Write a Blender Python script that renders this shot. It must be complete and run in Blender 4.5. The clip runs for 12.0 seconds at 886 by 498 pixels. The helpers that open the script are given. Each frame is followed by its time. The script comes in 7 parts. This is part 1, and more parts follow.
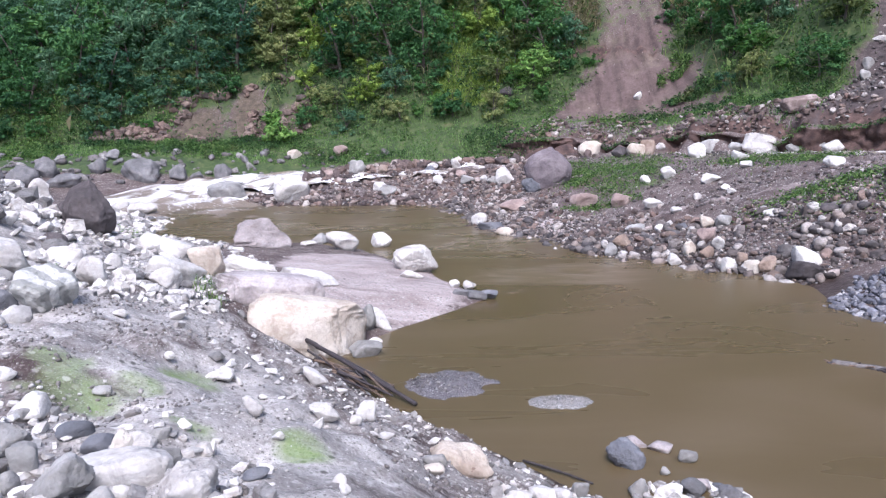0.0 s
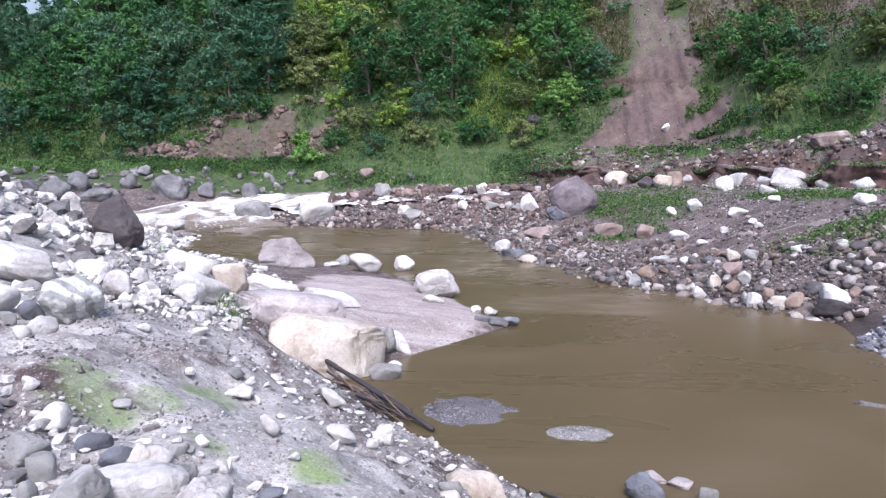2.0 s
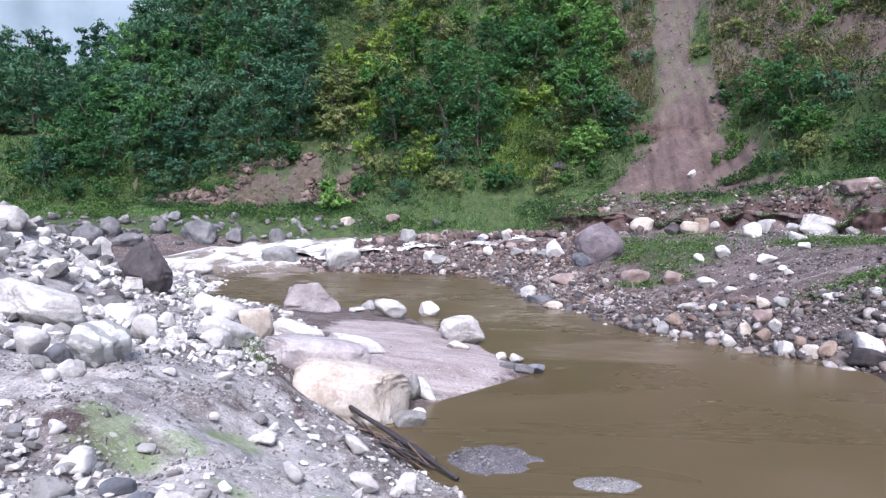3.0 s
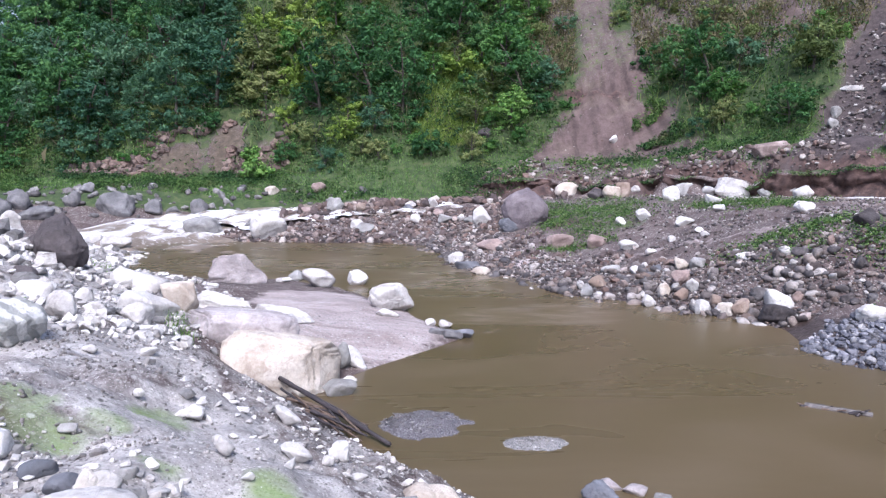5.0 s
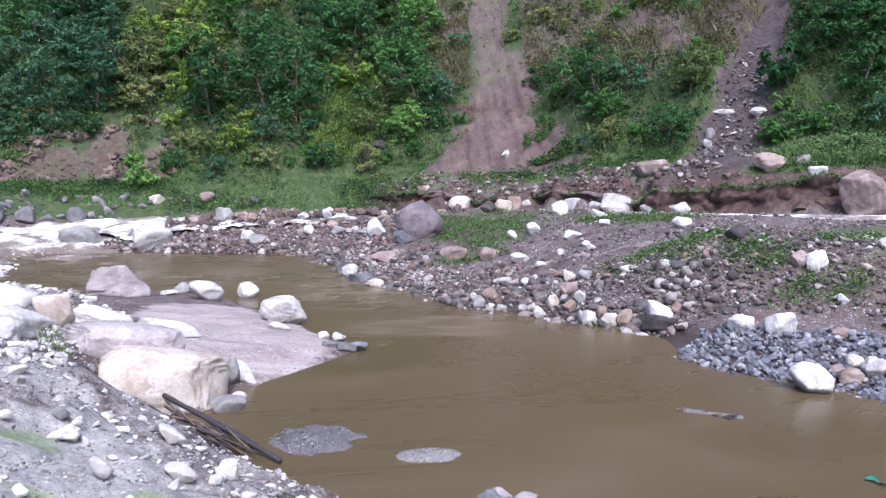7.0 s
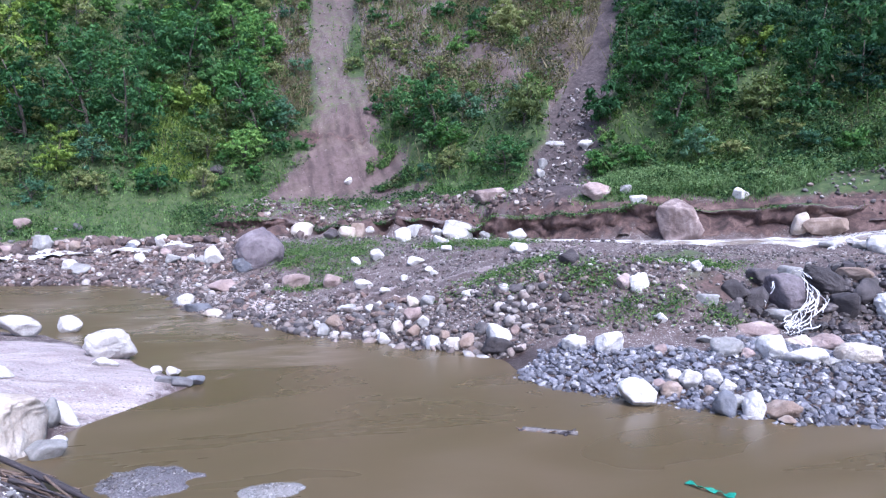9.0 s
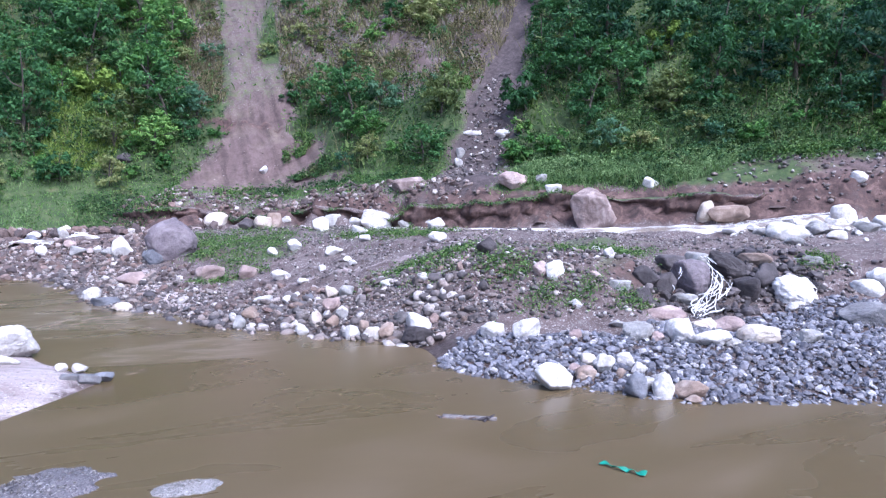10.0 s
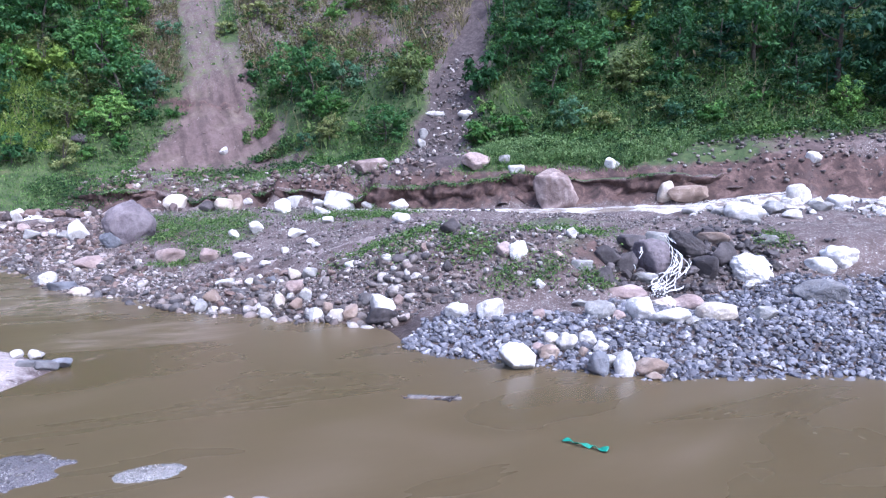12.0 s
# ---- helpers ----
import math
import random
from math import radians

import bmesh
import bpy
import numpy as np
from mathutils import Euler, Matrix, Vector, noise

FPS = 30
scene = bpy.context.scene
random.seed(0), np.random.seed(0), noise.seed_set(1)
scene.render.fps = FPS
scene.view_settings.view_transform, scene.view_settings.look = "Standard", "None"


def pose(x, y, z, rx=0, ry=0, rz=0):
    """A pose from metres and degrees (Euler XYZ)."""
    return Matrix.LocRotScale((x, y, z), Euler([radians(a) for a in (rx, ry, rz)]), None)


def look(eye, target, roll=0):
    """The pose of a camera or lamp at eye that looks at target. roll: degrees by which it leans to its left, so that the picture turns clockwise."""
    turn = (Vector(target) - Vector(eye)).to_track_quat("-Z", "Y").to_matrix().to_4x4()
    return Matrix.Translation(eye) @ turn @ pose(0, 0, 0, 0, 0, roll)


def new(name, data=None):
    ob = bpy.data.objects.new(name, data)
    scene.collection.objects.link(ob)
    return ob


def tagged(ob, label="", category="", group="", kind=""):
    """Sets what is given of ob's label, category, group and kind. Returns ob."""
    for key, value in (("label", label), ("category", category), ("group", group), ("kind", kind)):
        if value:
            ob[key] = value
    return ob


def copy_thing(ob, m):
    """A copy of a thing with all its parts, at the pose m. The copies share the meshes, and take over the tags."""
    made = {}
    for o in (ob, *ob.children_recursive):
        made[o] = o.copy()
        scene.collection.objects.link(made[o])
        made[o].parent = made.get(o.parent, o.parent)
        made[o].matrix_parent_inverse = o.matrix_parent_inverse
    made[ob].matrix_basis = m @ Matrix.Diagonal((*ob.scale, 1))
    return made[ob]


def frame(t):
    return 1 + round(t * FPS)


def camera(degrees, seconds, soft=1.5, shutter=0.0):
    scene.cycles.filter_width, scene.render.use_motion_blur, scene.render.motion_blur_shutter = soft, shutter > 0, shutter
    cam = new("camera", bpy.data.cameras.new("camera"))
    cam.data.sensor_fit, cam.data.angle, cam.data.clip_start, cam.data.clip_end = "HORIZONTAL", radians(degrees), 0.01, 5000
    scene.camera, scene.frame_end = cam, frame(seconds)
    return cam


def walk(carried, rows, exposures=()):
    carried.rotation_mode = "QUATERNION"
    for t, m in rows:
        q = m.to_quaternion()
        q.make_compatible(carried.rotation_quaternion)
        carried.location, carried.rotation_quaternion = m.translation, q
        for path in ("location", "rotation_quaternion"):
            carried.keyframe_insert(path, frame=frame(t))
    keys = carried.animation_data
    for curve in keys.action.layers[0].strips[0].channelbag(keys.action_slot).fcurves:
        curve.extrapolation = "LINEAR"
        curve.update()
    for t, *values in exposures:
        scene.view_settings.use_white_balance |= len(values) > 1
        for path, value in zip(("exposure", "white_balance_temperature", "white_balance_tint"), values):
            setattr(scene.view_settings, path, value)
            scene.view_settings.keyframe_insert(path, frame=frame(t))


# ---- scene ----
# ================= camera and its walk =================
EYE = (0.0, 0.0, 4.5)
cam = camera(60.75, 12.0, soft=1.3)
# seconds, tilt, roll, turn: the camera is held at one place and turned
TURNS = [
    (0.0, 80.5, 1.5, 0.0), (0.5, 81.64, 0.79, 3.68), (1.0, 83.75, 0.16, 5.57), (1.5, 83.59, -0.12, 6.14), (2.0, 82.42, -0.1, 2.0),
    (2.5, 85.02, -0.58, 2.89), (2.7, 85.97, -0.08, 4.11), (4.3, 85.01, -0.37, 1.74), (4.5, 84.98, -0.11, 1.58), (5.0, 83.4, 0.46, -1.63),
    (5.5, 83.83, -0.09, -3.73), (6.0, 83.8, -0.23, -3.95), (6.5, 83.56, -0.41, -6.3), (7.0, 84.33, -0.65, -9.56), (7.5, 86.03, -1.07, -13.16),
    (7.7, 86.34, -0.99, -15.06), (9.3, 86.44, -1.02, -23.5), (9.5, 86.34, -1.02, -25.33), (10.0, 85.8, -0.91, -27.53), (10.5, 85.41, -0.62, -27.94),
    (11.0, 85.25, -0.62, -28.65), (11.5, 84.91, -0.73, -29.65), (12.0, 84.41, -0.74, -30.3)]
walk(cam, [(t, pose(*EYE, rx, ry, rz)) for t, rx, ry, rz in TURNS],
     exposures=[(0.0, 1.03, 5650, 16), (5.0, 1.04, 5580, 16), (6.5, 1.06, 5540, 17), (7.5, 1.02, 5450, 18), (9.5, 1.38, 5120, 19), (12.0, 1.38, 5100, 19)])

# ================= world and sun =================
SUN_UP, SUN_TURN = 52.0, 180.0
world = bpy.data.worlds.new("overcast_sky")
scene.world = world
world.use_nodes = True
wn = world.node_tree.nodes
sky = wn.new("ShaderNodeTexSky")
sky.sky_type, sky.sun_disc = "NISHITA", False
sky.sun_elevation, sky.sun_rotation = radians(SUN_UP), radians(SUN_TURN)
sky.dust_density, sky.air_density = 4.0, 1.0
world.node_tree.links.new(sky.outputs[0], wn["Background"].inputs[0])
wn["Background"].inputs[1].default_value = 0.13
sun = new("sun", bpy.data.lights.new("sun", "SUN"))
sun.data.energy, sun.data.angle, sun.data.color = 1.9, radians(20), (1.0, 0.95, 0.88)
sa, se = radians(SUN_TURN), radians(SUN_UP)
sun.matrix_world = look((40 * math.sin(sa) * math.cos(se), 40 * math.cos(sa) * math.cos(se), 40 * math.sin(se)), (0, 0, 0))


# ================= materials =================
class Nodes:
    """A small helper to write node materials shortly."""

    def __init__(self, name):
        self.mat = bpy.data.materials.new(name)
        self.mat.use_nodes = True
        self.tree = self.mat.node_tree
        self.bsdf = self.tree.nodes["Principled BSDF"]
        self.out = self.tree.nodes["Material Output"]

    def add(self, kind, values=(), **props):
        n = self.tree.nodes.new("ShaderNode" + kind)
        for k, v in props.items():
            setattr(n, k, v)
        for k, v in dict(values).items():
            if isinstance(v, bpy.types.NodeSocket):
                self.tree.links.new(v, n.inputs[k])
            else:
                n.inputs[k].default_value = v
        return n

    def coords(self, kind="Object"):
        return self.add("TexCoord").outputs[kind]

    def noise(self, vec, scale, detail=6.0, rough=0.6, distort=0.0):
        return self.add("TexNoise", {"Vector": vec, "Scale": scale, "Detail": detail, "Roughness": rough, "Distortion": distort}).outputs[0]

    def ramp(self, fac, *stops):
        n = self.add("ValToRGB", {0: fac})
        e = n.color_ramp.elements
        while len(e) < len(stops):
            e.new(0.5)
        for el, (p, c) in zip(e, stops):
            el.position, el.color = p, (*c, 1) if len(c) == 3 else c
        return n.outputs[0]

    def grey(self, fac, lo, hi):
        return self.add("MapRange", {0: fac, 1: lo, 2: hi}).outputs[0]

    def mix(self, fac, a, b, mode="MIX"):
        n = self.add("Mix", data_type="RGBA", blend_type=mode)
        for i, v in ((0, fac), (6, a), (7, b)):
            if isinstance(v, bpy.types.NodeSocket):
                self.tree.links.new(v, n.inputs[i])
            else:
                n.inputs[i].default_value = v if i == 0 else (*v, 1)
        return n.outputs[2]

    def math(self, op, a, b=0.0):
        return self.add("Math", {0: a, 1: b}, operation=op).outputs[0]

    def attr(self, name):
        return self.add("Attribute", attribute_name=name).outputs["Fac"]

    def bump(self, height, strength, distance=0.02, normal=None):
        v = {"Height": height, "Strength": strength, "Distance": distance}
        if normal is not None:
            v["Normal"] = normal
        return self.add("Bump", v).outputs[0]

    def done(self, color, rough, normal=None, **more):
        for k, v in {"Base Color": color, "Roughness": rough, "Normal": normal, **more}.items():
            if v is None:
                continue
            if isinstance(v, bpy.types.NodeSocket):
                self.tree.links.new(v, self.bsdf.inputs[k])
            else:
                self.bsdf.inputs[k].default_value = (*v, 1) if isinstance(v, tuple) and len(v) == 3 else v
        return self.mat


def rock_material(name, dark, mid, pale, vein=None, wet=0.0, rough=0.85, scale=1.0, bands=0.0):
    n = Nodes(name)
    c = n.coords()
    rnd = n.add("ObjectInfo").outputs["Random"]
    shift = n.add("VectorMath", {0: c, 1: n.add("CombineXYZ", {0: n.math("MULTIPLY", rnd, 37.0), 1: rnd}).outputs[0]}).outputs[0]
    big = n.noise(shift, 1.3 * scale, 5, 0.6, 0.6)
    fine = n.noise(shift, 14 * scale, 8, 0.7)
    col = n.ramp(big, (0.3, dark), (0.5, mid), (0.68, pale))
    col = n.mix(n.grey(fine, 0.35, 0.7), col, n.mix(1.0, col, (0.70, 0.68, 0.66), "MULTIPLY"))
    if bands:
        w = n.add("TexWave", {"Vector": shift, "Scale": bands, "Distortion": 4.5, "Detail": 6.0, "Detail Scale": 1.6}, bands_direction="DIAGONAL").outputs[0]
        col = n.mix(n.math("MULTIPLY", n.grey(w, 0.5, 0.75), 0.65), col, vein or dark)
    elif vein:
        v = n.noise(shift, 3.0 * scale, 7, 0.65, 1.5)
        col = n.mix(n.math("MULTIPLY", n.grey(v, 0.54, 0.7), 0.75), col, vein)
    bright = n.grey(rnd, 0, 1)
    col = n.mix(n.math("MULTIPLY", bright, 0.35), col, n.mix(1.0, col, (0.55, 0.54, 0.53), "MULTIPLY"))
    pits = n.noise(shift, 42 * scale, 5, 0.7)
    nor = n.bump(pits, 0.45, 0.012, n.bump(fine, 0.75, 0.05, n.bump(big, 0.5, 0.14)))
    return n.done(col, rough - wet * 0.5, nor)


def field_material(name, colours, rough=0.85, wet=0.0):
    """Loose stones: every stone takes a colour of its own."""
    n = Nodes(name)
    c = n.coords()
    isl = n.add("NewGeometry").outputs["Random Per Island"]
    stops = [(i / max(1, len(colours) - 1), col) for i, col in enumerate(colours)]
    ra = n.add("ValToRGB", {0: isl})
    ra.color_ramp.interpolation = "CONSTANT"
    e = ra.color_ramp.elements
    while len(e) < len(stops):
        e.new(0.5)
    for i, (el, (p, col)) in enumerate(zip(e, stops)):
        el.position, el.color = i / len(stops), (*col, 1)
    fine = n.noise(c, 22, 6, 0.7)
    mid = n.noise(c, 5, 4, 0.6)
    col = n.mix(n.grey(fine, 0.3, 0.75), ra.outputs[0], n.mix(1.0, ra.outputs[0], (0.6, 0.58, 0.56), "MULTIPLY"))
    col = n.mix(n.grey(mid, 0.42, 0.66), col, n.mix(1.0, col, (0.58, 0.55, 0.53), "MULTIPLY"))
    vein = n.noise(n.add("Mapping", {0: c, 2: (0.5, 0.7, 0), 3: (1.0, 1.0, 4.0)}).outputs[0], 3.2, 5, 0.65, 1.0)
    col = n.mix(n.grey(vein, 0.56, 0.64), col, n.mix(1.0, col, (0.5, 0.49, 0.49), "MULTIPLY"))
    return n.done(col, rough - 0.45 * wet, n.bump(fine, 0.6, 0.02, n.bump(mid, 0.5, 0.05)))


def leaf_material(name, dark, mid, pale, spread=0.5):
    n = Nodes(name)
    isl = n.add("NewGeometry").outputs["Random Per Island"]
    rnd = n.add("ObjectInfo").outputs["Random"]
    f = n.math("ADD", n.math("MULTIPLY", isl, 1 - spread), n.math("MULTIPLY", rnd, spread))
    col = n.ramp(f, (0.12, dark), (0.5, mid), (0.92, pale))
    n.done(col, 0.7)
    n.bsdf.inputs["Specular IOR Level"].default_value = 0.12
    tr = n.add("BsdfTranslucent", {"Color": n.mix(1.0, col, (1.2, 1.3, 0.6), "MULTIPLY")})
    mx = n.add("MixShader", {0: 0.28, 1: n.bsdf.outputs[0], 2: tr.outputs[0]})
    n.tree.links.new(mx.outputs[0], n.out.inputs[0])
    return n.mat


def bark_material():
    n = Nodes("bark")
    f = n.noise(n.coords(), 9, 7, 0.7, 1.0)
    return n.done(n.ramp(f, (0.3, (0.03, 0.025, 0.02)), (0.7, (0.10, 0.085, 0.068))), 0.9, n.bump(f, 0.6, 0.03))


def ground_material():
    n = Nodes("river_valley_earth")
    c = n.coords()
    big, mid, fine = n.noise(c, 0.22, 5, 0.6, 0.4), n.noise(c, 1.7, 6, 0.65, 0.5), n.noise(c, 16, 8, 0.75)
    grit = n.add("TexVoronoi", {"Vector": c, "Scale": 26.0, "Randomness": 1.0}).outputs["Distance"]
    earth = n.ramp(mid, (0.3, (0.056, 0.037, 0.034)), (0.5, (0.108, 0.077, 0.071)), (0.7, (0.18, 0.14, 0.132)))
    earth = n.mix(n.grey(big, 0.4, 0.65), earth, n.mix(1.0, earth, (0.86, 0.86, 0.88), "MULTIPLY"))
    drift = n.noise(n.add("Mapping", {0: c, 2: (0, 0, radians(28)), 3: (0.6, 1.3, 1.0)}).outputs[0], 0.8, 6, 0.6, 1.2)
    sand = n.ramp(drift, (0.34, (0.27, 0.215, 0.205)), (0.5, (0.38, 0.32, 0.31)), (0.66, (0.48, 0.42, 0.41)))
    cut = n.ramp(mid, (0.3, (0.022, 0.014, 0.013)), (0.5, (0.078, 0.047, 0.041)), (0.72, (0.19, 0.125, 0.108)))
    scree = n.ramp(mid, (0.3, (0.092, 0.062, 0.058)), (0.7, (0.165, 0.118, 0.11)))
    scree = n.mix(n.grey(n.noise(c, 0.35, 5, 0.65), 0.5, 0.62), scree, n.ramp(mid, (0.3, (0.115, 0.086, 0.07)), (0.7, (0.19, 0.148, 0.122))))
    # downslope streaks paint the shaded rills of the slide into the scree colour
    rill_shade = n.noise(n.add("Mapping", {0: c, 3: (1.5, 0.16, 0.3)}).outputs[0], 0.9, 5, 0.6, 0.3)
    scree = n.mix(n.grey(rill_shade, 0.42, 0.62), scree, n.mix(1.0, scree, (0.55, 0.53, 0.52), "MULTIPLY"))
    green = n.ramp(mid, (0.30, (0.018, 0.034, 0.011)), (0.48, (0.042, 0.072, 0.02)), (0.6, (0.072, 0.10, 0.034)), (0.75, (0.11, 0.105, 0.052)))
    silt = n.ramp(n.noise(c, 2.6, 4, 0.5), (0.32, (0.25, 0.235, 0.23)), (0.5, (0.37, 0.35, 0.34)), (0.66, (0.51, 0.485, 0.47)))
    silt = n.mix(n.grey(fine, 0.55, 0.72), silt, (0.22, 0.205, 0.2))
    col = earth
    edge = n.math("MULTIPLY", n.math("SUBTRACT", mid, 0.5), 1.3)

    def lay(base, over, name, lo=0.35, hi=0.65):
        m = n.grey(n.math("ADD", n.attr(name), edge), lo, hi)
        return n.mix(m, base, over)

    col = lay(col, silt, "silt")
    col = lay(col, sand, "sand")
    col = lay(col, scree, "scree")
    col = lay(col, n.ramp(n.noise(c, 3.0, 6, 0.7), (0.3, (0.032, 0.024, 0.024)), (0.5, (0.066, 0.051, 0.051)), (0.72, (0.125, 0.1, 0.1))), "gully")
    col = lay(col, n.ramp(n.noise(c, 2.4, 6, 0.7), (0.3, (0.05, 0.038, 0.027)), (0.5, (0.088, 0.068, 0.049)), (0.7, (0.15, 0.12, 0.088))), "dry")
    # small stones bedded in the earth
    for scale, amount in ((75.0, 0.5), (34.0, 0.55), (13.0, 0.72)):
        vor = n.add("TexVoronoi", {"Vector": c, "Scale": scale})
        pick = n.add("SeparateColor", {0: vor.outputs["Color"]})
        tone = n.ramp(pick.outputs[1], (0.0, (0.10, 0.095, 0.09)), (0.4, (0.25, 0.235, 0.225)), (0.75, (0.40, 0.38, 0.365)), (1.0, (0.60, 0.58, 0.565)))
        core = n.math("MULTIPLY", n.grey(vor.outputs["Distance"], 0.5, 0.3), n.grey(pick.outputs[0], amount, amount + 0.04))
        core = n.math("MULTIPLY", core, n.grey(n.attr("scree"), 0.9, 0.2))
        if scale > 50:
            core = n.math("MULTIPLY", core, n.grey(n.attr("silt"), 0.3, 0.5))
        col = n.mix(n.math("MULTIPLY", core, n.grey(n.math("ADD", mid, n.math("MULTIPLY", big, 0.6)), 0.56, 0.86)), col, tone)
    col = lay(col, green, "grass")
    col = lay(col, n.ramp(fine, (0.35, (0.10, 0.17, 0.035)), (0.7, (0.24, 0.34, 0.10))), "moss", 0.34, 0.9)
    col = lay(col, cut, "cut")
    col = n.mix(n.grey(fine, 0.35, 0.75), col, n.mix(1.0, col, (0.55, 0.53, 0.51), "MULTIPLY"))
    wet = n.grey(n.math("ADD", n.attr("wet"), n.math("MULTIPLY", edge, 0.5)), 0.3, 0.7)
    # darkens wet earth, and stands in for shade between the stones
    col = n.mix(wet, col, n.mix(1.0, col, (0.5, 0.46, 0.42), "MULTIPLY"))
    rough = n.math("SUBTRACT", 0.95, n.math("MULTIPLY", wet, 0.5))
    h = n.math("ADD", n.math("MULTIPLY", fine, 0.6), n.math("MULTIPLY", grit, 0.5))
    nor = n.bump(h, 0.55, 0.018, n.bump(n.noise(c, 4.5, 4, 0.55), 0.6, 0.07))
    return n.done(col, rough, nor)


def water_material():
    n = Nodes("muddy_water")
    c = n.coords()
    stretched = n.add("Mapping", {0: c, 2: (0, 0, radians(35)), 3: (0.35, 1.0, 1.0)}).outputs[0]
    slow, fast = n.noise(stretched, 0.35, 4, 0.55, 0.8), n.noise(stretched, 1.5, 1, 0.5)
    swirl = n.noise(n.add("Mapping", {0: c, 2: (0, 0, radians(20)), 3: (0.5, 1.6, 1.0)}).outputs[0], 0.55, 6, 0.7, 2.4)
    col = n.ramp(slow, (0.3, (0.082, 0.060, 0.029)), (0.55, (0.098, 0.072, 0.038)), (0.75, (0.124, 0.093, 0.056)))
    col = n.mix(n.math("MULTIPLY", n.math("MULTIPLY", n.grey(swirl, 0.46, 0.66), n.math("ADD", 0.02, n.attr("swirl"))), 0.62), col, (0.30, 0.245, 0.20))
    rough = n.math("ADD", 0.2, n.math("MULTIPLY", slow, 0.16))
    n.done(col, rough, n.bump(fast, 0.03, 0.05), IOR=1.33)
    return n.mat


def foam_material(name, lo, hi):
    n = Nodes(name)
    c = n.add("Mapping", {0: n.coords(), 3: (1.0, 1.0, 0.5)}).outputs[0]
    f, g = n.noise(c, 3.4, 7, 0.7, 1.2), n.noise(c, 13, 6, 0.7, 0.5)
    s = n.math("ADD", n.math("MULTIPLY", f, 0.6), n.math("MULTIPLY", g, 0.4))
    s = n.math("ADD", s, n.math("MULTIPLY", n.math("SUBTRACT", n.attr("foam"), 0.5), 0.5))
    col = n.ramp(s, (lo, (0.20, 0.16, 0.125)), ((lo + hi) / 2, (0.48, 0.45, 0.43)), (hi, (0.80, 0.79, 0.79)))
    return n.done(col, 0.45, n.bump(s, 0.7, 0.1))


M_GROUND, M_WATER = ground_material(), water_material()
M_RAPID = foam_material("white_water", 0.34, 0.64)
M_BARK = bark_material()
ROCKS = {
    "white": rock_material("white_rock", (0.46, 0.43, 0.415), (0.66, 0.635, 0.615), (0.81, 0.79, 0.775), vein=(0.25, 0.23, 0.225)),
    "cream": rock_material("cream_rock", (0.44, 0.36, 0.295), (0.60, 0.53, 0.455), (0.75, 0.70, 0.64), vein=(0.34, 0.265, 0.215)),
    "grey": rock_material("grey_rock", (0.19, 0.184, 0.18), (0.33, 0.322, 0.315), (0.50, 0.49, 0.48)),
    "blue": rock_material("slate_rock", (0.10, 0.105, 0.12), (0.17, 0.175, 0.20), (0.27, 0.28, 0.31)),
    "dark": rock_material("dark_rock", (0.028, 0.024, 0.026), (0.062, 0.053, 0.056), (0.12, 0.105, 0.108)),
    "tan": rock_material("tan_rock", (0.19, 0.135, 0.105), (0.30, 0.225, 0.18), (0.45, 0.37, 0.315)),
    "pink": rock_material("pink_rock", (0.25, 0.18, 0.165), (0.38, 0.29, 0.265), (0.52, 0.43, 0.40)),
    "banded": rock_material("banded_rock", (0.48, 0.48, 0.46), (0.64, 0.64, 0.62), (0.78, 0.78, 0.76), vein=(0.17, 0.175, 0.165), bands=1.5),
}
WORDS = {"white": "bleached white", "cream": "cream-coloured", "grey": "weathered grey", "blue": "slate-blue", "dark": "dark brown-grey",
         "tan": "rusty tan", "pink": "pinkish", "banded": "grey-and-white banded"}
M_COBBLE = field_material("mixed_cobbles", [(0.44, 0.405, 0.385), (0.14, 0.13, 0.132), (0.20, 0.175, 0.17), (0.30, 0.25, 0.225), (0.08, 0.072, 0.076), (0.10, 0.088, 0.09), (0.17, 0.125, 0.105),
                                            (0.56, 0.535, 0.515), (0.14, 0.118, 0.112), (0.095, 0.08, 0.078), (0.115, 0.105, 0.108), (0.17, 0.142, 0.132), (0.072, 0.06, 0.058), (0.22, 0.195, 0.185)])
M_SLATE = field_material("slate_cobbles", [(0.14, 0.145, 0.18), (0.22, 0.225, 0.265), (0.10, 0.10, 0.125), (0.30, 0.30, 0.335), (0.16, 0.157, 0.17),
                                           (0.17, 0.172, 0.20), (0.44, 0.435, 0.45), (0.16, 0.165, 0.20), (0.25, 0.25, 0.29), (0.12, 0.122, 0.15)], wet=0.25)
M_PALE = field_material("pale_cobbles", [(0.74, 0.72, 0.70), (0.47, 0.455, 0.445), (0.80, 0.785, 0.77), (0.28, 0.272, 0.27), (0.66, 0.635, 0.61), (0.79, 0.77, 0.755),
                                         (0.57, 0.545, 0.525), (0.37, 0.36, 0.355), (0.72, 0.70, 0.685), (0.21, 0.205, 0.205)])
M_GRIT = field_material("grey_brown_grit", [(0.30, 0.28, 0.275), (0.22, 0.20, 0.195), (0.66, 0.645, 0.63), (0.26, 0.235, 0.225), (0.36, 0.34, 0.335), (0.17, 0.155, 0.152), (0.42, 0.40, 0.39), (0.24, 0.225, 0.22), (0.54, 0.52, 0.505), (0.20, 0.185, 0.18)])
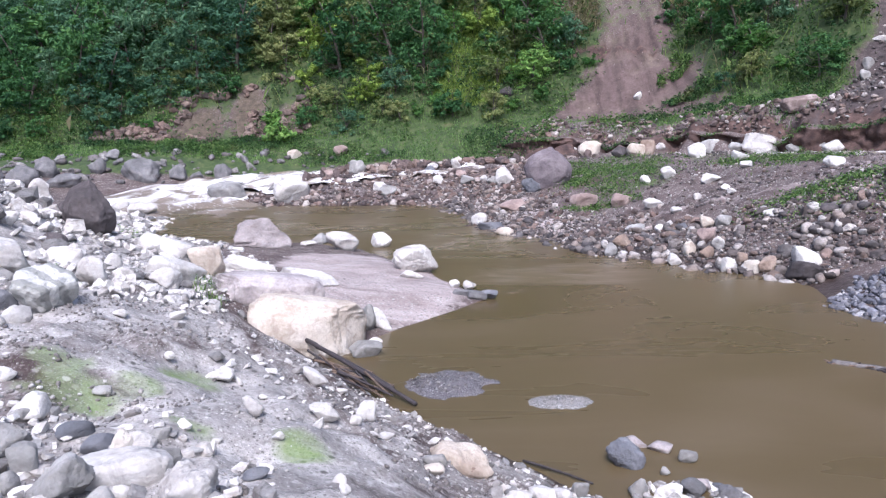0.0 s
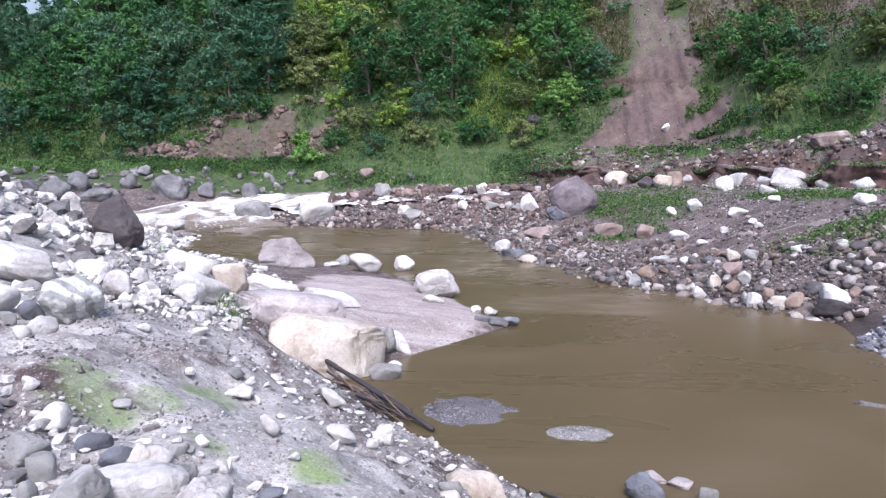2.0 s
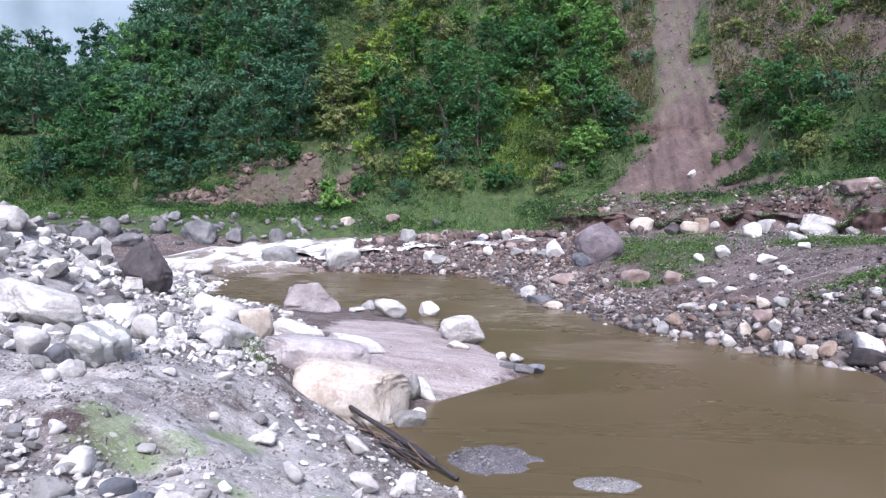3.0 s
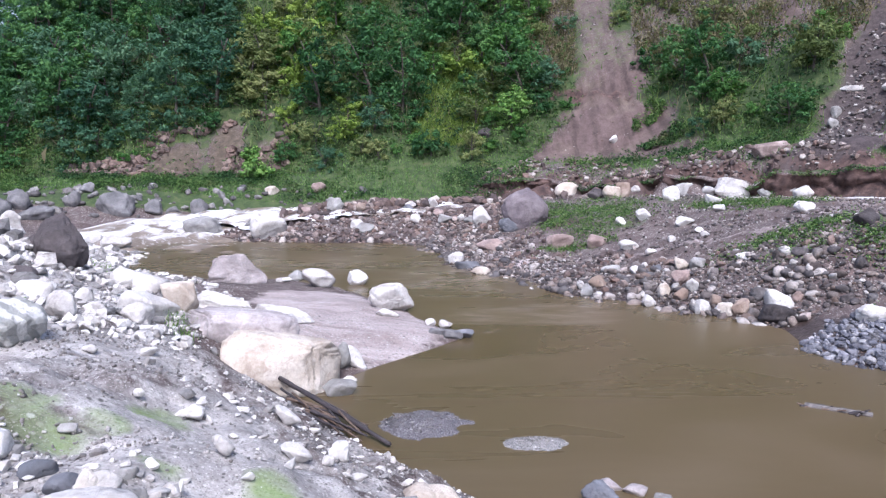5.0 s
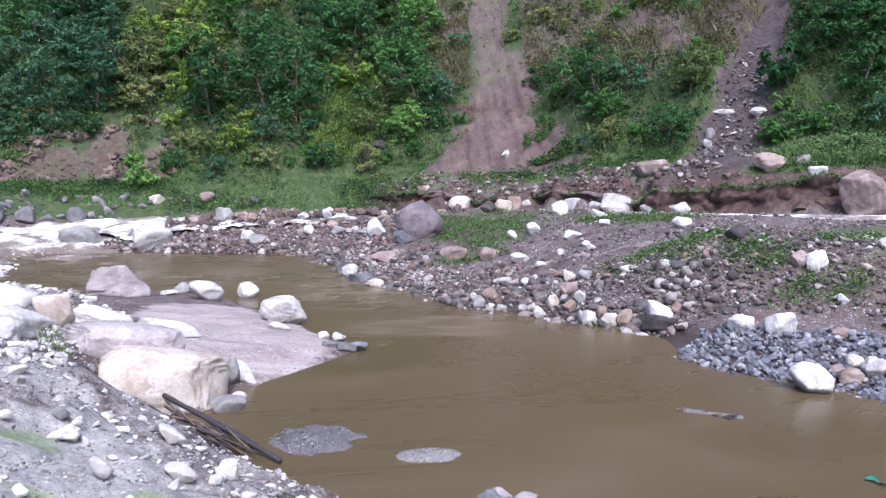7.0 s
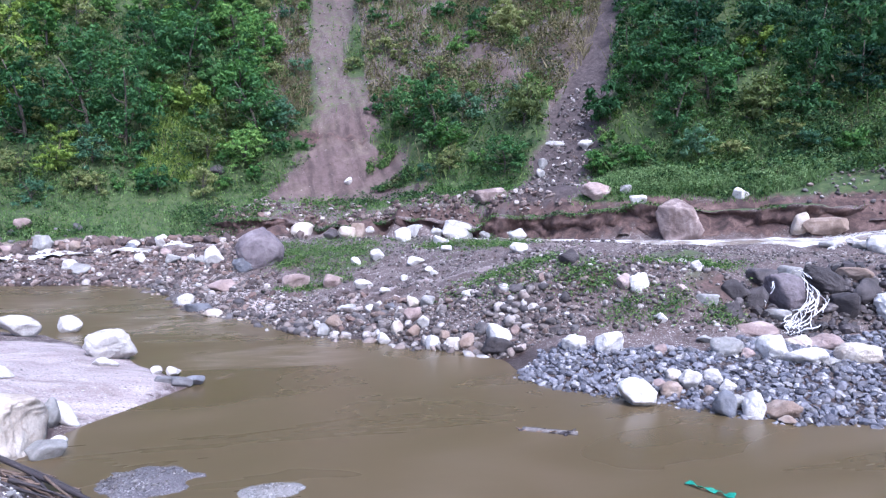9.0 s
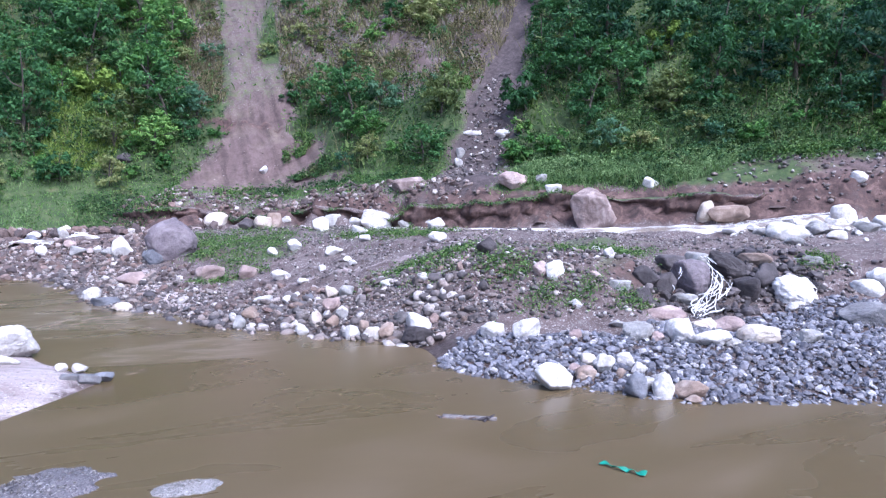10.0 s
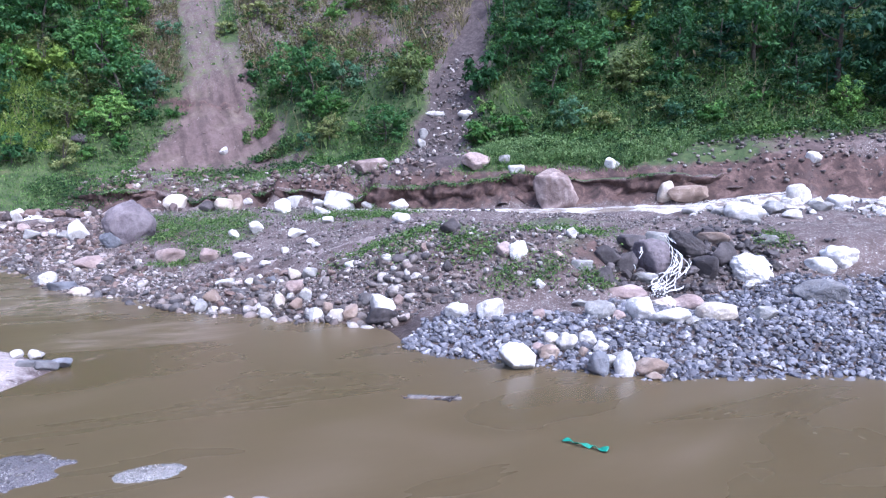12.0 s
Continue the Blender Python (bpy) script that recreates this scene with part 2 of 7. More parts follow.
M_RUST = field_material("rusty_rubble", [(0.30, 0.24, 0.215), (0.20, 0.135, 0.115), (0.50, 0.46, 0.435), (0.15, 0.108, 0.095), (0.115, 0.082, 0.075), (0.26, 0.19, 0.165), (0.14, 0.105, 0.10), (0.09, 0.068, 0.066), (0.17, 0.125, 0.112), (0.42, 0.36, 0.335), (0.085, 0.066, 0.065)])


# ================= shapes =================
def mesh_object(name, verts, faces, material, parent=None, smooth=True):
    me = bpy.data.meshes.new(name)
    me.from_pydata(verts, [], faces) if not isinstance(verts, np.ndarray) else fill(me, verts, faces)
    me.materials.append(material)
    me.polygons.foreach_set("use_smooth", np.full(len(me.polygons), smooth))
    ob = new(name, me)
    ob.parent = parent
    return ob


def fill(me, verts, faces):
    """Vertices (n, 3) and faces (m, k) as arrays."""
    m, k = faces.shape
    me.vertices.add(len(verts))
    me.vertices.foreach_set("co", np.ascontiguousarray(verts, np.float32).ravel())
    me.loops.add(m * k)
    me.loops.foreach_set("vertex_index", np.ascontiguousarray(faces, np.int32).ravel())
    me.polygons.add(m)
    me.polygons.foreach_set("loop_start", np.arange(0, m * k, k, dtype=np.int32))
    me.update(calc_edges=True)


def part(name, verts, faces, material, parent, label="", smooth=True):
    ob = mesh_object(name, verts, faces, material, parent, smooth)
    return tagged(ob, label)


def ball(level):
    bm = bmesh.new()
    bmesh.ops.create_icosphere(bm, subdivisions=level, radius=1.0)
    v = np.array([p.co[:] for p in bm.verts])
    f = np.array([[p.index for p in q.verts] for q in bm.faces])
    bm.free()
    return v, f


BALLS = {k: ball(k) for k in (0, 1, 2, 3, 4, 5)}


def wavy(p, scale, octaves=3, seed=0.0):
    """Smooth noise at the rows of p."""
    s = Vector((seed * 7.31, seed * 3.77, seed * 5.13))
    return np.array([noise.fractal(Vector(q) * scale + s, 0.6, 2.0, octaves) for q in p])


def value_noise(x, y, seed=0):
    """Fast lattice noise in the plane, about -1 to 1."""
    def h(i, j):
        n = (i.astype(np.int64) * 374761393 + j.astype(np.int64) * 668265263 + seed * 974634777) & 0xFFFFFFFF
        n = ((n ^ (n >> 13)) * 1274126177) & 0xFFFFFFFF
        return ((n ^ (n >> 16)) & 0xFFFF) / 32767.5 - 1
    i, j = np.floor(x), np.floor(y)
    u, v = x - i, y - j
    u, v = u * u * (3 - 2 * u), v * v * (3 - 2 * v)
    return (h(i, j) * (1 - u) + h(i + 1, j) * u) * (1 - v) + (h(i, j + 1) * (1 - u) + h(i + 1, j + 1) * u) * v


def layered(x, y, size, octaves=4, seed=0):
    x, y = np.asarray(x, float), np.asarray(y, float)
    out, amp = np.zeros(np.broadcast(x, y).shape), 1.0
    for k in range(octaves):
        c, s = math.cos(k * 0.9), math.sin(k * 0.9)
        out += amp * value_noise((x * c - y * s) / size + k * 11.3, (x * s + y * c) / size, seed + k)
        size, amp = size * 0.5, amp * 0.5
    return out


def rock_shape(rng, level, angular=0.5, rough=0.06, peak=0.0):
    """A worn stone of about unit radius: uneven flat sides with rounded edges and chipped skin. peak: narrows to the top."""
    v, f = BALLS[level]
    k = rng.randint(8, 14) if angular < 1 else rng.randint(11, 16)
    nrm = np.array([[rng.gauss(0, 1) for _ in range(3)] for _ in range(k)])
    nrm /= np.linalg.norm(nrm, axis=1)[:, None]
    off = np.array([rng.uniform(0.45, 0.95) if angular < 1 else rng.uniform(0.46, 0.8) for _ in range(k)])
    d = np.maximum(v @ nrm.T, 1e-3) / off
    p = 4 + angular * 20
    r = 1 / ((d ** p).sum(1) + 1.0 ** p) ** (1 / p)
    out = v * r[:, None]
    if level >= 2:
        s = rng.uniform(0, 50)
        bump = rough * wavy(v, 1.7, 4, s)
        if level >= 3:
            bump = bump - 0.55 * rough * np.abs(wavy(v, 4.5, 3, s + 9))
        if level >= 5:
            bump = bump + 0.18 * rough * wavy(v, 16.0, 3, s + 3)
        out *= (1 + bump)[:, None]
    if peak:
        z = (out[:, 2] - out[:, 2].min()) / np.ptp(out[:, 2])
        out[:, :2] *= (1 - peak * z)[:, None]
    return out, f


def shard_shape(rng, points, boxy):
    """A broken stone with a few large flat faces: the hull of some scattered points."""
    bm = bmesh.new()
    for k in range(points):
        q = Vector((rng.gauss(0, 1), rng.gauss(0, 1), rng.gauss(0, 1))).normalized()
        if k < 8 and boxy:
            q = Vector(((k & 1) * 2 - 1, (k >> 1 & 1) * 2 - 1, (k >> 2 & 1) * 2 - 1)) * rng.uniform(0.5, 0.82)
        bm.verts.new(q * rng.uniform(0.85, 1.0))
    hull = bmesh.ops.convex_hull(bm, input=bm.verts[:])
    bmesh.ops.delete(bm, geom=list({g for g in hull["geom_interior"] + hull["geom_unused"] if isinstance(g, bmesh.types.BMVert)}), context="VERTS")
    bmesh.ops.triangulate(bm, faces=bm.faces[:])
    bm.verts.index_update()
    v = np.array([q.co[:] for q in bm.verts])
    f = np.array([[q.index for q in g.verts] for g in bm.faces])
    bm.free()
    return v, f


def block_shape(rng, level, square=0.45, taper=0.15, rough=0.07):
    """A quarried-looking block: nearly flat sides, broken corners, one end lower and narrower than the other."""
    v, f = BALLS[level]
    out = np.sign(v) * np.abs(v) ** square
    nrm = np.array([[rng.gauss(0, 1) for _ in range(3)] for _ in range(7)])
    nrm /= np.linalg.norm(nrm, axis=1)[:, None]
    for q in nrm:
        far = out @ q
        lim = far.max() * rng.uniform(0.72, 0.92)
        out -= np.maximum(far - lim, 0)[:, None] * q
    out[:, 1:] *= (1 - taper * (out[:, :1] * rng.choice((-1, 1)) + 1) / 2)
    s = rng.uniform(0, 50)
    out *= (1 + rough * wavy(v, 1.6, 4, s) - 0.5 * rough * np.abs(wavy(v, 5.0, 3, s + 9)))[:, None]
    return out, f


# ================= ground =================
def line(points, step=1.6):
    """Points every step metres along a line of (x, y, z)."""
    out = []
    for a, b in zip(points[:-1], points[1:]):
        a, b = np.array(a, float), np.array(b, float)
        m = max(1, int(np.linalg.norm(b[:2] - a[:2]) / step))
        out += [a + (b - a) * i / m for i in range(m)]
    out.append(np.array(points[-1], float))
    return np.array(out)


def flat(points, z=0.0):
    return [(x, y, z) for x, y in points]


NEAR_SHORE = [(30, -12), (14, 0), (8, 4.6), (4, 7.0), (1.6, 8.5), (0.6, 9.8), (-0.8, 10.9), (-1.4, 12.3), (-2.7, 14.2), (-1.5, 15.7), (-0.6, 16.9),
              (0.3, 18.0), (1.1, 19.1), (0.2, 20.9), (-0.5, 22.8), (-3.1, 27.3), (-5.1, 29.2), (-8.5, 29.6), (-10.7, 31.1), (-13.0, 32.6), (-16, 38)]
FAR_SHORE = [(42, -8), (25, 5), (16.7, 10.1), (14.7, 11.0), (12.9, 11.8), (12.1, 12.6), (11.5, 13.9), (10.5, 15.0), (9.5, 15.9), (9.2, 17.1), (9.6, 19.3),
             (9.4, 20.6), (8.0, 21.7), (6.7, 23.5), (4.7, 25.0), (4.0, 28.4), (2.2, 29.9), (1.2, 33.5), (1.3, 36.2), (-0.3, 42.0), (-4.8, 42.3), (-8.2, 43.4), (-11, 43.6)]
BED = [(30, -3, -1), (18, 4, -1), (9, 10, -1), (5, 15, -1.1), (4, 20, -1), (1.5, 25, -1), (-1.5, 31, -1), (-3.5, 37, -0.9), (-9, 36, -0.6), (-13, 38, -0.3)]
STREAM = [(60, 6, 4.0), (43.9, 19.5, 3.58), (38.2, 23.8, 3.4), (31.1, 29.0, 3.02), (25.3, 33.5, 2.67), (19.0, 41.9, 2.41), (10.6, 49.9, 1.92), (2.5, 54.4, 1.62),
          (-6.2, 54.6, 1.37), (-12.5, 53.0, 1.1), (-16.0, 49.0, 0.75), (-15.5, 44.5, 0.3), (-12.5, 40.0, 0.02), (-9.0, 36.5, -0.06)]
TERRACE = [(60, 9, 6.2), (39.0, 26.3, 5.65), (32.0, 32.0, 4.92), (24.8, 38.2, 4.67), (16.9, 46.5, 4.01), (7.7, 54.5, 3.47), (1.0, 58.0, 2.81), (-6.7, 59.1, 2.73),
           (-15.5, 58.0, 2.4), (-24.8, 55.7, 2.37), (-36.0, 56.4, 2.4)]
HILL_FOOT = [(140, -60, 9), (70, 8, 8.5), (49.4, 26.3, 8.02), (41.3, 31.7, 7.59), (30.1, 39.9, 6.18), (22.8, 46.7, 5.68), (16.0, 55.8, 5.36), (5.2, 59.8, 4.5), (-6.9, 60.6, 3.86),
             (-13.7, 62.5, 3.38), (-26.2, 62.7, 3.53), (-36.0, 62.4, 3.42), (-60, 62, 4.5), (-160, 50, 7)]
ISLAND = [(48, 10, 3.1), (30.5, 19.1, 2.72), (21.9, 20.5, 2.55), (19.3, 23.0, 2.68), (16.9, 26.0, 2.75), (15.4, 28.1, 2.75), (13.9, 34.3, 2.68), (11.6, 40.4, 2.5),
          (6.3, 44.6, 2.15), (1.7, 48.0, 1.35), (-3.3, 47.9, 1.1), (-7.5, 47.4, 0.95)]
ISLAND_SPOTS = [(5.1, 38.3, 1.2), (18.1, 16.7, 0.9), (19.4, 13.7, 0.95), (21, 13, 1.0), (15, 14, 0.5), (13, 16, 0.6), (11.0, 18.6, 0.6),
                (27, 19, 2.72), (30, 14, 2.7), (26, 26, 2.5), (31, 24, 2.66), (36, 19, 2.95), (5.5, 30, 0.35), (4, 37, 0.5), (8, 27, 0.7), (6.6, 33, 1.0), (3, 41, 0.85), (-4, 45, 0.75),
                (18.6, 18.4, 1.35), (10, 24, 1.0), (16.5, 22, 2.6), (19, 21.5, 2.55), (22, 27, 2.75), (17, 36, 2.55)]
MOUND_BROW = [(10.6, 23.4, 1.6), (11.9, 22.6, 2.3), (12.7, 21.3, 2.42), (14.0, 19.9, 2.47), (15.5, 18.9, 2.52), (16.5, 18.5, 2.5), (17.6, 19.6, 2.4), (19.2, 19.6, 2.4), (20.4, 18.9, 2.4), (20.9, 17.5, 2.42), (22.6, 16.6, 2.5), (23.6, 15.2, 2.5), (26.5, 12.5, 2.55)]
MOUND_FOOT = [(10.4, 21.0, 0.7), (11.7, 19.6, 0.85), (13.0, 18.4, 0.92), (14.1, 17.2, 0.95), (15.2, 16.4, 0.9), (16.6, 17.2, 1.0), (17.6, 17.6, 1.05), (18.6, 17.3, 1.1), (19.6, 16.6, 1.1), (21.2, 15.4, 1.3), (22.4, 14.3, 1.35), (25, 11.5, 1.4)]
BANK_SPOTS = [(-0.7, 4.7, 2.2), (-1.9, 4.9, 2.5), (-3.4, 6.8, 2.5), (-1.5, 4.0, 2.55), (-2.3, 3.6, 2.7), (0, 0, 2.85), (3, 2, 2.2), (3.2, 5.3, 0.9), (0.2, 6.4, 1.2), (-1.5, 8.1, 1.6),
              (-2.9, 9.7, 1.9), (-4.7, 13.2, 1.6), (-5.4, 16.8, 1.15), (-7.8, 19.9, 1.15), (-4.9, 18.5, 0.85), (-3.6, 15.4, 0.8), (-2.2, 19.8, 0.38), (-0.6, 18.7, 0.25),
              (-5, 23, 0.45), (-8, 26, 0.5), (-5.1, 9.4, 2.3), (-6.2, 10, 2.55), (-12, 25, 1.2), (-14, 30, 0.8)]
HEAP = [(-13, 8, 5.4), (-10.9, 14.0, 4.55), (-10.1, 15.5, 3.9), (-9.7, 17.5, 3.15), (-10.3, 20.6, 2.2)]
REST = [(-7.5, 8, 2.85), (-9, 11, 3.6), (-8, 14, 2.75), (-16, 22, 2.6), (-20, 30, 1.8), (-26, 38, 1.4), (-22, 15, 4.5), (-25, 0, 5), (-30, -25, 5), (0, -12, 3.2), (20, -25, 3),
        (-60, 20, 6), (-70, 45, 5), (-40, 45, 2.2), (-6, 2, 3.0), (-200, 0, 8), (-300, -300, 6), (200, -300, 4), (0, -400, 4), (6, -6, 2.8), (14, -10, 2.6)]


def shifted(points, dx, dy, dz):
    return [(x + dx, y + dy, z + dz) for x, y, z in points]


supports = np.concatenate([
    line(flat(NEAR_SHORE), 1.4), line(flat(FAR_SHORE), 1.4), line(BED, 2.5),
    line(shifted(STREAM[:8], 0, 0, -0.35), 2.0), line(shifted(STREAM[7:], 0, 0, -0.65), 2.0), line(shifted(STREAM[:5], -3.0, -3.8, -0.03), 2.0), line(shifted(STREAM[5:9], -1.5, -1.9, 0.0), 2.0), line(shifted(STREAM[1:9], 1.0, 1.3, 0.05), 2.0),
    line(shifted(STREAM[9:12], -5.5, 0.8, -0.5), 2.0), line(shifted(STREAM[9:12], 3.2, -0.5, -0.4), 2.0), line(shifted(STREAM[8:10], -3.0, 1.6, -0.4), 2.0), line(TERRACE, 2.0), line(shifted(TERRACE[1:4], -0.45, -0.6, -1.3), 1.2), line(shifted(TERRACE[4:6], -1.0, -1.4, -0.7), 1.4), line(HILL_FOOT, 4.0),
    line(shifted(HILL_FOOT, 12, 40, 0.5), 12.0), line(shifted(HILL_FOOT, 60, 220, 0.5), 40.0), line(ISLAND, 1.6),
    line(MOUND_BROW, 1.2), line(MOUND_FOOT, 1.2), np.array(ISLAND_SPOTS), np.array(BANK_SPOTS), line(HEAP, 1.6), np.array(REST)])
# a surface through all these lines
_, keep = np.unique(np.round(supports[:, :2], 1), axis=0, return_index=True)
supports = supports[np.sort(keep)]
gap = np.linalg.norm(supports[:, None, :2] - supports[None, :, :2], axis=2)
n_s = len(supports)
system = np.block([[gap + np.eye(n_s) * 0.02, np.ones((n_s, 1))], [np.ones((1, n_s)), np.zeros((1, 1))]])
pulls = np.linalg.solve(system, np.append(supports[:, 2], 0.0))


def along(points, x, y):
    """Distance to a line in the plan, the side (positive is beyond it), and how far along it."""
    best = np.full(np.shape(x), 1e9)
    side, far = np.zeros_like(best), np.zeros_like(best)
    run = 0.0
    for a, b in zip(points[:-1], points[1:]):
        ax, ay, bx, by = a[0], a[1], b[0], b[1]
        dx, dy = bx - ax, by - ay
        L = math.hypot(dx, dy)
        t = np.clip(((x - ax) * dx + (y - ay) * dy) / (L * L), 0, 1)
        d = np.hypot(x - ax - t * dx, y - ay - t * dy)
        s = (x - ax) * dy - (y - ay) * dx
        near = d < best
        best = np.where(near, d, best)
        side = np.where(near, np.sign(s), side)
        far = np.where(near, run + t * L, far)
        run += L
    return best, side, far


def smooth(lo, hi, v):
    t = np.clip((v - lo) / (hi - lo), 0, 1)
    return t * t * (3 - 2 * t)


def spots(x, y, places):
    """Soft round spots: (x, y, radius along x, radius along y)."""
    out = np.zeros(np.shape(x))
    for cx, cy, a, b in places:
        out = np.maximum(out, smooth(1.3, 0.5, np.hypot((x - cx) / a, (y - cy) / b)))
    return out


def behind_foot(x, y):
    d, s, far = along(HILL_FOOT, x, y)
    return d * s


def slide_mask(x, y):
    """The fresh slide with its fan, and the second, narrower gully."""
    d, _, run = along(SLIDE, x, y)
    w = np.interp(run, [0, 5, 9, 12, 40], [6.7, 4.7, 2.6, 2.7, 3.2])
    a = smooth(1.0, -1.2, d - w - 1.3 * layered(x, y, 3.0, 4, 5))
    a = a * smooth(-0.5, 0.5, y - 62.2 + 0.6 * x + 0.5 * layered(x, y, 2.0, 3, 7))
    d, _, run = along(GULLY, x, y)
    w = np.interp(run, [0, 6, 12, 40], [2.8, 2.3, 1.7, 1.0])
    b = smooth(0.7, -0.9, d - w - 0.9 * layered(x, y, 2.0, 4, 6))
    return a, b


SLIDE = [(12.9, 54.0), (15.0, 61.2), (15.9, 67.7), (17.0, 74.0), (19.0, 90.0)]
GULLY = [(23.2, 42.5), (25.5, 44.5), (27.9, 46.3), (32.0, 50.8), (38.0, 58.0)]


SCARS = [(-20.3, 63.9, 2.6, 1.7), (-16.3, 64.6, 1.8, 2.4), (-12.9, 63.8, 1.3, 1.2), (-24.5, 63.2, 4.0, 0.8), (27.7, 60.0, 1.3, 5.0), (32.5, 56.5, 1.8, 4.0)]


LEDGE = [(11.2, 62.9), (12.7, 62.7), (15.2, 61.4), (17.6, 60.1)]
DRY_EDGE = [(9.2, 65.0), (13.0, 64.0), (14.0, 70), (16, 82), (12.5, 82), (10.5, 73)]
DRY_SLOPE = [(17.8, 63.5), (22.0, 59.0), (25.5, 54.0), (28.5, 50.5), (33, 53.5), (42, 62), (36, 74), (26, 82), (20.5, 80), (19, 70)]


def height(x, y):
    x, y = np.asarray(x, float), np.asarray(y, float)
    shape = np.broadcast(x, y).shape
    px, py = np.broadcast_to(x, shape).ravel(), np.broadcast_to(y, shape).ravel()
    z = np.empty(len(px))
    for i in range(0, len(px), 20000):
        q = slice(i, i + 20000)
        z[q] = np.hypot(px[q, None] - supports[None, :, 0], py[q, None] - supports[None, :, 1]) @ pulls[:-1] + pulls[-1]
    b = behind_foot(px, py)
    up = np.maximum(b, 0)
    steep = smooth(-48, -34, px)
    gentle = 0.2 * np.minimum(up, 30) + 0.45 * np.clip(up - 30, 0, 32) + 0.06 * np.clip(up - 62, 0, 200)
    rise = 0.85 * np.minimum(up, 75) + 0.3 * np.clip(up - 75, 0, 100)
    hill = gentle * (1 - steep) + rise * steep
    sl, gu = slide_mask(px, py)
    rough = np.minimum(up / 6, 1)
    hill += rough * (1.6 * layered(px, py, 11, 4, 21) * (1 - 0.8 * np.maximum(sl, gu)) - 1.0 * gu - 0.6 * sl + sl * 0.8 * smooth(64, 62.5, py) * (0.4 - np.abs(layered(px * 1.5, py * 0.2, 1.9, 3, 91))) + sl * 0.8 * smooth(62.6, 63.6, py + 0.5 * layered(px, py, 1.5, 2, 92)) + gu * 0.5 * layered(px, py, 1.2, 3, 93) + sl * 0.3 * layered(px, py, 1.0, 3, 94))
    land = smooth(-0.05, 0.5, z)
    far = np.hypot(px, py)
    small = 0.10 * layered(px, py, 2.2, 4, 31) + 0.05 * layered(px, py, 0.6, 2, 35)
    near = smooth(16, 12, py) * smooth(3, 1, px) * smooth(-12, -8, px) * (py > -2)
    small = small + near * (0.09 * layered(px, py, 0.9, 3, 37) + 0.07 * np.abs(layered(px, py, 0.5, 3, 38))) * smooth(1.5, 4, far)
    isle = smooth(8, 14, py) * smooth(3, 0.2, np.abs(b + 12) - 12) * smooth(3.0, 5.0, px)
    small = small + isle * (0.13 * layered(px, py, 1.6, 3, 39) - 0.07 * np.abs(layered(px, py, 0.8, 2, 40)))
    z = z + hill + land * small * np.where(far > 80, 0.5, 1.0)
    lump = spots(px, py, [(-3.3, 7.3, 0.8, 0.7), (-2.7, 7.9, 0.6, 0.6)])
    z += lump * (0.05 + 0.12 * np.abs(layered(px, py, 0.45, 3, 45)))
    dt, st, _ = along(TERRACE, px, py)
    z += 0.22 * layered(px, py, 1.1, 3, 43) * smooth(2.0, 0.3, np.abs(dt * st + 0.4)) * smooth(8, 14, px)
    z += 0.06 * layered(px, py, 1.2, 3, 41) * smooth(6, 0, np.abs(b)) * 1.5
    return z.reshape(shape)


def axis(parts):
    out = []
    for a, b, step in parts:
        out += list(np.arange(a, b, step))
    return np.array(out + [parts[-1][1]])


gx = axis([(-1800, -300, 250), (-300, -100, 20), (-100, -36, 2.0), (-36, -8, 0.5), (-8, -4.6, 0.14), (-4.6, 2.4, 0.075), (2.4, 3, 0.14), (3, 22, 0.25), (22, 50, 0.5), (50, 120, 2.5), (120, 300, 20), (300, 1800, 250)])
gy = axis([(-1800, -300, 250), (-300, -40, 20), (-40, 2, 1.5), (2, 9.5, 0.075), (9.5, 14, 0.15), (14, 30, 0.28), (30, 64, 0.45), (64, 110, 1.0), (110, 240, 5), (240, 400, 20), (400, 2000, 200)])
GX, GY = np.meshgrid(gx, gy)
GZ = height(GX, GY)
nx, ny = len(gx), len(gy)
idx = np.arange(nx * ny).reshape(ny, nx)
quads = np.stack([idx[:-1, :-1], idx[:-1, 1:], idx[1:, 1:], idx[1:, :-1]], -1).reshape(-1, 4)
ground = mesh_object("ground", np.stack([GX.ravel(), GY.ravel(), GZ.ravel()], 1), quads, M_GROUND)
tagged(ground, "bare grey-brown river bank rising to a steep overgrown hillside", "ground", kind="structure")


def inside(poly, x, y):
    hit = np.zeros(np.shape(x), bool)
    for (ax, ay), (bx, by) in zip(poly, poly[1:] + poly[:1]):
        cross = ((ay > y) != (by > y)) & (x < (bx - ax) * (y - ay) / (by - ay + 1e-12) + ax)
        hit ^= cross
    return hit


def put(ob, name, values):
    ob.data.attributes.new(name, "FLOAT", "POINT").data.foreach_set("value", np.ascontiguousarray(values, np.float32).ravel())


GRASS_SPOTS = [(8.5, 37.0, 2.6, 2.6), (9.3, 33.5, 1.6, 1.5), (14.2, 23.5, 1.6, 1.4), (17.8, 21.5, 1.6, 1.3), (19.5, 24.5, 2.2, 1.4),
               (13.0, 36.5, 1.4, 1.6), (16.4, 18.6, 1.4, 0.8), (22, 24, 2, 1.2)]
behind = behind_foot(GX, GY)
d_ter, s_ter, _ = along(TERRACE, GX, GY)
beyond = d_ter * s_ter + 2.9 * smooth(10, 3, GX)
slide_a, slide_b = slide_mask(GX, GY)
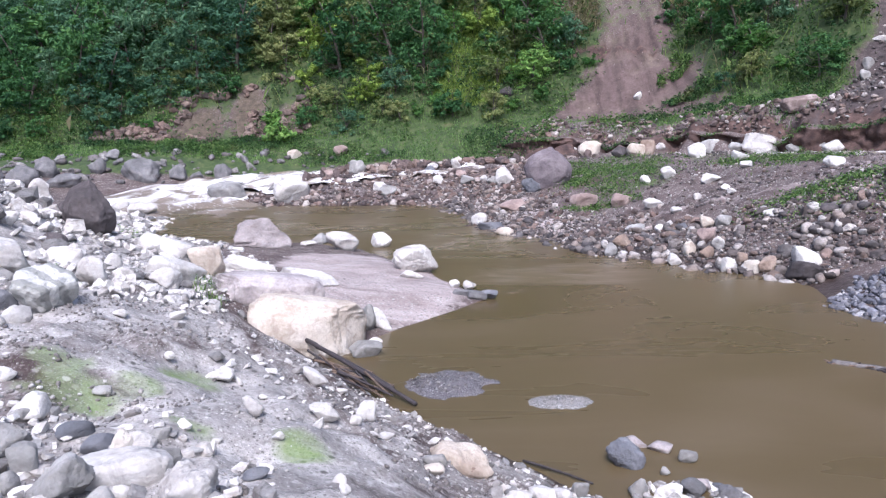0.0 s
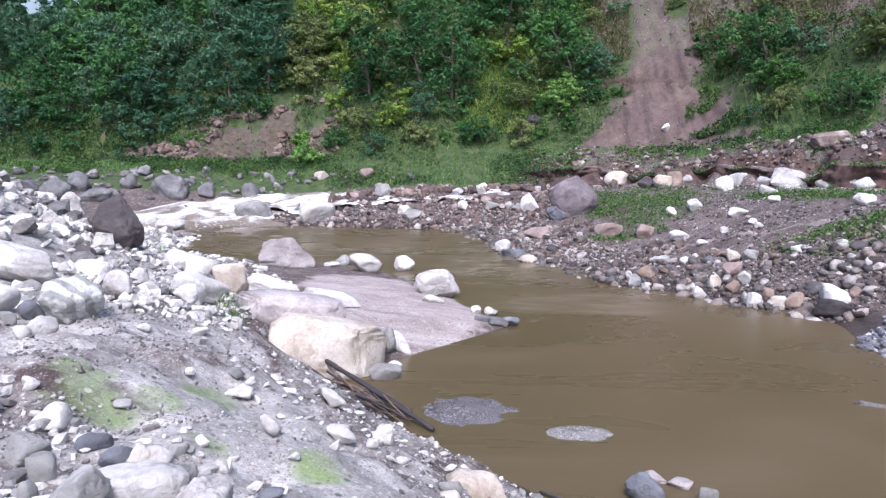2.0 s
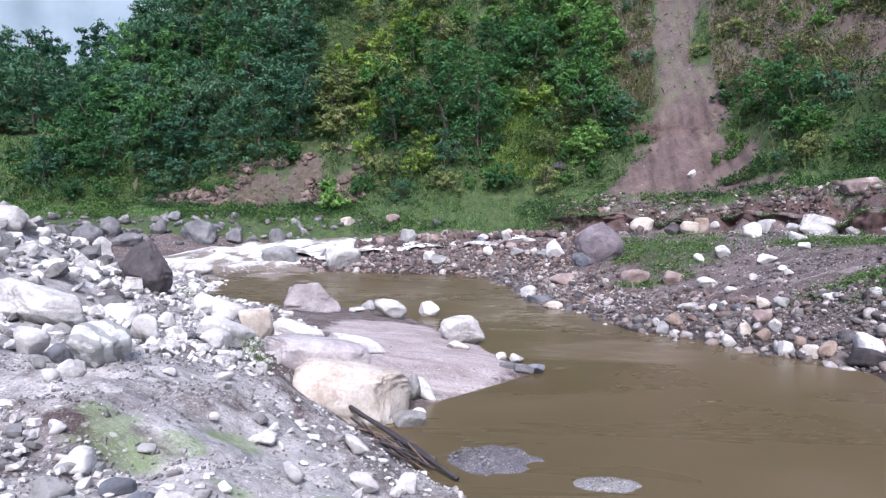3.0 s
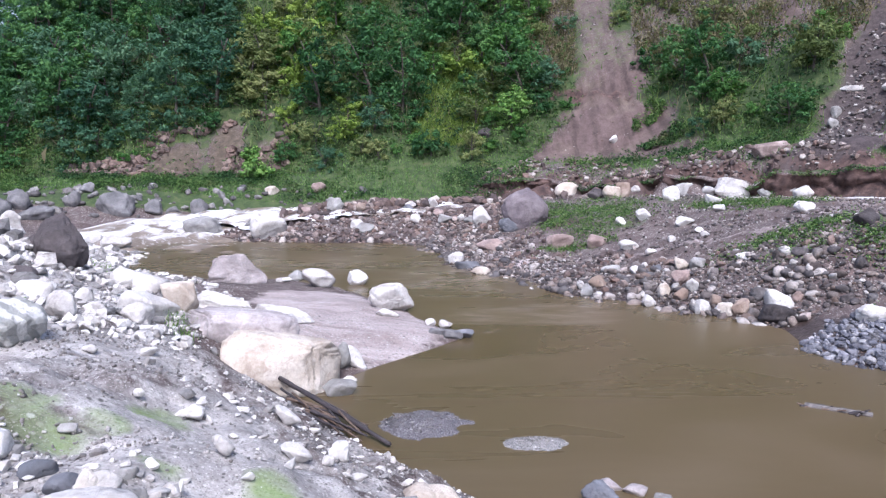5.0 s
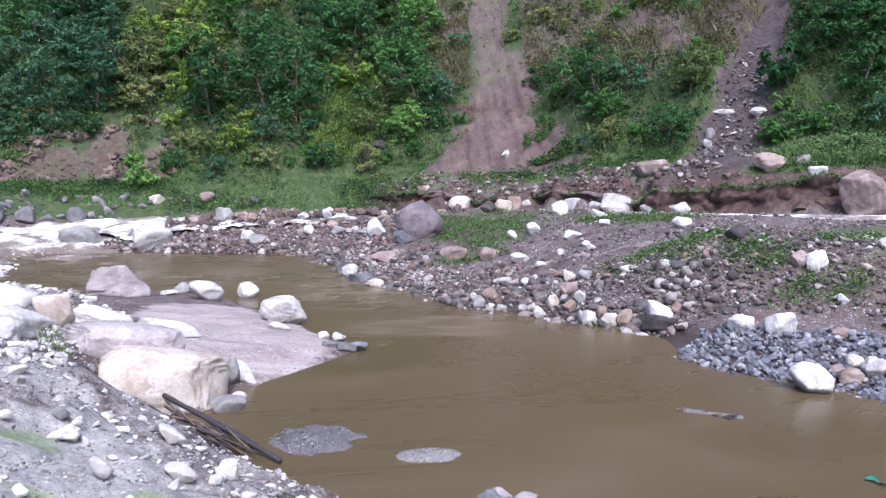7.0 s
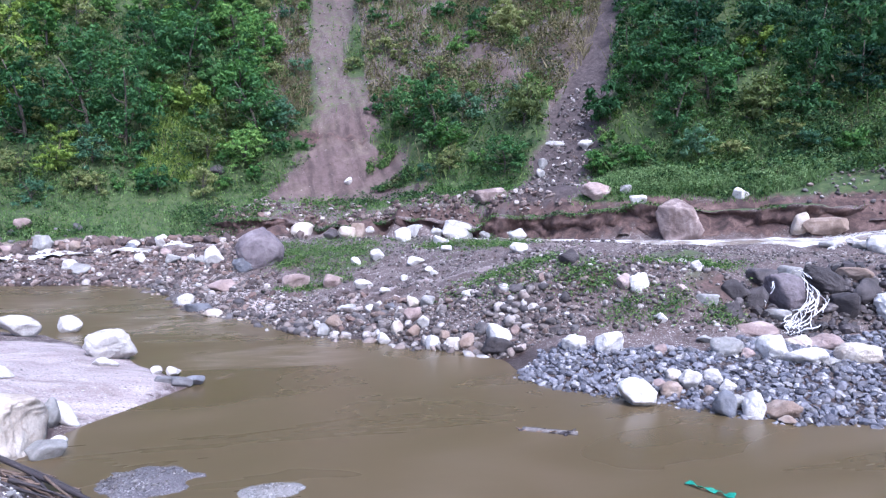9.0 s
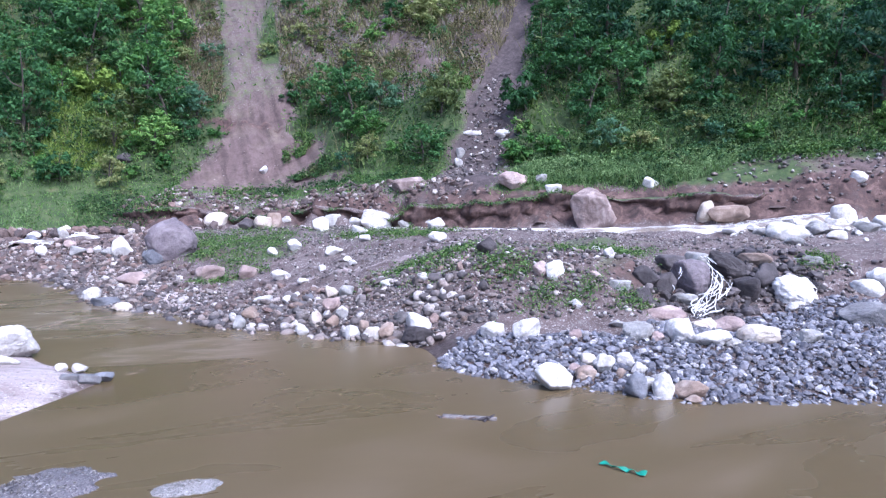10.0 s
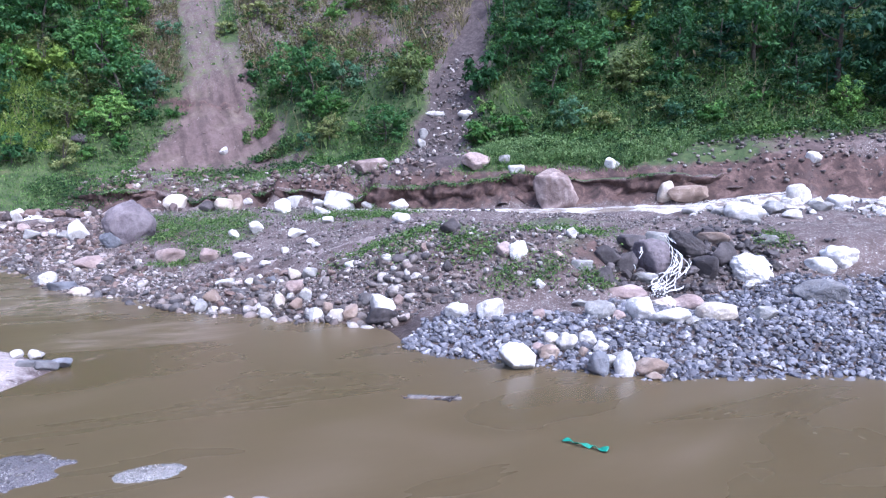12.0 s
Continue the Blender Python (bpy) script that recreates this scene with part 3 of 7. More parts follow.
grass = (1 - 0.9 * spots(GX, GY, SCARS)) * smooth(-0.1, 0.7, beyond + 0.35 * layered(GX, GY, 1.5, 3, 62)) * (1 - np.maximum(slide_a * (1 - 0.45 * smooth(61.5, 64, GY)), slide_b)) * np.where(GX > 24, 1 - 0.85 * smooth(36, 41, GX) * smooth(3.8, 2.0, beyond + 1.0 * layered(GX, GY, 3, 3, 64)), 1.0)
RUBBLE = smooth(7.0, 9.0, GX) * smooth(23.0, 20.0, GX) * smooth(2.9, 1.9, beyond + 0.7 * layered(GX, GY, 1.6, 3, 68))
grass = grass * (1 - 0.6 * RUBBLE)
grass = np.maximum(grass * 0.85, 0.5 * spots(GX, GY, GRASS_SPOTS))
grass = np.where(np.hypot(GX, GY) > 150, 0.9, grass)
grass = grass * (1 - 0.6 * (inside(DRY_SLOPE, GX, GY) | inside(DRY_EDGE, GX, GY)))
put(ground, "grass", grass)
put(ground, "cut", smooth(1.25, 0.7, np.abs(beyond + 0.35)) * (0.78 + 0.3 * layered(GX, GY, 2.5, 3, 63)) * smooth(4, 12, GX) * smooth(60, 40, GX) + 0.6 * spots(GX, GY, [(20.5, 19.0, 1.8, 1.3), (17.0, 18.2, 2.4, 0.9), (13.5, 20.8, 2.2, 0.9), (16.5, 22.5, 1.6, 1.4), (7.0, 36.5, 1.2, 1.6)]) + 0.75 * smooth(0.55, 0.15, np.abs(along(LEDGE, GX, GY)[0] + 0.25 * layered(GX, GY, 1.0, 3, 67))) + 0.9 * spots(GX, GY, [(5.0, 54.0, 3.2, 2.4), (4.3, 48.2, 1.6, 1.4), (9.5, 51.0, 2.5, 1.6), (13.0, 48.0, 2.5, 1.5)]))
put(ground, "scree", np.maximum(np.maximum(slide_a * (1 - 0.4 * smooth(61.5, 64, GY)), slide_b), 0.85 * spots(GX, GY, SCARS + [(40, 27.5, 6.0, 2.5), (46, 22, 5, 3)])))
d_chute, _, run_chute = along(SLIDE, GX, GY)
put(ground, "gully", slide_b)
put(ground, "dry", 0.75 * np.maximum(np.maximum(0.95 * spots(GX, GY, SCARS[:4]), 0.55 * inside(DRY_SLOPE, GX, GY) * (1 - slide_a)), smooth(8.5, 10.5, run_chute) * smooth(4.6, 3.2, d_chute) * smooth(14.6, 13.4, GX - 0.05 * (GY - 63))) + 0.25 * layered(GX, GY, 2.4, 3, 66) * inside(DRY_SLOPE, GX, GY))
TRAIL = [(19.5, 29.5), (17.4, 28.3), (14.6, 26.8), (12.0, 26.5), (10.5, 27.3), (7.7, 28.6), (5.6, 31.0)]
MOSS = [(-2.95, 5.62, 0.50, 0.42), (-3.2, 5.95, 0.35, 0.3), (-2.55, 5.9, 0.25, 0.3), (-2.4, 6.72, 0.34, 0.42), (-1.03, 5.03, 0.25, 0.28), (-1.75, 4.85, 0.22, 0.16)]
put(ground, "moss", 0.62 * spots(GX, GY, MOSS))
put(ground, "sand", 0.5 * smooth(0.5, 0.15, along(TRAIL, GX, GY)[0]) + spots(GX, GY, [(-1.6, 19.5, 2.2, 3.6), (-3.2, 22.5, 2.2, 3.0), (2.6, 35, 2, 6), (3.5, 30, 2, 2)]))
near_bank = smooth(0.4, -0.4, GX - np.interp(GY, [0, 5, 6, 9, 11, 14, 20, 30], [1.2, 0.1, -0.5, -2.2, -3.2, -4.4, -5.5, -11])) * smooth(36, 28, GY) * (GY > -10)
slope_bank = smooth(3.2, 2.2, GX) * smooth(15.5, 13.5, GY) * (GY > -5) * smooth(0.1, 0.35, GZ) * smooth(-9, -7, GX)
put(ground, "silt", np.maximum(0.47 * slope_bank, np.maximum(0.62 * near_bank + 0.22 * layered(GX, GY, 1.7, 4, 61) * near_bank, 0.9 * spots(GX, GY, [(-1.6, 5.4, 0.9, 1.0), (-3.2, 8.0, 1.2, 1.0), (-2.2, 7.0, 0.8, 0.9), (-1.2, 5.0, 0.7, 0.8)])) * (1 - 0.36 * spots(GX, GY, [(-3.3, 7.3, 0.8, 0.7), (-2.7, 7.9, 0.6, 0.6)]))))
# Wet shore and fall, spread wider to paint shade between stones into the ground.
put(ground, "wet", smooth(0.45, 0.05, GZ + 0.12 * layered(GX, GY, 1.5, 3, 65)) * (np.hypot(GX, GY) < 60) * (1 - 0.8 * inside([(-6, 15), (2, 15), (2, 24), (-6, 30)], GX, GY)) + spots(GX, GY, [(19.3, 18.0, 2.2, 1.8)]) + 0.7 * inside([(8.9, 17.4), (9.3, 15.8), (10.9, 14.0), (11.8, 12.2), (14.5, 10.7), (18, 8.9), (24, 5.5), (27, 8), (25, 12.5), (21.5, 15.2), (17.5, 16.3), (14, 16.2), (12, 17.6), (10.5, 19)], GX, GY))

# ================= cut bank below the terrace =================
def cut_bank():
    """A broken earth face with a turf lip that hangs a little over it."""
    p = line(TERRACE[1:7], 0.15)
    p = p[(p[:, 0] > 3.5) & (p[:, 0] < 36.5)]
    for _ in range(8):
        p[1:-1] = (p[:-2] + 2 * p[1:-1] + p[2:]) / 4
    tan = np.gradient(p[:, :2], axis=0)
    tan /= np.linalg.norm(tan, axis=1)[:, None]
    out = np.stack([tan[:, 1], -tan[:, 0]], 1)
    out *= np.sign((out * np.array([-1.0, -1.0])).sum(1))[:, None]
    s = np.arange(len(p)) * 0.15
    reach = np.interp(p[:, 0], [3, 7, 17, 23, 40], [0.9, 1.1, 1.15, 0.8, 0.7]) + 0.22 * layered(s, s * 0, 3.0, 2, 141) + 0.22 * layered(s, s * 0, 0.8, 3, 142)
    reach *= smooth(0, 2.5, s) * smooth(s[-1], s[-1] - 2.5, s)
    top = height(p[:, 0], p[:, 1])
    for _ in range(30):
        top[1:-1] = (top[:-2] + 2 * top[1:-1] + top[2:]) / 4
    top += 0.02
    foot = np.minimum(height(p[:, 0] + out[:, 0] * (reach + 0.25), p[:, 1] + out[:, 1] * (reach + 0.25)) - 0.3, top - 0.5)
    rows, cut = [], []
    for k in range(4):
        u = k / 3
        d = -0.5 + u * (reach + 0.5)
        rows.append(np.column_stack([p[:, :2] + out * d[:, None], top - 0.12 * u ** 3 + (0.10 * layered(s, s * 0 + 0.6 * k, 0.6, 4, 143) - 0.04) * u]))
        cut.append(np.full(len(s), 0.0 if k < 3 else 0.5))
    for k in range(1, 15):
        v = k / 14
        z = top - 0.16 + (foot - top + 0.16) * v
        d = reach - 0.2 * np.sin(np.pi * min(1, v * 1.15)) ** 0.7 + 0.5 * v ** 4 + (0.42 * layered(s, z * 1.4, 0.8, 4, 147) - 0.2 * np.abs(layered(s, z, 0.35, 2, 148))) * min(1, v * 4)
        rows.append(np.column_stack([p[:, :2] + out * d[:, None], z]))
        cut.append(np.full(len(s), 1.0) * (1 - 0.6 * v ** 5))
    k = np.arange(len(rows) * len(s)).reshape(len(rows), len(s))
    q = np.stack([k[:-1, :-1], k[:-1, 1:], k[1:, 1:], k[1:, :-1]], -1).reshape(-1, 4)
    ob = mesh_object("bank_face", np.concatenate(rows), q, M_GROUND)
    cut = np.concatenate(cut)
    put(ob, "cut", cut)
    put(ob, "grass", np.where(cut > 0.3, 0.0, 0.8) * smooth(36, 33, np.concatenate(rows)[:, 0]) * (1 - 0.75 * smooth(7, 9, np.concatenate(rows)[:, 0]) * smooth(22, 19, np.concatenate(rows)[:, 0])))
    tagged(ob, "crumbling dark brown earth face below the grassy terrace", "bank", kind="structure")
    lip = rows[3]
    return lip


LIP = cut_bank()

# ================= water =================
wx, wy = axis([(-20, 45, 1.0)]), axis([(-15, 46, 1.0)])
WX, WY = np.meshgrid(wx, wy)
widx = np.arange(WX.size).reshape(WX.shape)
wq = np.stack([widx[:-1, :-1], widx[:-1, 1:], widx[1:, 1:], widx[1:, :-1]], -1).reshape(-1, 4)
water = mesh_object("water", np.stack([WX.ravel(), WY.ravel(), 0.012 * layered(WX, WY, 3.0, 2, 3).ravel()], 1), wq, M_WATER)
put(water, "swirl", spots(WX, WY, [(2.2, 21.5, 1.5, 2.0), (4.2, 22.0, 1.5, 2.0), (0.5, 30.0, 2.0, 5.0), (-6.0, 33.5, 5.0, 3.5), (2.6, 27.5, 1.2, 3.0)]))
tagged(water, "calm muddy brown river pool with faint ripples", "water", kind="structure")


def stream_mesh(name, points, widths, label, step=0.35, across=28, rise=0.2):
    """A strip of white water along a line."""
    p = line(points, step)
    for _ in range(6):
        p[1:-1] = (p[:-2] + 2 * p[1:-1] + p[2:]) / 4
    tan = np.gradient(p[:, :2], axis=0)
    tan /= np.linalg.norm(tan, axis=1)[:, None]
    side = np.stack([tan[:, 1], -tan[:, 0]], 1)
    w = np.interp(np.linspace(0, 1, len(p)), np.linspace(0, 1, len(widths)), widths)
    u = np.linspace(-0.5, 0.5, across)
    X = p[:, 0:1] + side[:, 0:1] * u * w[:, None]
    Y = p[:, 1:2] + side[:, 1:2] * u * w[:, None]
    Z = p[:, 2:3] + rise * np.minimum(1.0, w[:, None] / 11) * layered(X, Y, 1.1, 4, 51) - 0.3 * (np.abs(u) * 2) ** 6
    k = np.arange(X.size).reshape(X.shape)
    q = np.stack([k[:-1, :-1], k[:-1, 1:], k[1:, 1:], k[1:, :-1]], -1).reshape(-1, 4)
    ob = mesh_object(name, np.stack([X.ravel(), Y.ravel(), Z.ravel()], 1), q, M_RAPID)
    foam = 0.32 + 0.75 * layered(X, Y, 0.9, 4, 57) + 0.16 * smooth(2, -6, X)
    end = smooth(0.0, 0.35, Z)
    put(ob, "foam", np.clip(foam * end, 0, 1))
    return tagged(ob, label, "water", kind="structure")


stream_mesh("water_stream", shifted(STREAM, 0, 0, -0.04), [8.5, 8.0, 8.0, 7.0, 5.5, 3.2, 3.0, 4.5, 8.0, 13.0, 16.0, 14.0, 10.0, 6.0], "foaming white water of a shallow stream below the hillside")

stream_mesh("water_cascade", [(37.4, 26.5, 3.72), (35.8, 27.4, 3.5), (34.2, 28.3, 3.24), (32.6, 28.6, 2.98)], [1.4, 2.2, 2.6, 2.4], "white water tumbling down between boulders into the stream", 0.12, 22, 0.2)

# ================= gravel bars in the pool =================
def bar_gravel_material(name, dark, mid, pale, spark):
    n = Nodes(name)
    c = n.coords()
    v = n.add("TexVoronoi", {"Vector": c, "Scale": 38.0})
    f, g = n.noise(c, 60, 4, 0.6), n.noise(c, 5, 5, 0.6)
    col = n.ramp(n.add("SeparateColor", {0: v.outputs["Color"]}).outputs[0], (0.1, dark), (0.5, mid), (0.85, pale), (0.98, spark))
    col = n.mix(n.grey(f, 0.3, 0.7), col, n.mix(1.0, col, (0.65, 0.65, 0.65), "MULTIPLY"))
    col = n.mix(n.grey(g, 0.45, 0.65), col, mid)
    return n.done(col, 0.6, n.bump(n.math("SUBTRACT", 0.5, v.outputs["Distance"]), 0.8, 0.03))


M_GRAVEL = bar_gravel_material("fine_slate_gravel", (0.075, 0.066, 0.072), (0.135, 0.122, 0.13), (0.20, 0.187, 0.193), (0.42, 0.405, 0.405))
M_PALE_GRAVEL = bar_gravel_material("fine_pale_gravel", (0.15, 0.142, 0.138), (0.245, 0.232, 0.225), (0.31, 0.295, 0.285), (0.45, 0.44, 0.43))


def gravel_bar(cx, cy, a, b, turn, top, seed, bite, material, label):
    """A low bank of gravel that just breaks the water."""
    k = 60
    u, v = np.meshgrid(np.linspace(-1.25, 1.25, k), np.linspace(-1.25, 1.25, k))
    x, y = u * a, v * b
    r = np.hypot(u, v) + 0.16 * layered(x, y, 0.5, 3, seed) + bite * smooth(0.5, 0.0, np.hypot(u - 0.95, (v + 0.1) * 1.6))
    z = top * (1 - r ** 2 * 1.1) + 0.012 * layered(x, y, 0.08, 2, seed + 3)
    z = np.maximum(z, -0.35)
    k2 = np.arange(u.size).reshape(u.shape)
    q = np.stack([k2[:-1, :-1], k2[:-1, 1:], k2[1:, 1:], k2[1:, :-1]], -1).reshape(-1, 4)
    ob = mesh_object("gravel_bar", np.stack([x.ravel(), y.ravel(), z.ravel()], 1), q, material)
    ob.matrix_world = pose(cx, cy, 0.0, 0, 0, turn)
    return tagged(ob, label, "gravel bar", group="bars in the pool")


gravel_bar(0.0, 12.62, 0.90, 0.78, -12, 0.09, 3, 0.75, M_GRAVEL, "dark slate gravel bar breaking the muddy water")
gravel_bar(1.74, 11.63, 0.50, 0.30, 2, 0.07, 8, 0.0, M_PALE_GRAVEL, "small pale oval gravel bar in the muddy pool")


# ================= boulders =================
STONES = []
STONES += [("pool_edge", *r) for r in [
    ('cream', -2.86, 14.9, 0.47, 2.5, 1.6, 1.25, 14, 10, 'k'),
    ('pinkgrey', -3.8, 15.75, 0.98, 2.35, 1.7, 0.95, 18, 6, 'k'),
    ('pinkgrey', -6.66, 26.92, 0.66, 2.15, 1.4, 1.3, 14, 0, 'bap'),
    ('white', -3.67, 26.42, 0.44, 1.18, 0.91, 0.79, 8, 0, ''),
    ('grey', -4.88, 28.92, 0.17, 0.62, 0.48, 0.49, 10, 0, ''),
    ('white', -5.13, 27.81, 0.18, 0.62, 0.37, 0.23, 10, 0, ''),
    ('white', -2.4, 27.75, 0.22, 0.76, 0.59, 0.62, 5, 0, ''),
    ('white', -0.96, 22.47, 0.42, 1.41, 0.84, 0.93, 2, 0, ''),
    ('white', -1.0, 20.88, 0.3, 0.66, 0.39, 0.28, 3, 0, ''),
    ('white', -4.92, 18.5, 1.05, 1.45, 0.85, 0.6, 5, 6, 'f'),
    ('white', -3.49, 18.56, 0.72, 1.55, 0.82, 0.42, -6, 12, 'f'),
    ('cream', -5.39, 16.7, 1.5, 0.8, 0.6, 0.85, 18, 0, 'f'),
]]
STONES += [("pool_edge", *r) for r in [
    ('white', -6.73, 16.97, 1.95, 0.57, 0.44, 0.51, 22, 0, ''),
    ('white', -6.15, 17.11, 1.78, 0.79, 0.61, 0.64, 20, 0, ''),
    ('white', -5.31, 14.53, 1.75, 1.15, 0.69, 0.54, 20, 30, ''),
    ('white', 0.2, 20.01, 0.18, 0.29, 0.22, 0.25, -1, 0, ''),
    ('white', 0.61, 20.11, 0.1, 0.38, 0.29, 0.3, -2, 0, ''),
    ('slategrey', 0.76, 18.89, 0.12, 0.5, 0.33, 0.2, -2, 8, 'k'),
    ('blue', 1.08, 18.99, 0.12, 0.45, 0.36, 0.26, -3, -10, 'f'),
    ('slategrey', 0.36, 19.08, 0.15, 0.48, 0.24, 0.16, -1, 6, 'k'),
    ('grey', -1.74, 15.96, 0.34, 0.36, 0.28, 0.65, 6, 0, ''),
    ('white', -1.46, 16.2, 0.23, 0.66, 0.39, 0.31, 5, 40, ''),
    ('grey', -1.64, 14.38, 0.12, 0.68, 0.4, 0.38, 7, 0, 'a'),
    ('white', -1.53, 15.25, 0.04, 0.31, 0.18, 0.16, 6, 0, ''),
]]
STONES += [("pool_edge", *r) for r in [
    ('white', -1.6, 8.54, 1.58, 0.35, 0.21, 0.16, 11, 40, ''),
]]
STONES += [("left_bank", *r) for r in [
    ('white', -5.53, 8.62, 2.72, 0.4, 0.31, 0.42, 33, 0, 'f'),
    ('grey', -5.97, 9.97, 2.61, 0.41, 0.24, 0.23, 31, 0, ''),
    ('banded', -4.64, 8.52, 2.69, 0.73, 0.56, 0.64, 29, 0, 'b'),
    ('white', -5.46, 11.38, 2.35, 0.44, 0.34, 0.55, 26, 0, ''),
    ('white', -6.32, 12.37, 2.44, 0.59, 0.46, 0.4, 27, 0, ''),
    ('white', -6.63, 12.0, 2.53, 0.21, 0.17, 0.25, 29, 0, ''),
    ('white', -6.03, 13.4, 2.16, 0.35, 0.27, 0.37, 24, 0, ''),
    ('white', -5.21, 13.73, 1.75, 0.6, 0.44, 0.5, 21, 0, 'f'),
    ('white', -5.46, 12.62, 2.08, 0.27, 0.21, 0.29, 23, 0, ''),
    ('white', -4.15, 7.05, 2.79, 0.3, 0.18, 0.2, 30, 0, ''),
    ('white', -4.17, 6.77, 2.78, 0.16, 0.12, 0.15, 32, 0, ''),
    ('blue', -5.16, 8.56, 2.59, 0.31, 0.24, 0.29, 31, 0, ''),
]]
STONES += [("left_bank", *r) for r in [
    ('grey', -5.02, 7.9, 2.65, 0.18, 0.14, 0.18, 32, 0, ''),
    ('white', -3.41, 9.27, 2.19, 0.21, 0.13, 0.12, 20, 0, ''),
    ('white', -2.23, 7.03, 2.13, 0.27, 0.16, 0.13, 18, 0, ''),
    ('white', -3.37, 5.53, 2.68, 0.13, 0.1, 0.1, 31, 0, ''),
    ('grey', -2.74, 5.69, 2.49, 0.15, 0.09, 0.08, 26, 0, ''),
    ('white', -3.87, 8.68, 2.38, 0.18, 0.11, 0.1, 24, 0, ''),
    ('umber', -7.72, 16.28, 2.9, 1.08, 0.9, 1.2, 25, 0, 'bp'),
    ('umber', -8.59, 17.11, 2.75, 0.5, 0.41, 0.45, 27, 0, 'f'),
    ('umber', -7.36, 14.09, 2.5, 0.42, 0.38, 0.36, 28, 0, 'f'),
    ('white', -9.49, 17.67, 3.18, 0.44, 0.33, 0.59, 28, 0, ''),
    ('white', -6.44, 10.28, 2.89, 1.28, 0.76, 0.6, 32, 18, 'b'),
    ('cream', -5.88, 7.99, 3.03, 0.54, 0.41, 0.81, 36, 0, 'b'),
]]
STONES += [("left_bank", *r) for r in [
    ('white', -9.22, 12.82, 3.73, 0.59, 0.35, 0.39, 36, 0, ''),
    ('white', -8.98, 12.83, 3.6, 0.35, 0.27, 0.36, 35, 0, ''),
    ('white', -8.9, 12.69, 3.44, 0.75, 0.45, 0.24, 35, 0, ''),
    ('white', -9.77, 14.46, 4.03, 0.89, 0.53, 0.48, 34, 0, ''),
    ('white', -9.47, 15.26, 3.65, 0.33, 0.26, 0.32, 32, 0, ''),
    ('white', -10.72, 14.83, 4.47, 0.58, 0.35, 0.21, 36, 0, ''),
    ('white', -8.56, 12.81, 3.28, 0.24, 0.18, 0.2, 34, 0, ''),
    ('white', -25.71, 48.0, 1.1, 1.1, 0.84, 1.16, 28, 0, ''),
    ('white', -9.77, 13.56, 4.09, 0.52, 0.4, 0.38, 36, 0, ''),
    ('grey', -7.02, 11.14, 2.8, 0.31, 0.24, 0.22, 32, 0, ''),
    ('white', -8.3, 13.6, 3.14, 0.37, 0.29, 0.26, 31, 0, ''),
    ('white', -8.03, 13.76, 2.97, 0.43, 0.33, 0.29, 30, 0, ''),
]]
STONES += [("left_bank", *r) for r in [
    ('white', -8.1, 11.07, 3.42, 0.27, 0.2, 0.23, 36, 0, ''),
]]
STONES += [("far_boulders", *r) for r in [
    ('slategrey', -27.16, 51.78, 2.12, 1.36, 1.04, 1.63, 28, 0, ''),
    ('slategrey', -27.05, 48.57, 1.6, 2.02, 1.55, 1.91, 29, 0, ''),
    ('slategrey', -25.34, 50.12, 1.32, 2.52, 1.5, 1.1, 27, 0, ''),
    ('slategrey', -24.38, 53.43, 2.04, 1.23, 0.94, 1.44, 25, 0, ''),
    ('slategrey', -21.41, 53.41, 1.67, 2.61, 2.01, 1.97, 22, 0, ''),
    ('slategrey', -24.71, 56.58, 2.75, 1.15, 0.88, 0.91, 24, 0, ''),
    ('slategrey', -19.05, 54.28, 1.37, 1.34, 1.03, 1.32, 19, 0, ''),
    ('slategrey', -17.68, 54.35, 1.1, 1.11, 0.85, 0.84, 18, 0, ''),
    ('white', -25.2, 50.91, 1.33, 1.06, 0.63, 0.65, 26, 0, ''),
    ('slategrey', -16.02, 54.93, 1.32, 1.33, 1.02, 1.41, 16, 0, ''),
    ('slategrey', -30.28, 50.67, 1.85, 1.6, 0.95, 0.97, 31, 0, ''),
    ('cream', -11.35, 57.87, 2.42, 1.14, 0.68, 0.73, 11, 0, ''),
]]
STONES += [("far_boulders", *r) for r in [
    ('pink', -7.86, 58.2, 2.53, 1.14, 0.87, 0.96, 8, 0, ''),
]]
STONES += [("rapids", *r) for r in [
    ('dark', -19.04, 49.97, 0.33, 1.29, 0.77, 0.79, 21, 0, ''),
    ('dark', -18.01, 50.35, 0.33, 1.04, 0.8, 0.75, 20, 0, ''),
    ('grey', -13.38, 46.38, 0.56, 2.39, 1.42, 1.42, 16, 0, ''),
    ('white', -18.15, 42.17, 0.27, 0.89, 0.69, 0.75, 23, 0, ''),
    ('white', -16.39, 40.7, 0.29, 1.57, 0.93, 0.83, 22, 0, ''),
    ('white', -16.01, 35.87, 0.39, 1.07, 0.64, 0.65, 24, 0, ''),
    ('grey', -12.6, 52.66, 0.77, 1.18, 0.9, 0.89, 13, 0, ''),
]]
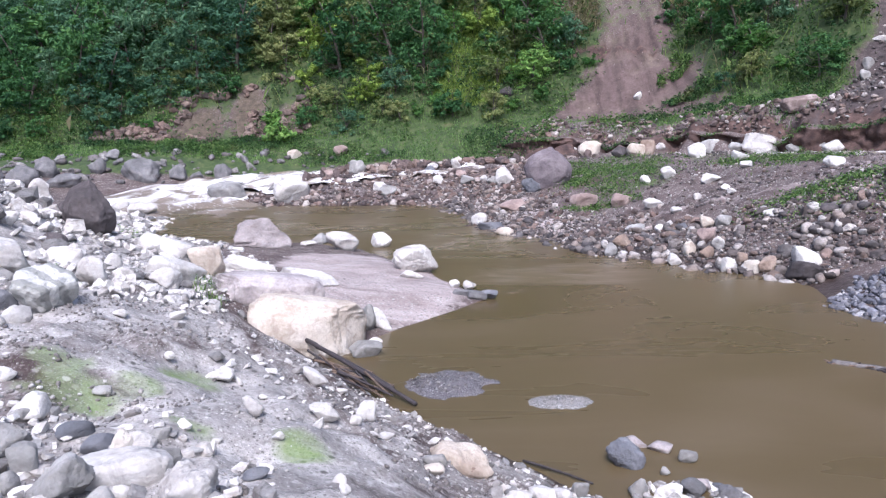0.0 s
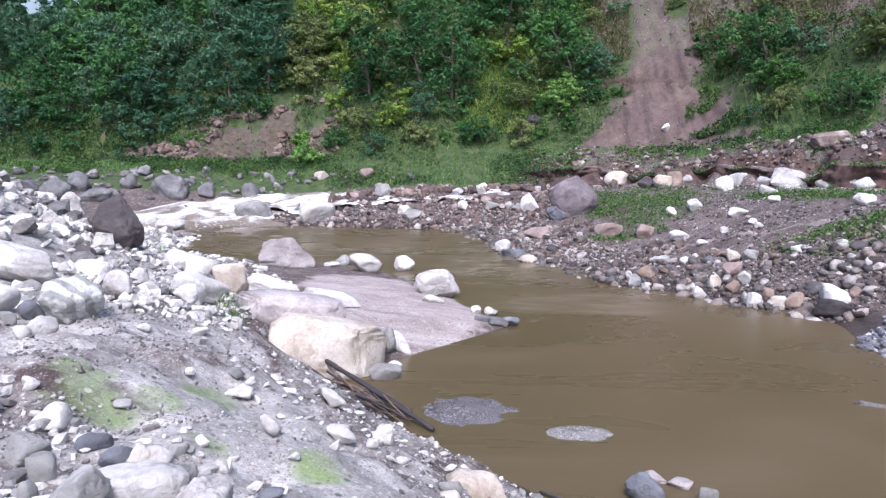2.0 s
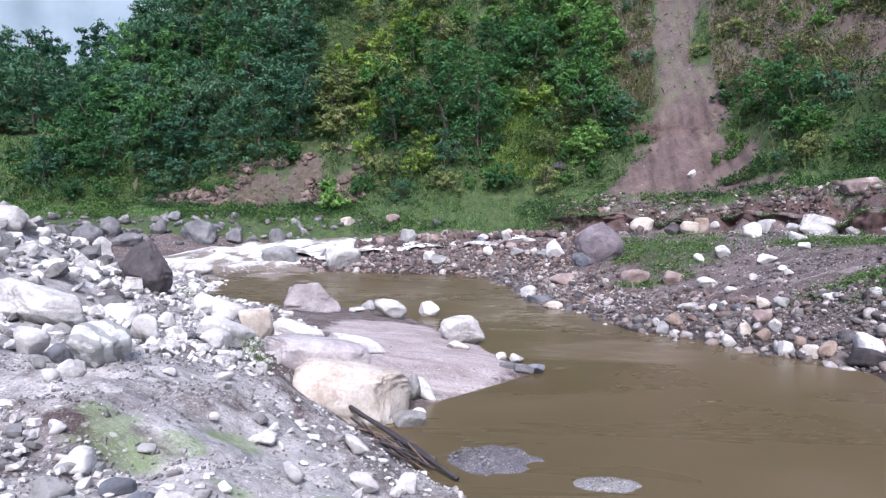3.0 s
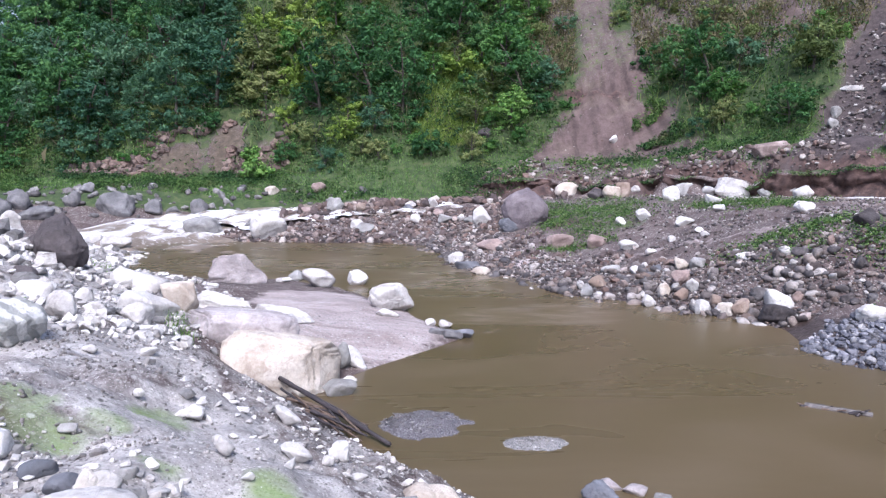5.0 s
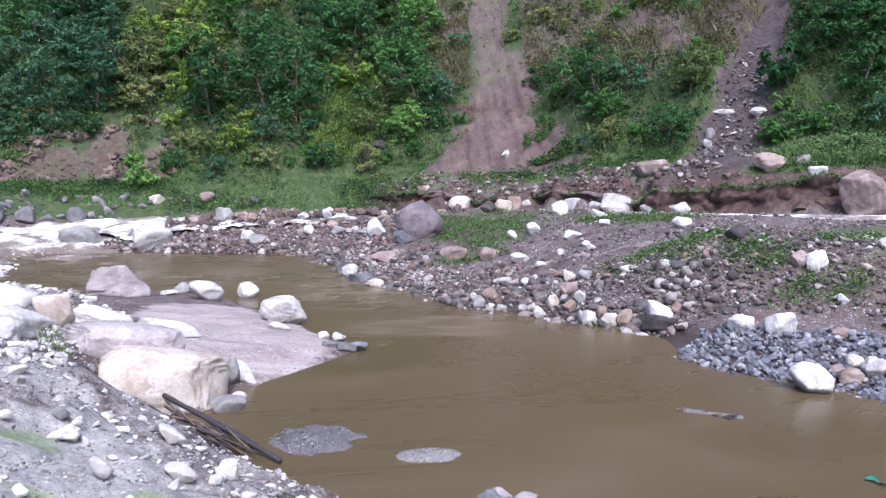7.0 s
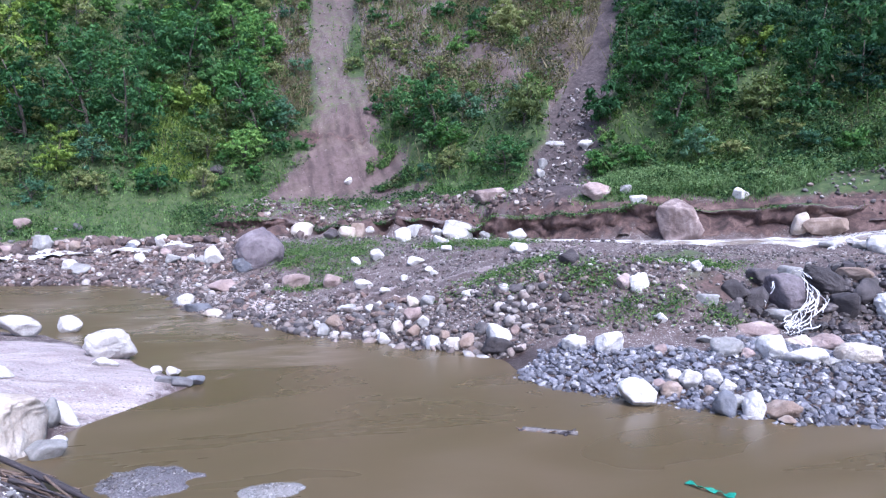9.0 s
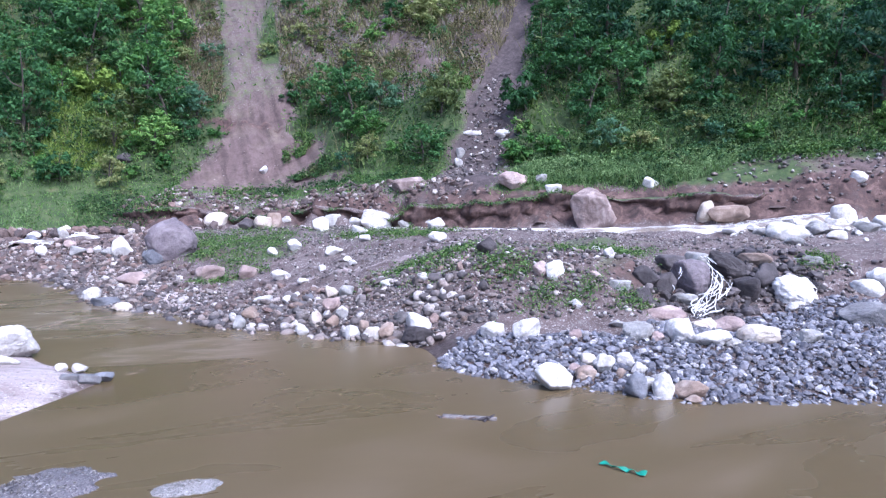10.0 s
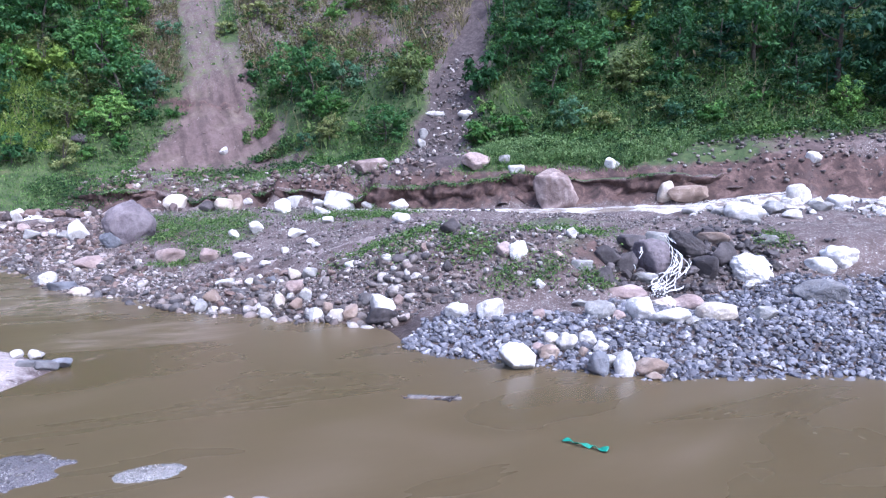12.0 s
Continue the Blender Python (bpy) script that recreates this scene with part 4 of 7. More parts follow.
STONES += [("foreground", *r) for r in [
    ('white', -2.96, 5.07, 2.59, 0.29, 0.23, 0.21, 30, 0, ''),
    ('grey', -2.98, 5.0, 2.57, 0.17, 0.1, 0.11, 31, 0, ''),
    ('white', -3.38, 5.53, 2.71, 0.11, 0.09, 0.11, 31, 0, ''),
    ('grey', -2.66, 4.28, 2.67, 0.27, 0.21, 0.26, 32, 0, 'b'),
    ('blue', -2.42, 4.61, 2.6, 0.24, 0.14, 0.14, 28, 0, ''),
    ('grey', -2.32, 3.7, 2.7, 0.11, 0.08, 0.14, 32, 0, ''),
    ('grey', -1.87, 4.61, 2.58, 0.14, 0.11, 0.1, 22, 0, ''),
    ('blue', -2.16, 4.38, 2.6, 0.23, 0.14, 0.15, 26, 0, 'a'),
    ('cream', -2.0, 4.34, 2.61, 0.15, 0.11, 0.2, 25, 0, ''),
    ('white', -1.92, 4.39, 2.6, 0.21, 0.16, 0.16, 24, 0, 'a'),
    ('grey', -1.78, 4.21, 2.56, 0.36, 0.21, 0.15, 23, 0, 'a'),
    ('grey', -2.04, 3.69, 2.7, 0.35, 0.27, 0.29, 29, 0, 'ba'),
]]
STONES += [("foreground", *r) for r in [
    ('white', -1.86, 4.0, 2.6, 0.54, 0.32, 0.25, 25, 0, 'k'),
    ('white', -1.41, 3.8, 2.6, 0.33, 0.26, 0.3, 20, 0, 'b'),
    ('grey', -1.85, 3.69, 2.61, 0.15, 0.11, 0.11, 27, 0, ''),
    ('white', -1.22, 5.04, 2.35, 0.1, 0.06, 0.06, 14, 0, ''),
    ('white', -1.59, 4.85, 2.41, 0.08, 0.05, 0.04, 18, 0, ''),
    ('grey', -1.65, 4.53, 2.48, 0.15, 0.09, 0.06, 20, 0, ''),
    ('white', -2.66, 6.94, 2.38, 0.1, 0.08, 0.08, 21, 0, ''),
    ('white', -2.2, 7.14, 2.13, 0.17, 0.13, 0.12, 17, 0, ''),
    ('white', -1.45, 5.28, 2.49, 0.19, 0.12, 0.09, 15, 45, ''),
    ('white', -2.18, 7.26, 2.16, 0.12, 0.09, 0.11, 17, 0, ''),
    ('grey', -2.42, 4.01, 2.66, 0.16, 0.12, 0.25, 31, 0, ''),
    ('white', -1.81, 3.8, 2.57, 0.18, 0.11, 0.11, 26, 0, ''),
]]
STONES += [("foreground", *r) for r in [
    ('blue', -1.17, 4.22, 2.46, 0.17, 0.1, 0.09, 15, 0, ''),
]]
STONES += [("slope", *r) for r in [
    ('white', -0.89, 7.54, 1.53, 0.22, 0.17, 0.24, 7, 0, ''),
    ('cream', 0.09, 7.17, 1.12, 0.7, 0.42, 0.33, -1, 12, ''),
    ('grey', -0.16, 6.65, 1.38, 0.25, 0.15, 0.16, 1, 0, ''),
    ('cream', -0.15, 6.24, 1.49, 0.18, 0.11, 0.11, 1, 0, ''),
    ('tan', 0.17, 7.05, 1.07, 0.2, 0.15, 0.15, -1, 0, ''),
    ('white', -0.71, 4.46, 2.3, 0.09, 0.07, 0.08, 9, 0, ''),
    ('white', -0.62, 4.08, 2.43, 0.07, 0.05, 0.07, 9, 0, ''),
    ('white', -0.63, 6.89, 1.53, 0.18, 0.11, 0.09, 5, 0, ''),
    ('white', -0.9, 6.84, 1.73, 0.13, 0.1, 0.09, 8, 0, ''),
    ('white', -1.17, 6.67, 1.89, 0.3, 0.18, 0.14, 10, 40, ''),
]]
STONES += [("pool_stones", *r) for r in [
    ('blue', 2.3, 9.4, 0.11, 0.52, 0.4, 0.4, -14, 0, 'b'),
    ('pinkgrey', 2.58, 9.94, 0.04, 0.3, 0.23, 0.16, -14, 0, 'f'),
    ('pinkgrey', 2.86, 9.78, 0.04, 0.34, 0.25, 0.14, -16, 0, 'f'),
    ('grey', 3.13, 9.41, 0.06, 0.25, 0.19, 0.21, -18, 0, ''),
    ('grey', 2.72, 9.03, 0.05, 0.13, 0.1, 0.13, -17, 0, ''),
    ('grey', 2.24, 8.52, 0.07, 0.24, 0.19, 0.3, -15, 0, ''),
    ('white', 2.58, 8.42, 0.08, 0.32, 0.26, 0.3, -17, 0, 'f'),
    ('slategrey', 2.9, 8.5, 0.07, 0.3, 0.24, 0.24, -19, 0, 'f'),
    ('pinkgrey', 3.06, 8.62, 0.06, 0.22, 0.2, 0.16, -19, 0, 'f'),
    ('blue', 3.24, 8.56, 0.05, 0.2, 0.16, 0.14, -22, 0, ''),
    ('slategrey', 3.3, 8.38, 0.06, 0.3, 0.25, 0.2, -21, 0, 'f'),
    ('white', 0.63, 6.65, 0.99, 0.26, 0.15, 0.15, -5, 0, ''),
    ('white', 0.87, 6.75, 0.96, 0.29, 0.22, 0.2, -7, 0, ''),
    ('white', 1.05, 6.69, 0.97, 0.17, 0.13, 0.15, -9, 0, ''),
]]
STONES += [("pool_stones", *r) for r in [
    ('grey', 1.34, 7.4, 0.66, 0.19, 0.15, 0.2, -10, 0, ''),
]]
STONES += [("island", *r) for r in [
    ('purple', 5.3, 38.82, 2.0, 2.35, 1.8, 2.1, -8, -18, 'kb'),
    ('blue', 4.54, 38.59, 1.2, 1.26, 0.97, 0.92, -7, 0, ''),
    ('white', 3.35, 42.0, 1.45, 1.04, 0.8, 1.14, -5, 0, ''),
    ('grey', 2.75, 42.53, 1.18, 0.83, 0.49, 0.53, -4, 0, ''),
    ('white', 0.78, 50.18, 1.74, 0.7, 0.54, 0.82, -1, 0, ''),
    ('white', -0.38, 45.62, 1.09, 0.64, 0.49, 0.64, 0, 0, ''),
    ('blue', -0.97, 48.98, 1.5, 0.8, 0.61, 0.6, 1, 0, ''),
    ('grey', 1.38, 44.45, 1.12, 0.86, 0.66, 0.66, -2, 0, ''),
    ('pink', 1.02, 46.24, 1.34, 0.68, 0.52, 0.61, -1, 0, ''),
    ('white', 2.26, 43.72, 1.24, 0.44, 0.34, 0.5, -3, 0, ''),
    ('pink', 3.16, 34.97, 0.57, 1.31, 0.78, 0.72, -5, 0, ''),
    ('white', 1.49, 33.16, 0.24, 0.7, 0.54, 0.6, -3, 0, ''),
]]
STONES += [("island", *r) for r in [
    ('blue', 1.92, 31.65, 0.14, 1.14, 0.68, 0.44, -3, 0, ''),
    ('cream', 2.34, 30.03, 0.12, 0.78, 0.46, 0.37, -4, 0, ''),
    ('cream', 9.4, 49.14, 2.62, 1.51, 0.9, 0.98, -11, 0, ''),
    ('pink', 5.97, 32.49, 0.99, 1.23, 0.73, 0.79, -10, 0, ''),
    ('dark', 9.63, 41.68, 2.6, 0.96, 0.74, 0.74, -13, 0, ''),
    ('cream', 10.31, 40.91, 2.73, 0.98, 0.75, 0.83, -14, 0, ''),
    ('tan', 12.29, 45.98, 2.71, 0.96, 0.74, 0.94, -15, 0, ''),
    ('white', 13.23, 46.56, 2.7, 0.6, 0.46, 0.48, -16, 0, ''),
    ('white', 12.34, 37.17, 2.82, 0.88, 0.68, 0.8, -18, 0, ''),
    ('grey', 15.83, 45.26, 2.66, 1.22, 0.94, 0.9, -19, 0, ''),
    ('grey', 17.03, 44.41, 2.62, 0.88, 0.68, 0.66, -21, 0, ''),
    ('white', 18.33, 44.1, 2.77, 2.1, 1.3, 1.2, -23, 14, 'k'),
]]
STONES += [("island", *r) for r in [
    ('white', 13.1, 33.64, 2.72, 0.78, 0.47, 0.47, -21, 0, ''),
    ('grey', 19.63, 43.67, 2.75, 0.89, 0.68, 0.86, -24, 0, ''),
    ('grey', 19.55, 42.35, 2.56, 1.05, 0.63, 0.61, -25, 0, ''),
    ('grey', 20.5, 41.55, 2.67, 0.72, 0.55, 0.57, -26, 0, ''),
    ('white', 16.45, 32.21, 3.02, 0.87, 0.67, 0.68, -27, 0, ''),
    ('white', 14.01, 27.3, 2.75, 0.76, 0.45, 0.45, -27, 0, ''),
    ('pink', 7.38, 31.57, 1.09, 0.86, 0.66, 0.64, -13, 0, ''),
    ('white', 8.21, 29.75, 1.12, 0.82, 0.49, 0.48, -15, 0, ''),
    ('white', 8.53, 27.8, 1.09, 0.43, 0.26, 0.26, -17, 0, ''),
    ('white', 9.79, 33.16, 2.09, 0.67, 0.52, 0.57, -16, 0, ''),
    ('white', 8.92, 33.64, 1.77, 0.46, 0.35, 0.43, -15, 0, ''),
    ('white', 10.98, 31.17, 1.94, 0.8, 0.47, 0.41, -19, 0, ''),
]]
STONES += [("island", *r) for r in [
    ('white', 10.75, 28.93, 1.8, 0.34, 0.26, 0.23, -20, 0, ''),
    ('white', 10.59, 27.89, 1.73, 0.35, 0.21, 0.22, -21, 0, ''),
    ('white', 12.42, 31.25, 2.48, 0.5, 0.3, 0.3, -22, 0, ''),
    ('white', 9.69, 28.94, 1.44, 0.31, 0.24, 0.33, -19, 0, ''),
]]
STONES += [("shore_cluster", *r) for r in [
    ('cream', 8.84, 25.38, 0.92, 0.46, 0.36, 0.53, -19, 0, ''),
    ('grey', 9.27, 25.04, 1.0, 0.54, 0.42, 0.44, -20, 0, ''),
    ('pink', 8.37, 24.04, 0.65, 0.62, 0.47, 0.65, -19, 0, ''),
    ('white', 8.5, 23.28, 0.54, 0.43, 0.33, 0.53, -20, 0, ''),
    ('cream', 7.61, 23.35, 0.38, 0.4, 0.31, 0.57, -18, 0, ''),
    ('tan', 7.95, 22.81, 0.34, 0.47, 0.36, 0.48, -19, 0, ''),
    ('white', 8.21, 21.61, 0.2, 0.47, 0.36, 0.56, -21, 0, ''),
    ('cream', 8.77, 21.28, 0.17, 0.51, 0.39, 0.46, -22, 0, ''),
    ('tan', 9.08, 21.05, 0.26, 0.49, 0.37, 0.59, -23, 0, ''),
    ('tan', 8.64, 21.76, 0.33, 0.33, 0.26, 0.43, -22, 0, ''),
    ('white', 10.0, 20.67, 0.55, 0.84, 0.65, 0.66, -26, 0, ''),
    # dark root clump, shaped and labelled like the boulders
    ('dark', 9.69, 20.1, 0.26, 0.93, 0.71, 0.67, -26, 0, ''),
]]
STONES += [("shore_cluster", *r) for r in [
    ('tan', 6.0, 25.43, 0.35, 0.65, 0.5, 0.52, -13, 0, ''),
    ('grey', 5.47, 24.74, 0.17, 0.44, 0.34, 0.51, -12, 0, ''),
    ('white', 7.0, 22.87, 0.14, 0.45, 0.35, 0.42, -17, 0, ''),
    ('white', 7.51, 26.27, 0.62, 0.38, 0.3, 0.36, -16, 0, ''),
    ('white', 7.87, 26.48, 0.7, 0.37, 0.28, 0.41, -17, 0, ''),
    ('blue', 8.17, 25.98, 0.75, 0.53, 0.32, 0.27, -17, 0, ''),
    ('grey', 6.77, 26.82, 0.61, 0.71, 0.43, 0.3, -14, 0, ''),
    ('white', 10.39, 23.95, 1.39, 0.53, 0.32, 0.28, -23, 0, ''),
]]
STONES += [("mound", *r) for r in [
    ('pink', 13.72, 19.59, 2.17, 0.54, 0.41, 0.53, -35, 0, ''),
    ('white', 14.03, 19.26, 2.16, 0.61, 0.47, 0.67, -36, 0, ''),
    # dark clod of earth, made with the boulder shape and label
    ('dark', 13.16, 21.97, 2.74, 0.73, 0.56, 0.65, -31, 0, 'a'),
    ('white', 15.96, 19.01, 2.7, 0.37, 0.28, 0.35, -40, 0, ''),
    ('white', 16.83, 20.75, 2.65, 0.35, 0.27, 0.24, -39, 0, ''),
    ('pink', 14.93, 18.37, 2.07, 0.41, 0.31, 0.29, -39, 0, ''),
    ('grey', 15.42, 17.82, 1.78, 0.68, 0.4, 0.35, -41, 0, ''),
    ('white', 13.88, 17.89, 1.29, 0.3, 0.23, 0.34, -38, 0, ''),
    ('dark', 16.67, 18.07, 2.01, 0.9, 0.69, 0.73, -43, 0, 'a'),
    ('dark', 16.01, 17.43, 1.49, 0.64, 0.5, 0.62, -43, 0, 'a'),
    ('grey', 14.26, 16.49, 0.9, 0.51, 0.31, 0.24, -41, 0, ''),
]]
STONES += [("fall", *r) for r in [
    ('purple', 18.5, 17.98, 1.85, 1.3, 1.0, 1.35, -46, 14, 'b'),
    ('grey', 19.89, 18.97, 2.34, 0.96, 0.57, 0.59, -46, 0, 'a'),
    ('dark', 19.97, 17.71, 2.26, 1.56, 0.93, 0.73, -48, 30, 'a'),
    ('dark', 19.76, 16.81, 1.56, 0.89, 0.68, 0.94, -50, 0, 'a'),
    ('pink', 16.15, 16.61, 1.04, 1.23, 0.73, 0.52, -44, 0, ''),
    ('tan', 20.89, 17.47, 2.49, 1.12, 0.67, 0.49, -50, 0, 'a'),
    ('dark', 17.17, 17.83, 1.73, 0.88, 0.68, 0.85, -44, 0, 'a'),
    ('dark', 18.8, 19.23, 2.22, 1.04, 0.62, 0.66, -44, 0, 'a'),
    ('dark', 20.45, 16.64, 1.96, 0.82, 0.63, 0.97, -51, 0, 'a'),
    ('grey', 17.87, 17.55, 1.24, 0.88, 0.52, 0.45, -46, 0, ''),
    ('white', 14.99, 14.83, 0.86, 0.86, 0.66, 0.84, -45, 0, ''),
    ('white', 15.48, 14.32, 0.77, 1.2, 0.72, 0.56, -47, 0, ''),
]]
STONES += [("fall", *r) for r in [
    ('cream', 16.81, 15.76, 0.82, 0.76, 0.45, 0.42, -47, 0, ''),
    ('pink', 17.41, 15.34, 0.83, 1.09, 0.65, 0.57, -49, 0, ''),
    ('cream', 17.14, 14.1, 0.74, 1.16, 0.69, 0.64, -51, 0, ''),
    ('grey', 16.08, 14.06, 0.65, 0.57, 0.34, 0.28, -49, 0, ''),
    ('grey', 14.2, 15.59, 0.83, 0.87, 0.67, 0.61, -42, 0, ''),
    ('pink', 14.48, 15.14, 0.71, 0.36, 0.28, 0.38, -44, 0, ''),
    ('white', 20.87, 15.86, 1.6, 1.45, 1.1, 1.0, -53, 18, 'b'),
    ('grey', 22.4, 16.69, 2.46, 1.17, 0.7, 0.37, -53, 0, ''),
    ('white', 22.69, 14.7, 1.73, 0.99, 0.59, 0.64, -57, 0, ''),
    ('white', 23.32, 14.49, 1.99, 1.17, 0.9, 0.83, -58, 0, ''),
    ('slategrey', 20.95, 13.49, 1.2, 1.6, 1.0, 0.8, -57, 0, 'f'),
    ('grey', 18.12, 13.26, 0.78, 0.69, 0.53, 0.5, -54, 0, ''),
]]
STONES += [("fall", *r) for r in [
    ('white', 20.23, 15.48, 1.16, 0.4, 0.31, 0.36, -53, 0, ''),
]]
STONES += [("bar_edge", *r) for r in [
    ('white', 11.08, 18.09, 0.63, 0.68, 0.52, 0.56, -31, 0, ''),
    ('white', 11.73, 17.36, 0.75, 0.79, 0.61, 0.75, -34, 0, 'a'),
    ('pink', 12.76, 16.48, 0.69, 0.36, 0.28, 0.33, -38, 0, ''),
    ('white', 10.42, 14.25, 0.22, 1.0, 0.85, 0.75, -30, 8, 'f'),
    ('pink', 11.45, 14.78, 0.24, 0.33, 0.25, 0.28, -38, 0, ''),
    ('tan', 11.49, 14.41, 0.18, 0.54, 0.42, 0.42, -39, 0, ''),
    ('cream', 11.93, 14.86, 0.37, 0.41, 0.31, 0.4, -39, 0, ''),
    ('white', 12.05, 14.41, 0.36, 0.56, 0.43, 0.53, -40, 0, ''),
    ('white', 12.84, 14.51, 0.36, 0.49, 0.38, 0.47, -42, 0, ''),
    ('tan', 12.23, 13.99, 0.23, 0.27, 0.2, 0.25, -41, 0, ''),
    ('white', 12.65, 13.81, 0.32, 0.4, 0.31, 0.35, -42, 0, ''),
    ('blue', 11.71, 12.88, 0.22, 0.54, 0.42, 0.64, -42, 0, ''),
]]
STONES += [("bar_edge", *r) for r in [
    ('white', 12.15, 12.47, 0.25, 0.5, 0.38, 0.73, -44, 0, ''),
    ('tan', 12.7, 12.23, 0.17, 0.84, 0.5, 0.47, -46, 0, ''),
    ('tan', 12.56, 11.92, 0.06, 0.42, 0.25, 0.19, -47, 0, ''),
    ('grey', 12.22, 13.04, 0.17, 0.36, 0.27, 0.38, -43, 0, ''),
    ('white', 10.99, 14.53, 0.06, 0.22, 0.17, 0.2, -37, 0, ''),
]]
STONES += [("terrace", *r) for r in [
    ('pinkdark', 27.24, 33.91, 3.66, 2.7, 2.1, 2.65, -39, 8, 'f'),
    ('cream', 32.2, 30.33, 3.75, 0.8, 0.7, 1.3, -47, 15, 'f'),
    ('tan', 33.1, 29.6, 3.6, 2.3, 1.3, 1.0, -48, -6, 'k'),
    ('pinkdark', 20.82, 44.65, 5.05, 2.3, 1.3, 0.9, -25, -6, 'k'),
    ('pink', 25.25, 39.18, 5.35, 1.9, 1.4, 1.2, -33, -10, 'f'),
    ('white', 26.87, 47.29, 8.8, 1.5, 0.88, 0.4, -30, 4, 'k'),
    ('white', 28.37, 45.62, 8.73, 1.09, 0.65, 0.71, -32, 0, ''),
    ('grey', 25.48, 46.33, 7.32, 0.66, 0.51, 0.78, -29, 0, ''),
    ('grey', 24.94, 45.62, 6.62, 0.61, 0.47, 0.68, -29, 0, ''),
    ('white', 26.43, 36.64, 4.83, 1.01, 0.6, 0.67, -36, 0, ''),
    ('grey', 26.52, 38.01, 5.5, 0.68, 0.52, 0.57, -35, 0, ''),
    ('white', 31.12, 33.62, 5.36, 0.96, 0.74, 0.64, -43, 0, ''),
]]
STONES += [("terrace", *r) for r in [
    ('white', 39.32, 26.28, 5.76, 0.92, 0.7, 0.7, -56, 0, ''),
    ('white', 14.48, 57.12, 6.07, 0.64, 0.49, 0.63, -14, 0, ''),
    ('dark', 5.17, 61.79, 6.78, 1.39, 0.83, 0.86, -5, 0, ''),
]]
STONES += [("stream", *r) for r in [
    ('white', 37.08, 25.49, 3.59, 1.32, 1.02, 1.47, -55, 0, ''),
    ('grey', 27.68, 24.56, 2.97, 0.77, 0.46, 0.39, -48, 0, ''),
    ('white', 28.41, 22.11, 3.03, 1.83, 1.09, 0.88, -52, 0, ''),
    ('grey', 30.72, 22.38, 3.19, 1.0, 0.77, 0.68, -54, 0, ''),
    ('grey', 28.32, 23.37, 2.98, 0.83, 0.49, 0.42, -50, 0, ''),
    ('white', 34.0, 21.32, 3.44, 1.05, 0.81, 0.79, -58, 0, ''),
    ('grey', 32.56, 21.27, 3.31, 1.14, 0.68, 0.51, -57, 0, ''),
    ('white', 30.13, 20.99, 2.96, 0.85, 0.51, 0.51, -55, 0, ''),
    ('grey', 25.8, 19.76, 2.86, 0.76, 0.45, 0.32, -53, 0, ''),
]]
STONES += [("upstream", *r) for r in [
    ('white', -9.0, 44.45, 0.7, 2.2, 1.7, 1.63, 11, 0, 'b'),
    ('grey', -5.62, 49.37, 1.68, 1.15, 0.89, 1.18, 6, 0, ''),
    ('tan', -3.99, 49.41, 1.57, 0.69, 0.53, 0.69, 5, 0, ''),
    ('white', -3.8, 44.91, 0.82, 0.94, 0.73, 0.63, 5, 0, ''),
    ('grey', -3.35, 44.31, 0.68, 1.14, 0.68, 0.62, 4, 0, ''),
    ('white', -0.78, 50.45, 1.62, 0.78, 0.47, 0.5, 1, 0, ''),
    ('cream', 0.99, 51.68, 1.89, 0.68, 0.52, 0.64, -1, 0, ''),
    ('pink', -7.41, 49.34, 1.35, 0.85, 0.66, 0.61, 9, 0, ''),
]]
AREAS = {"pool_edge": "beside the muddy pool", "left_bank": "on the heaped river bank", "far_boulders": "below the wooded slope", "rapids": "standing in white rapids",
         "foreground": "on the silty bank", "slope": "on the gravelly bank slope", "pool_stones": "standing in shallow muddy water", "island": "on the rubbly island",
         "shore_cluster": "at the island shore", "mound": "on the grassy mound", "fall": "beside the small waterfall", "bar_edge": "at the slate gravel edge",
         "terrace": "below the overgrown hillside", "stream": "in the foaming stream", "upstream": "among upstream cobbles"}
ROCKS["slategrey"] = rock_material("shaded_grey_rock", (0.10, 0.10, 0.105), (0.175, 0.17, 0.178), (0.27, 0.265, 0.27))
WORDS["slategrey"] = "slate-grey"
ROCKS["umber"] = rock_material("umber_rock", (0.055, 0.047, 0.05), (0.105, 0.09, 0.094), (0.17, 0.15, 0.155))
ROCKS["pinkgrey"] = rock_material("pinkish_grey_rock", (0.27, 0.235, 0.235), (0.41, 0.365, 0.365), (0.58, 0.53, 0.53), vein=(0.22, 0.20, 0.205))
WORDS["umber"], WORDS["pinkgrey"] = "umber brown", "pinkish grey"
ROCKS["purple"] = rock_material("purple_grey_rock", (0.12, 0.10, 0.115), (0.19, 0.16, 0.175), (0.27, 0.235, 0.25))
ROCKS["pinkdark"] = rock_material("brown_pink_rock", (0.14, 0.10, 0.09), (0.25, 0.19, 0.175), (0.46, 0.38, 0.35))
WORDS["purple"], WORDS["pinkdark"] = "purplish dark grey", "brown and pink"


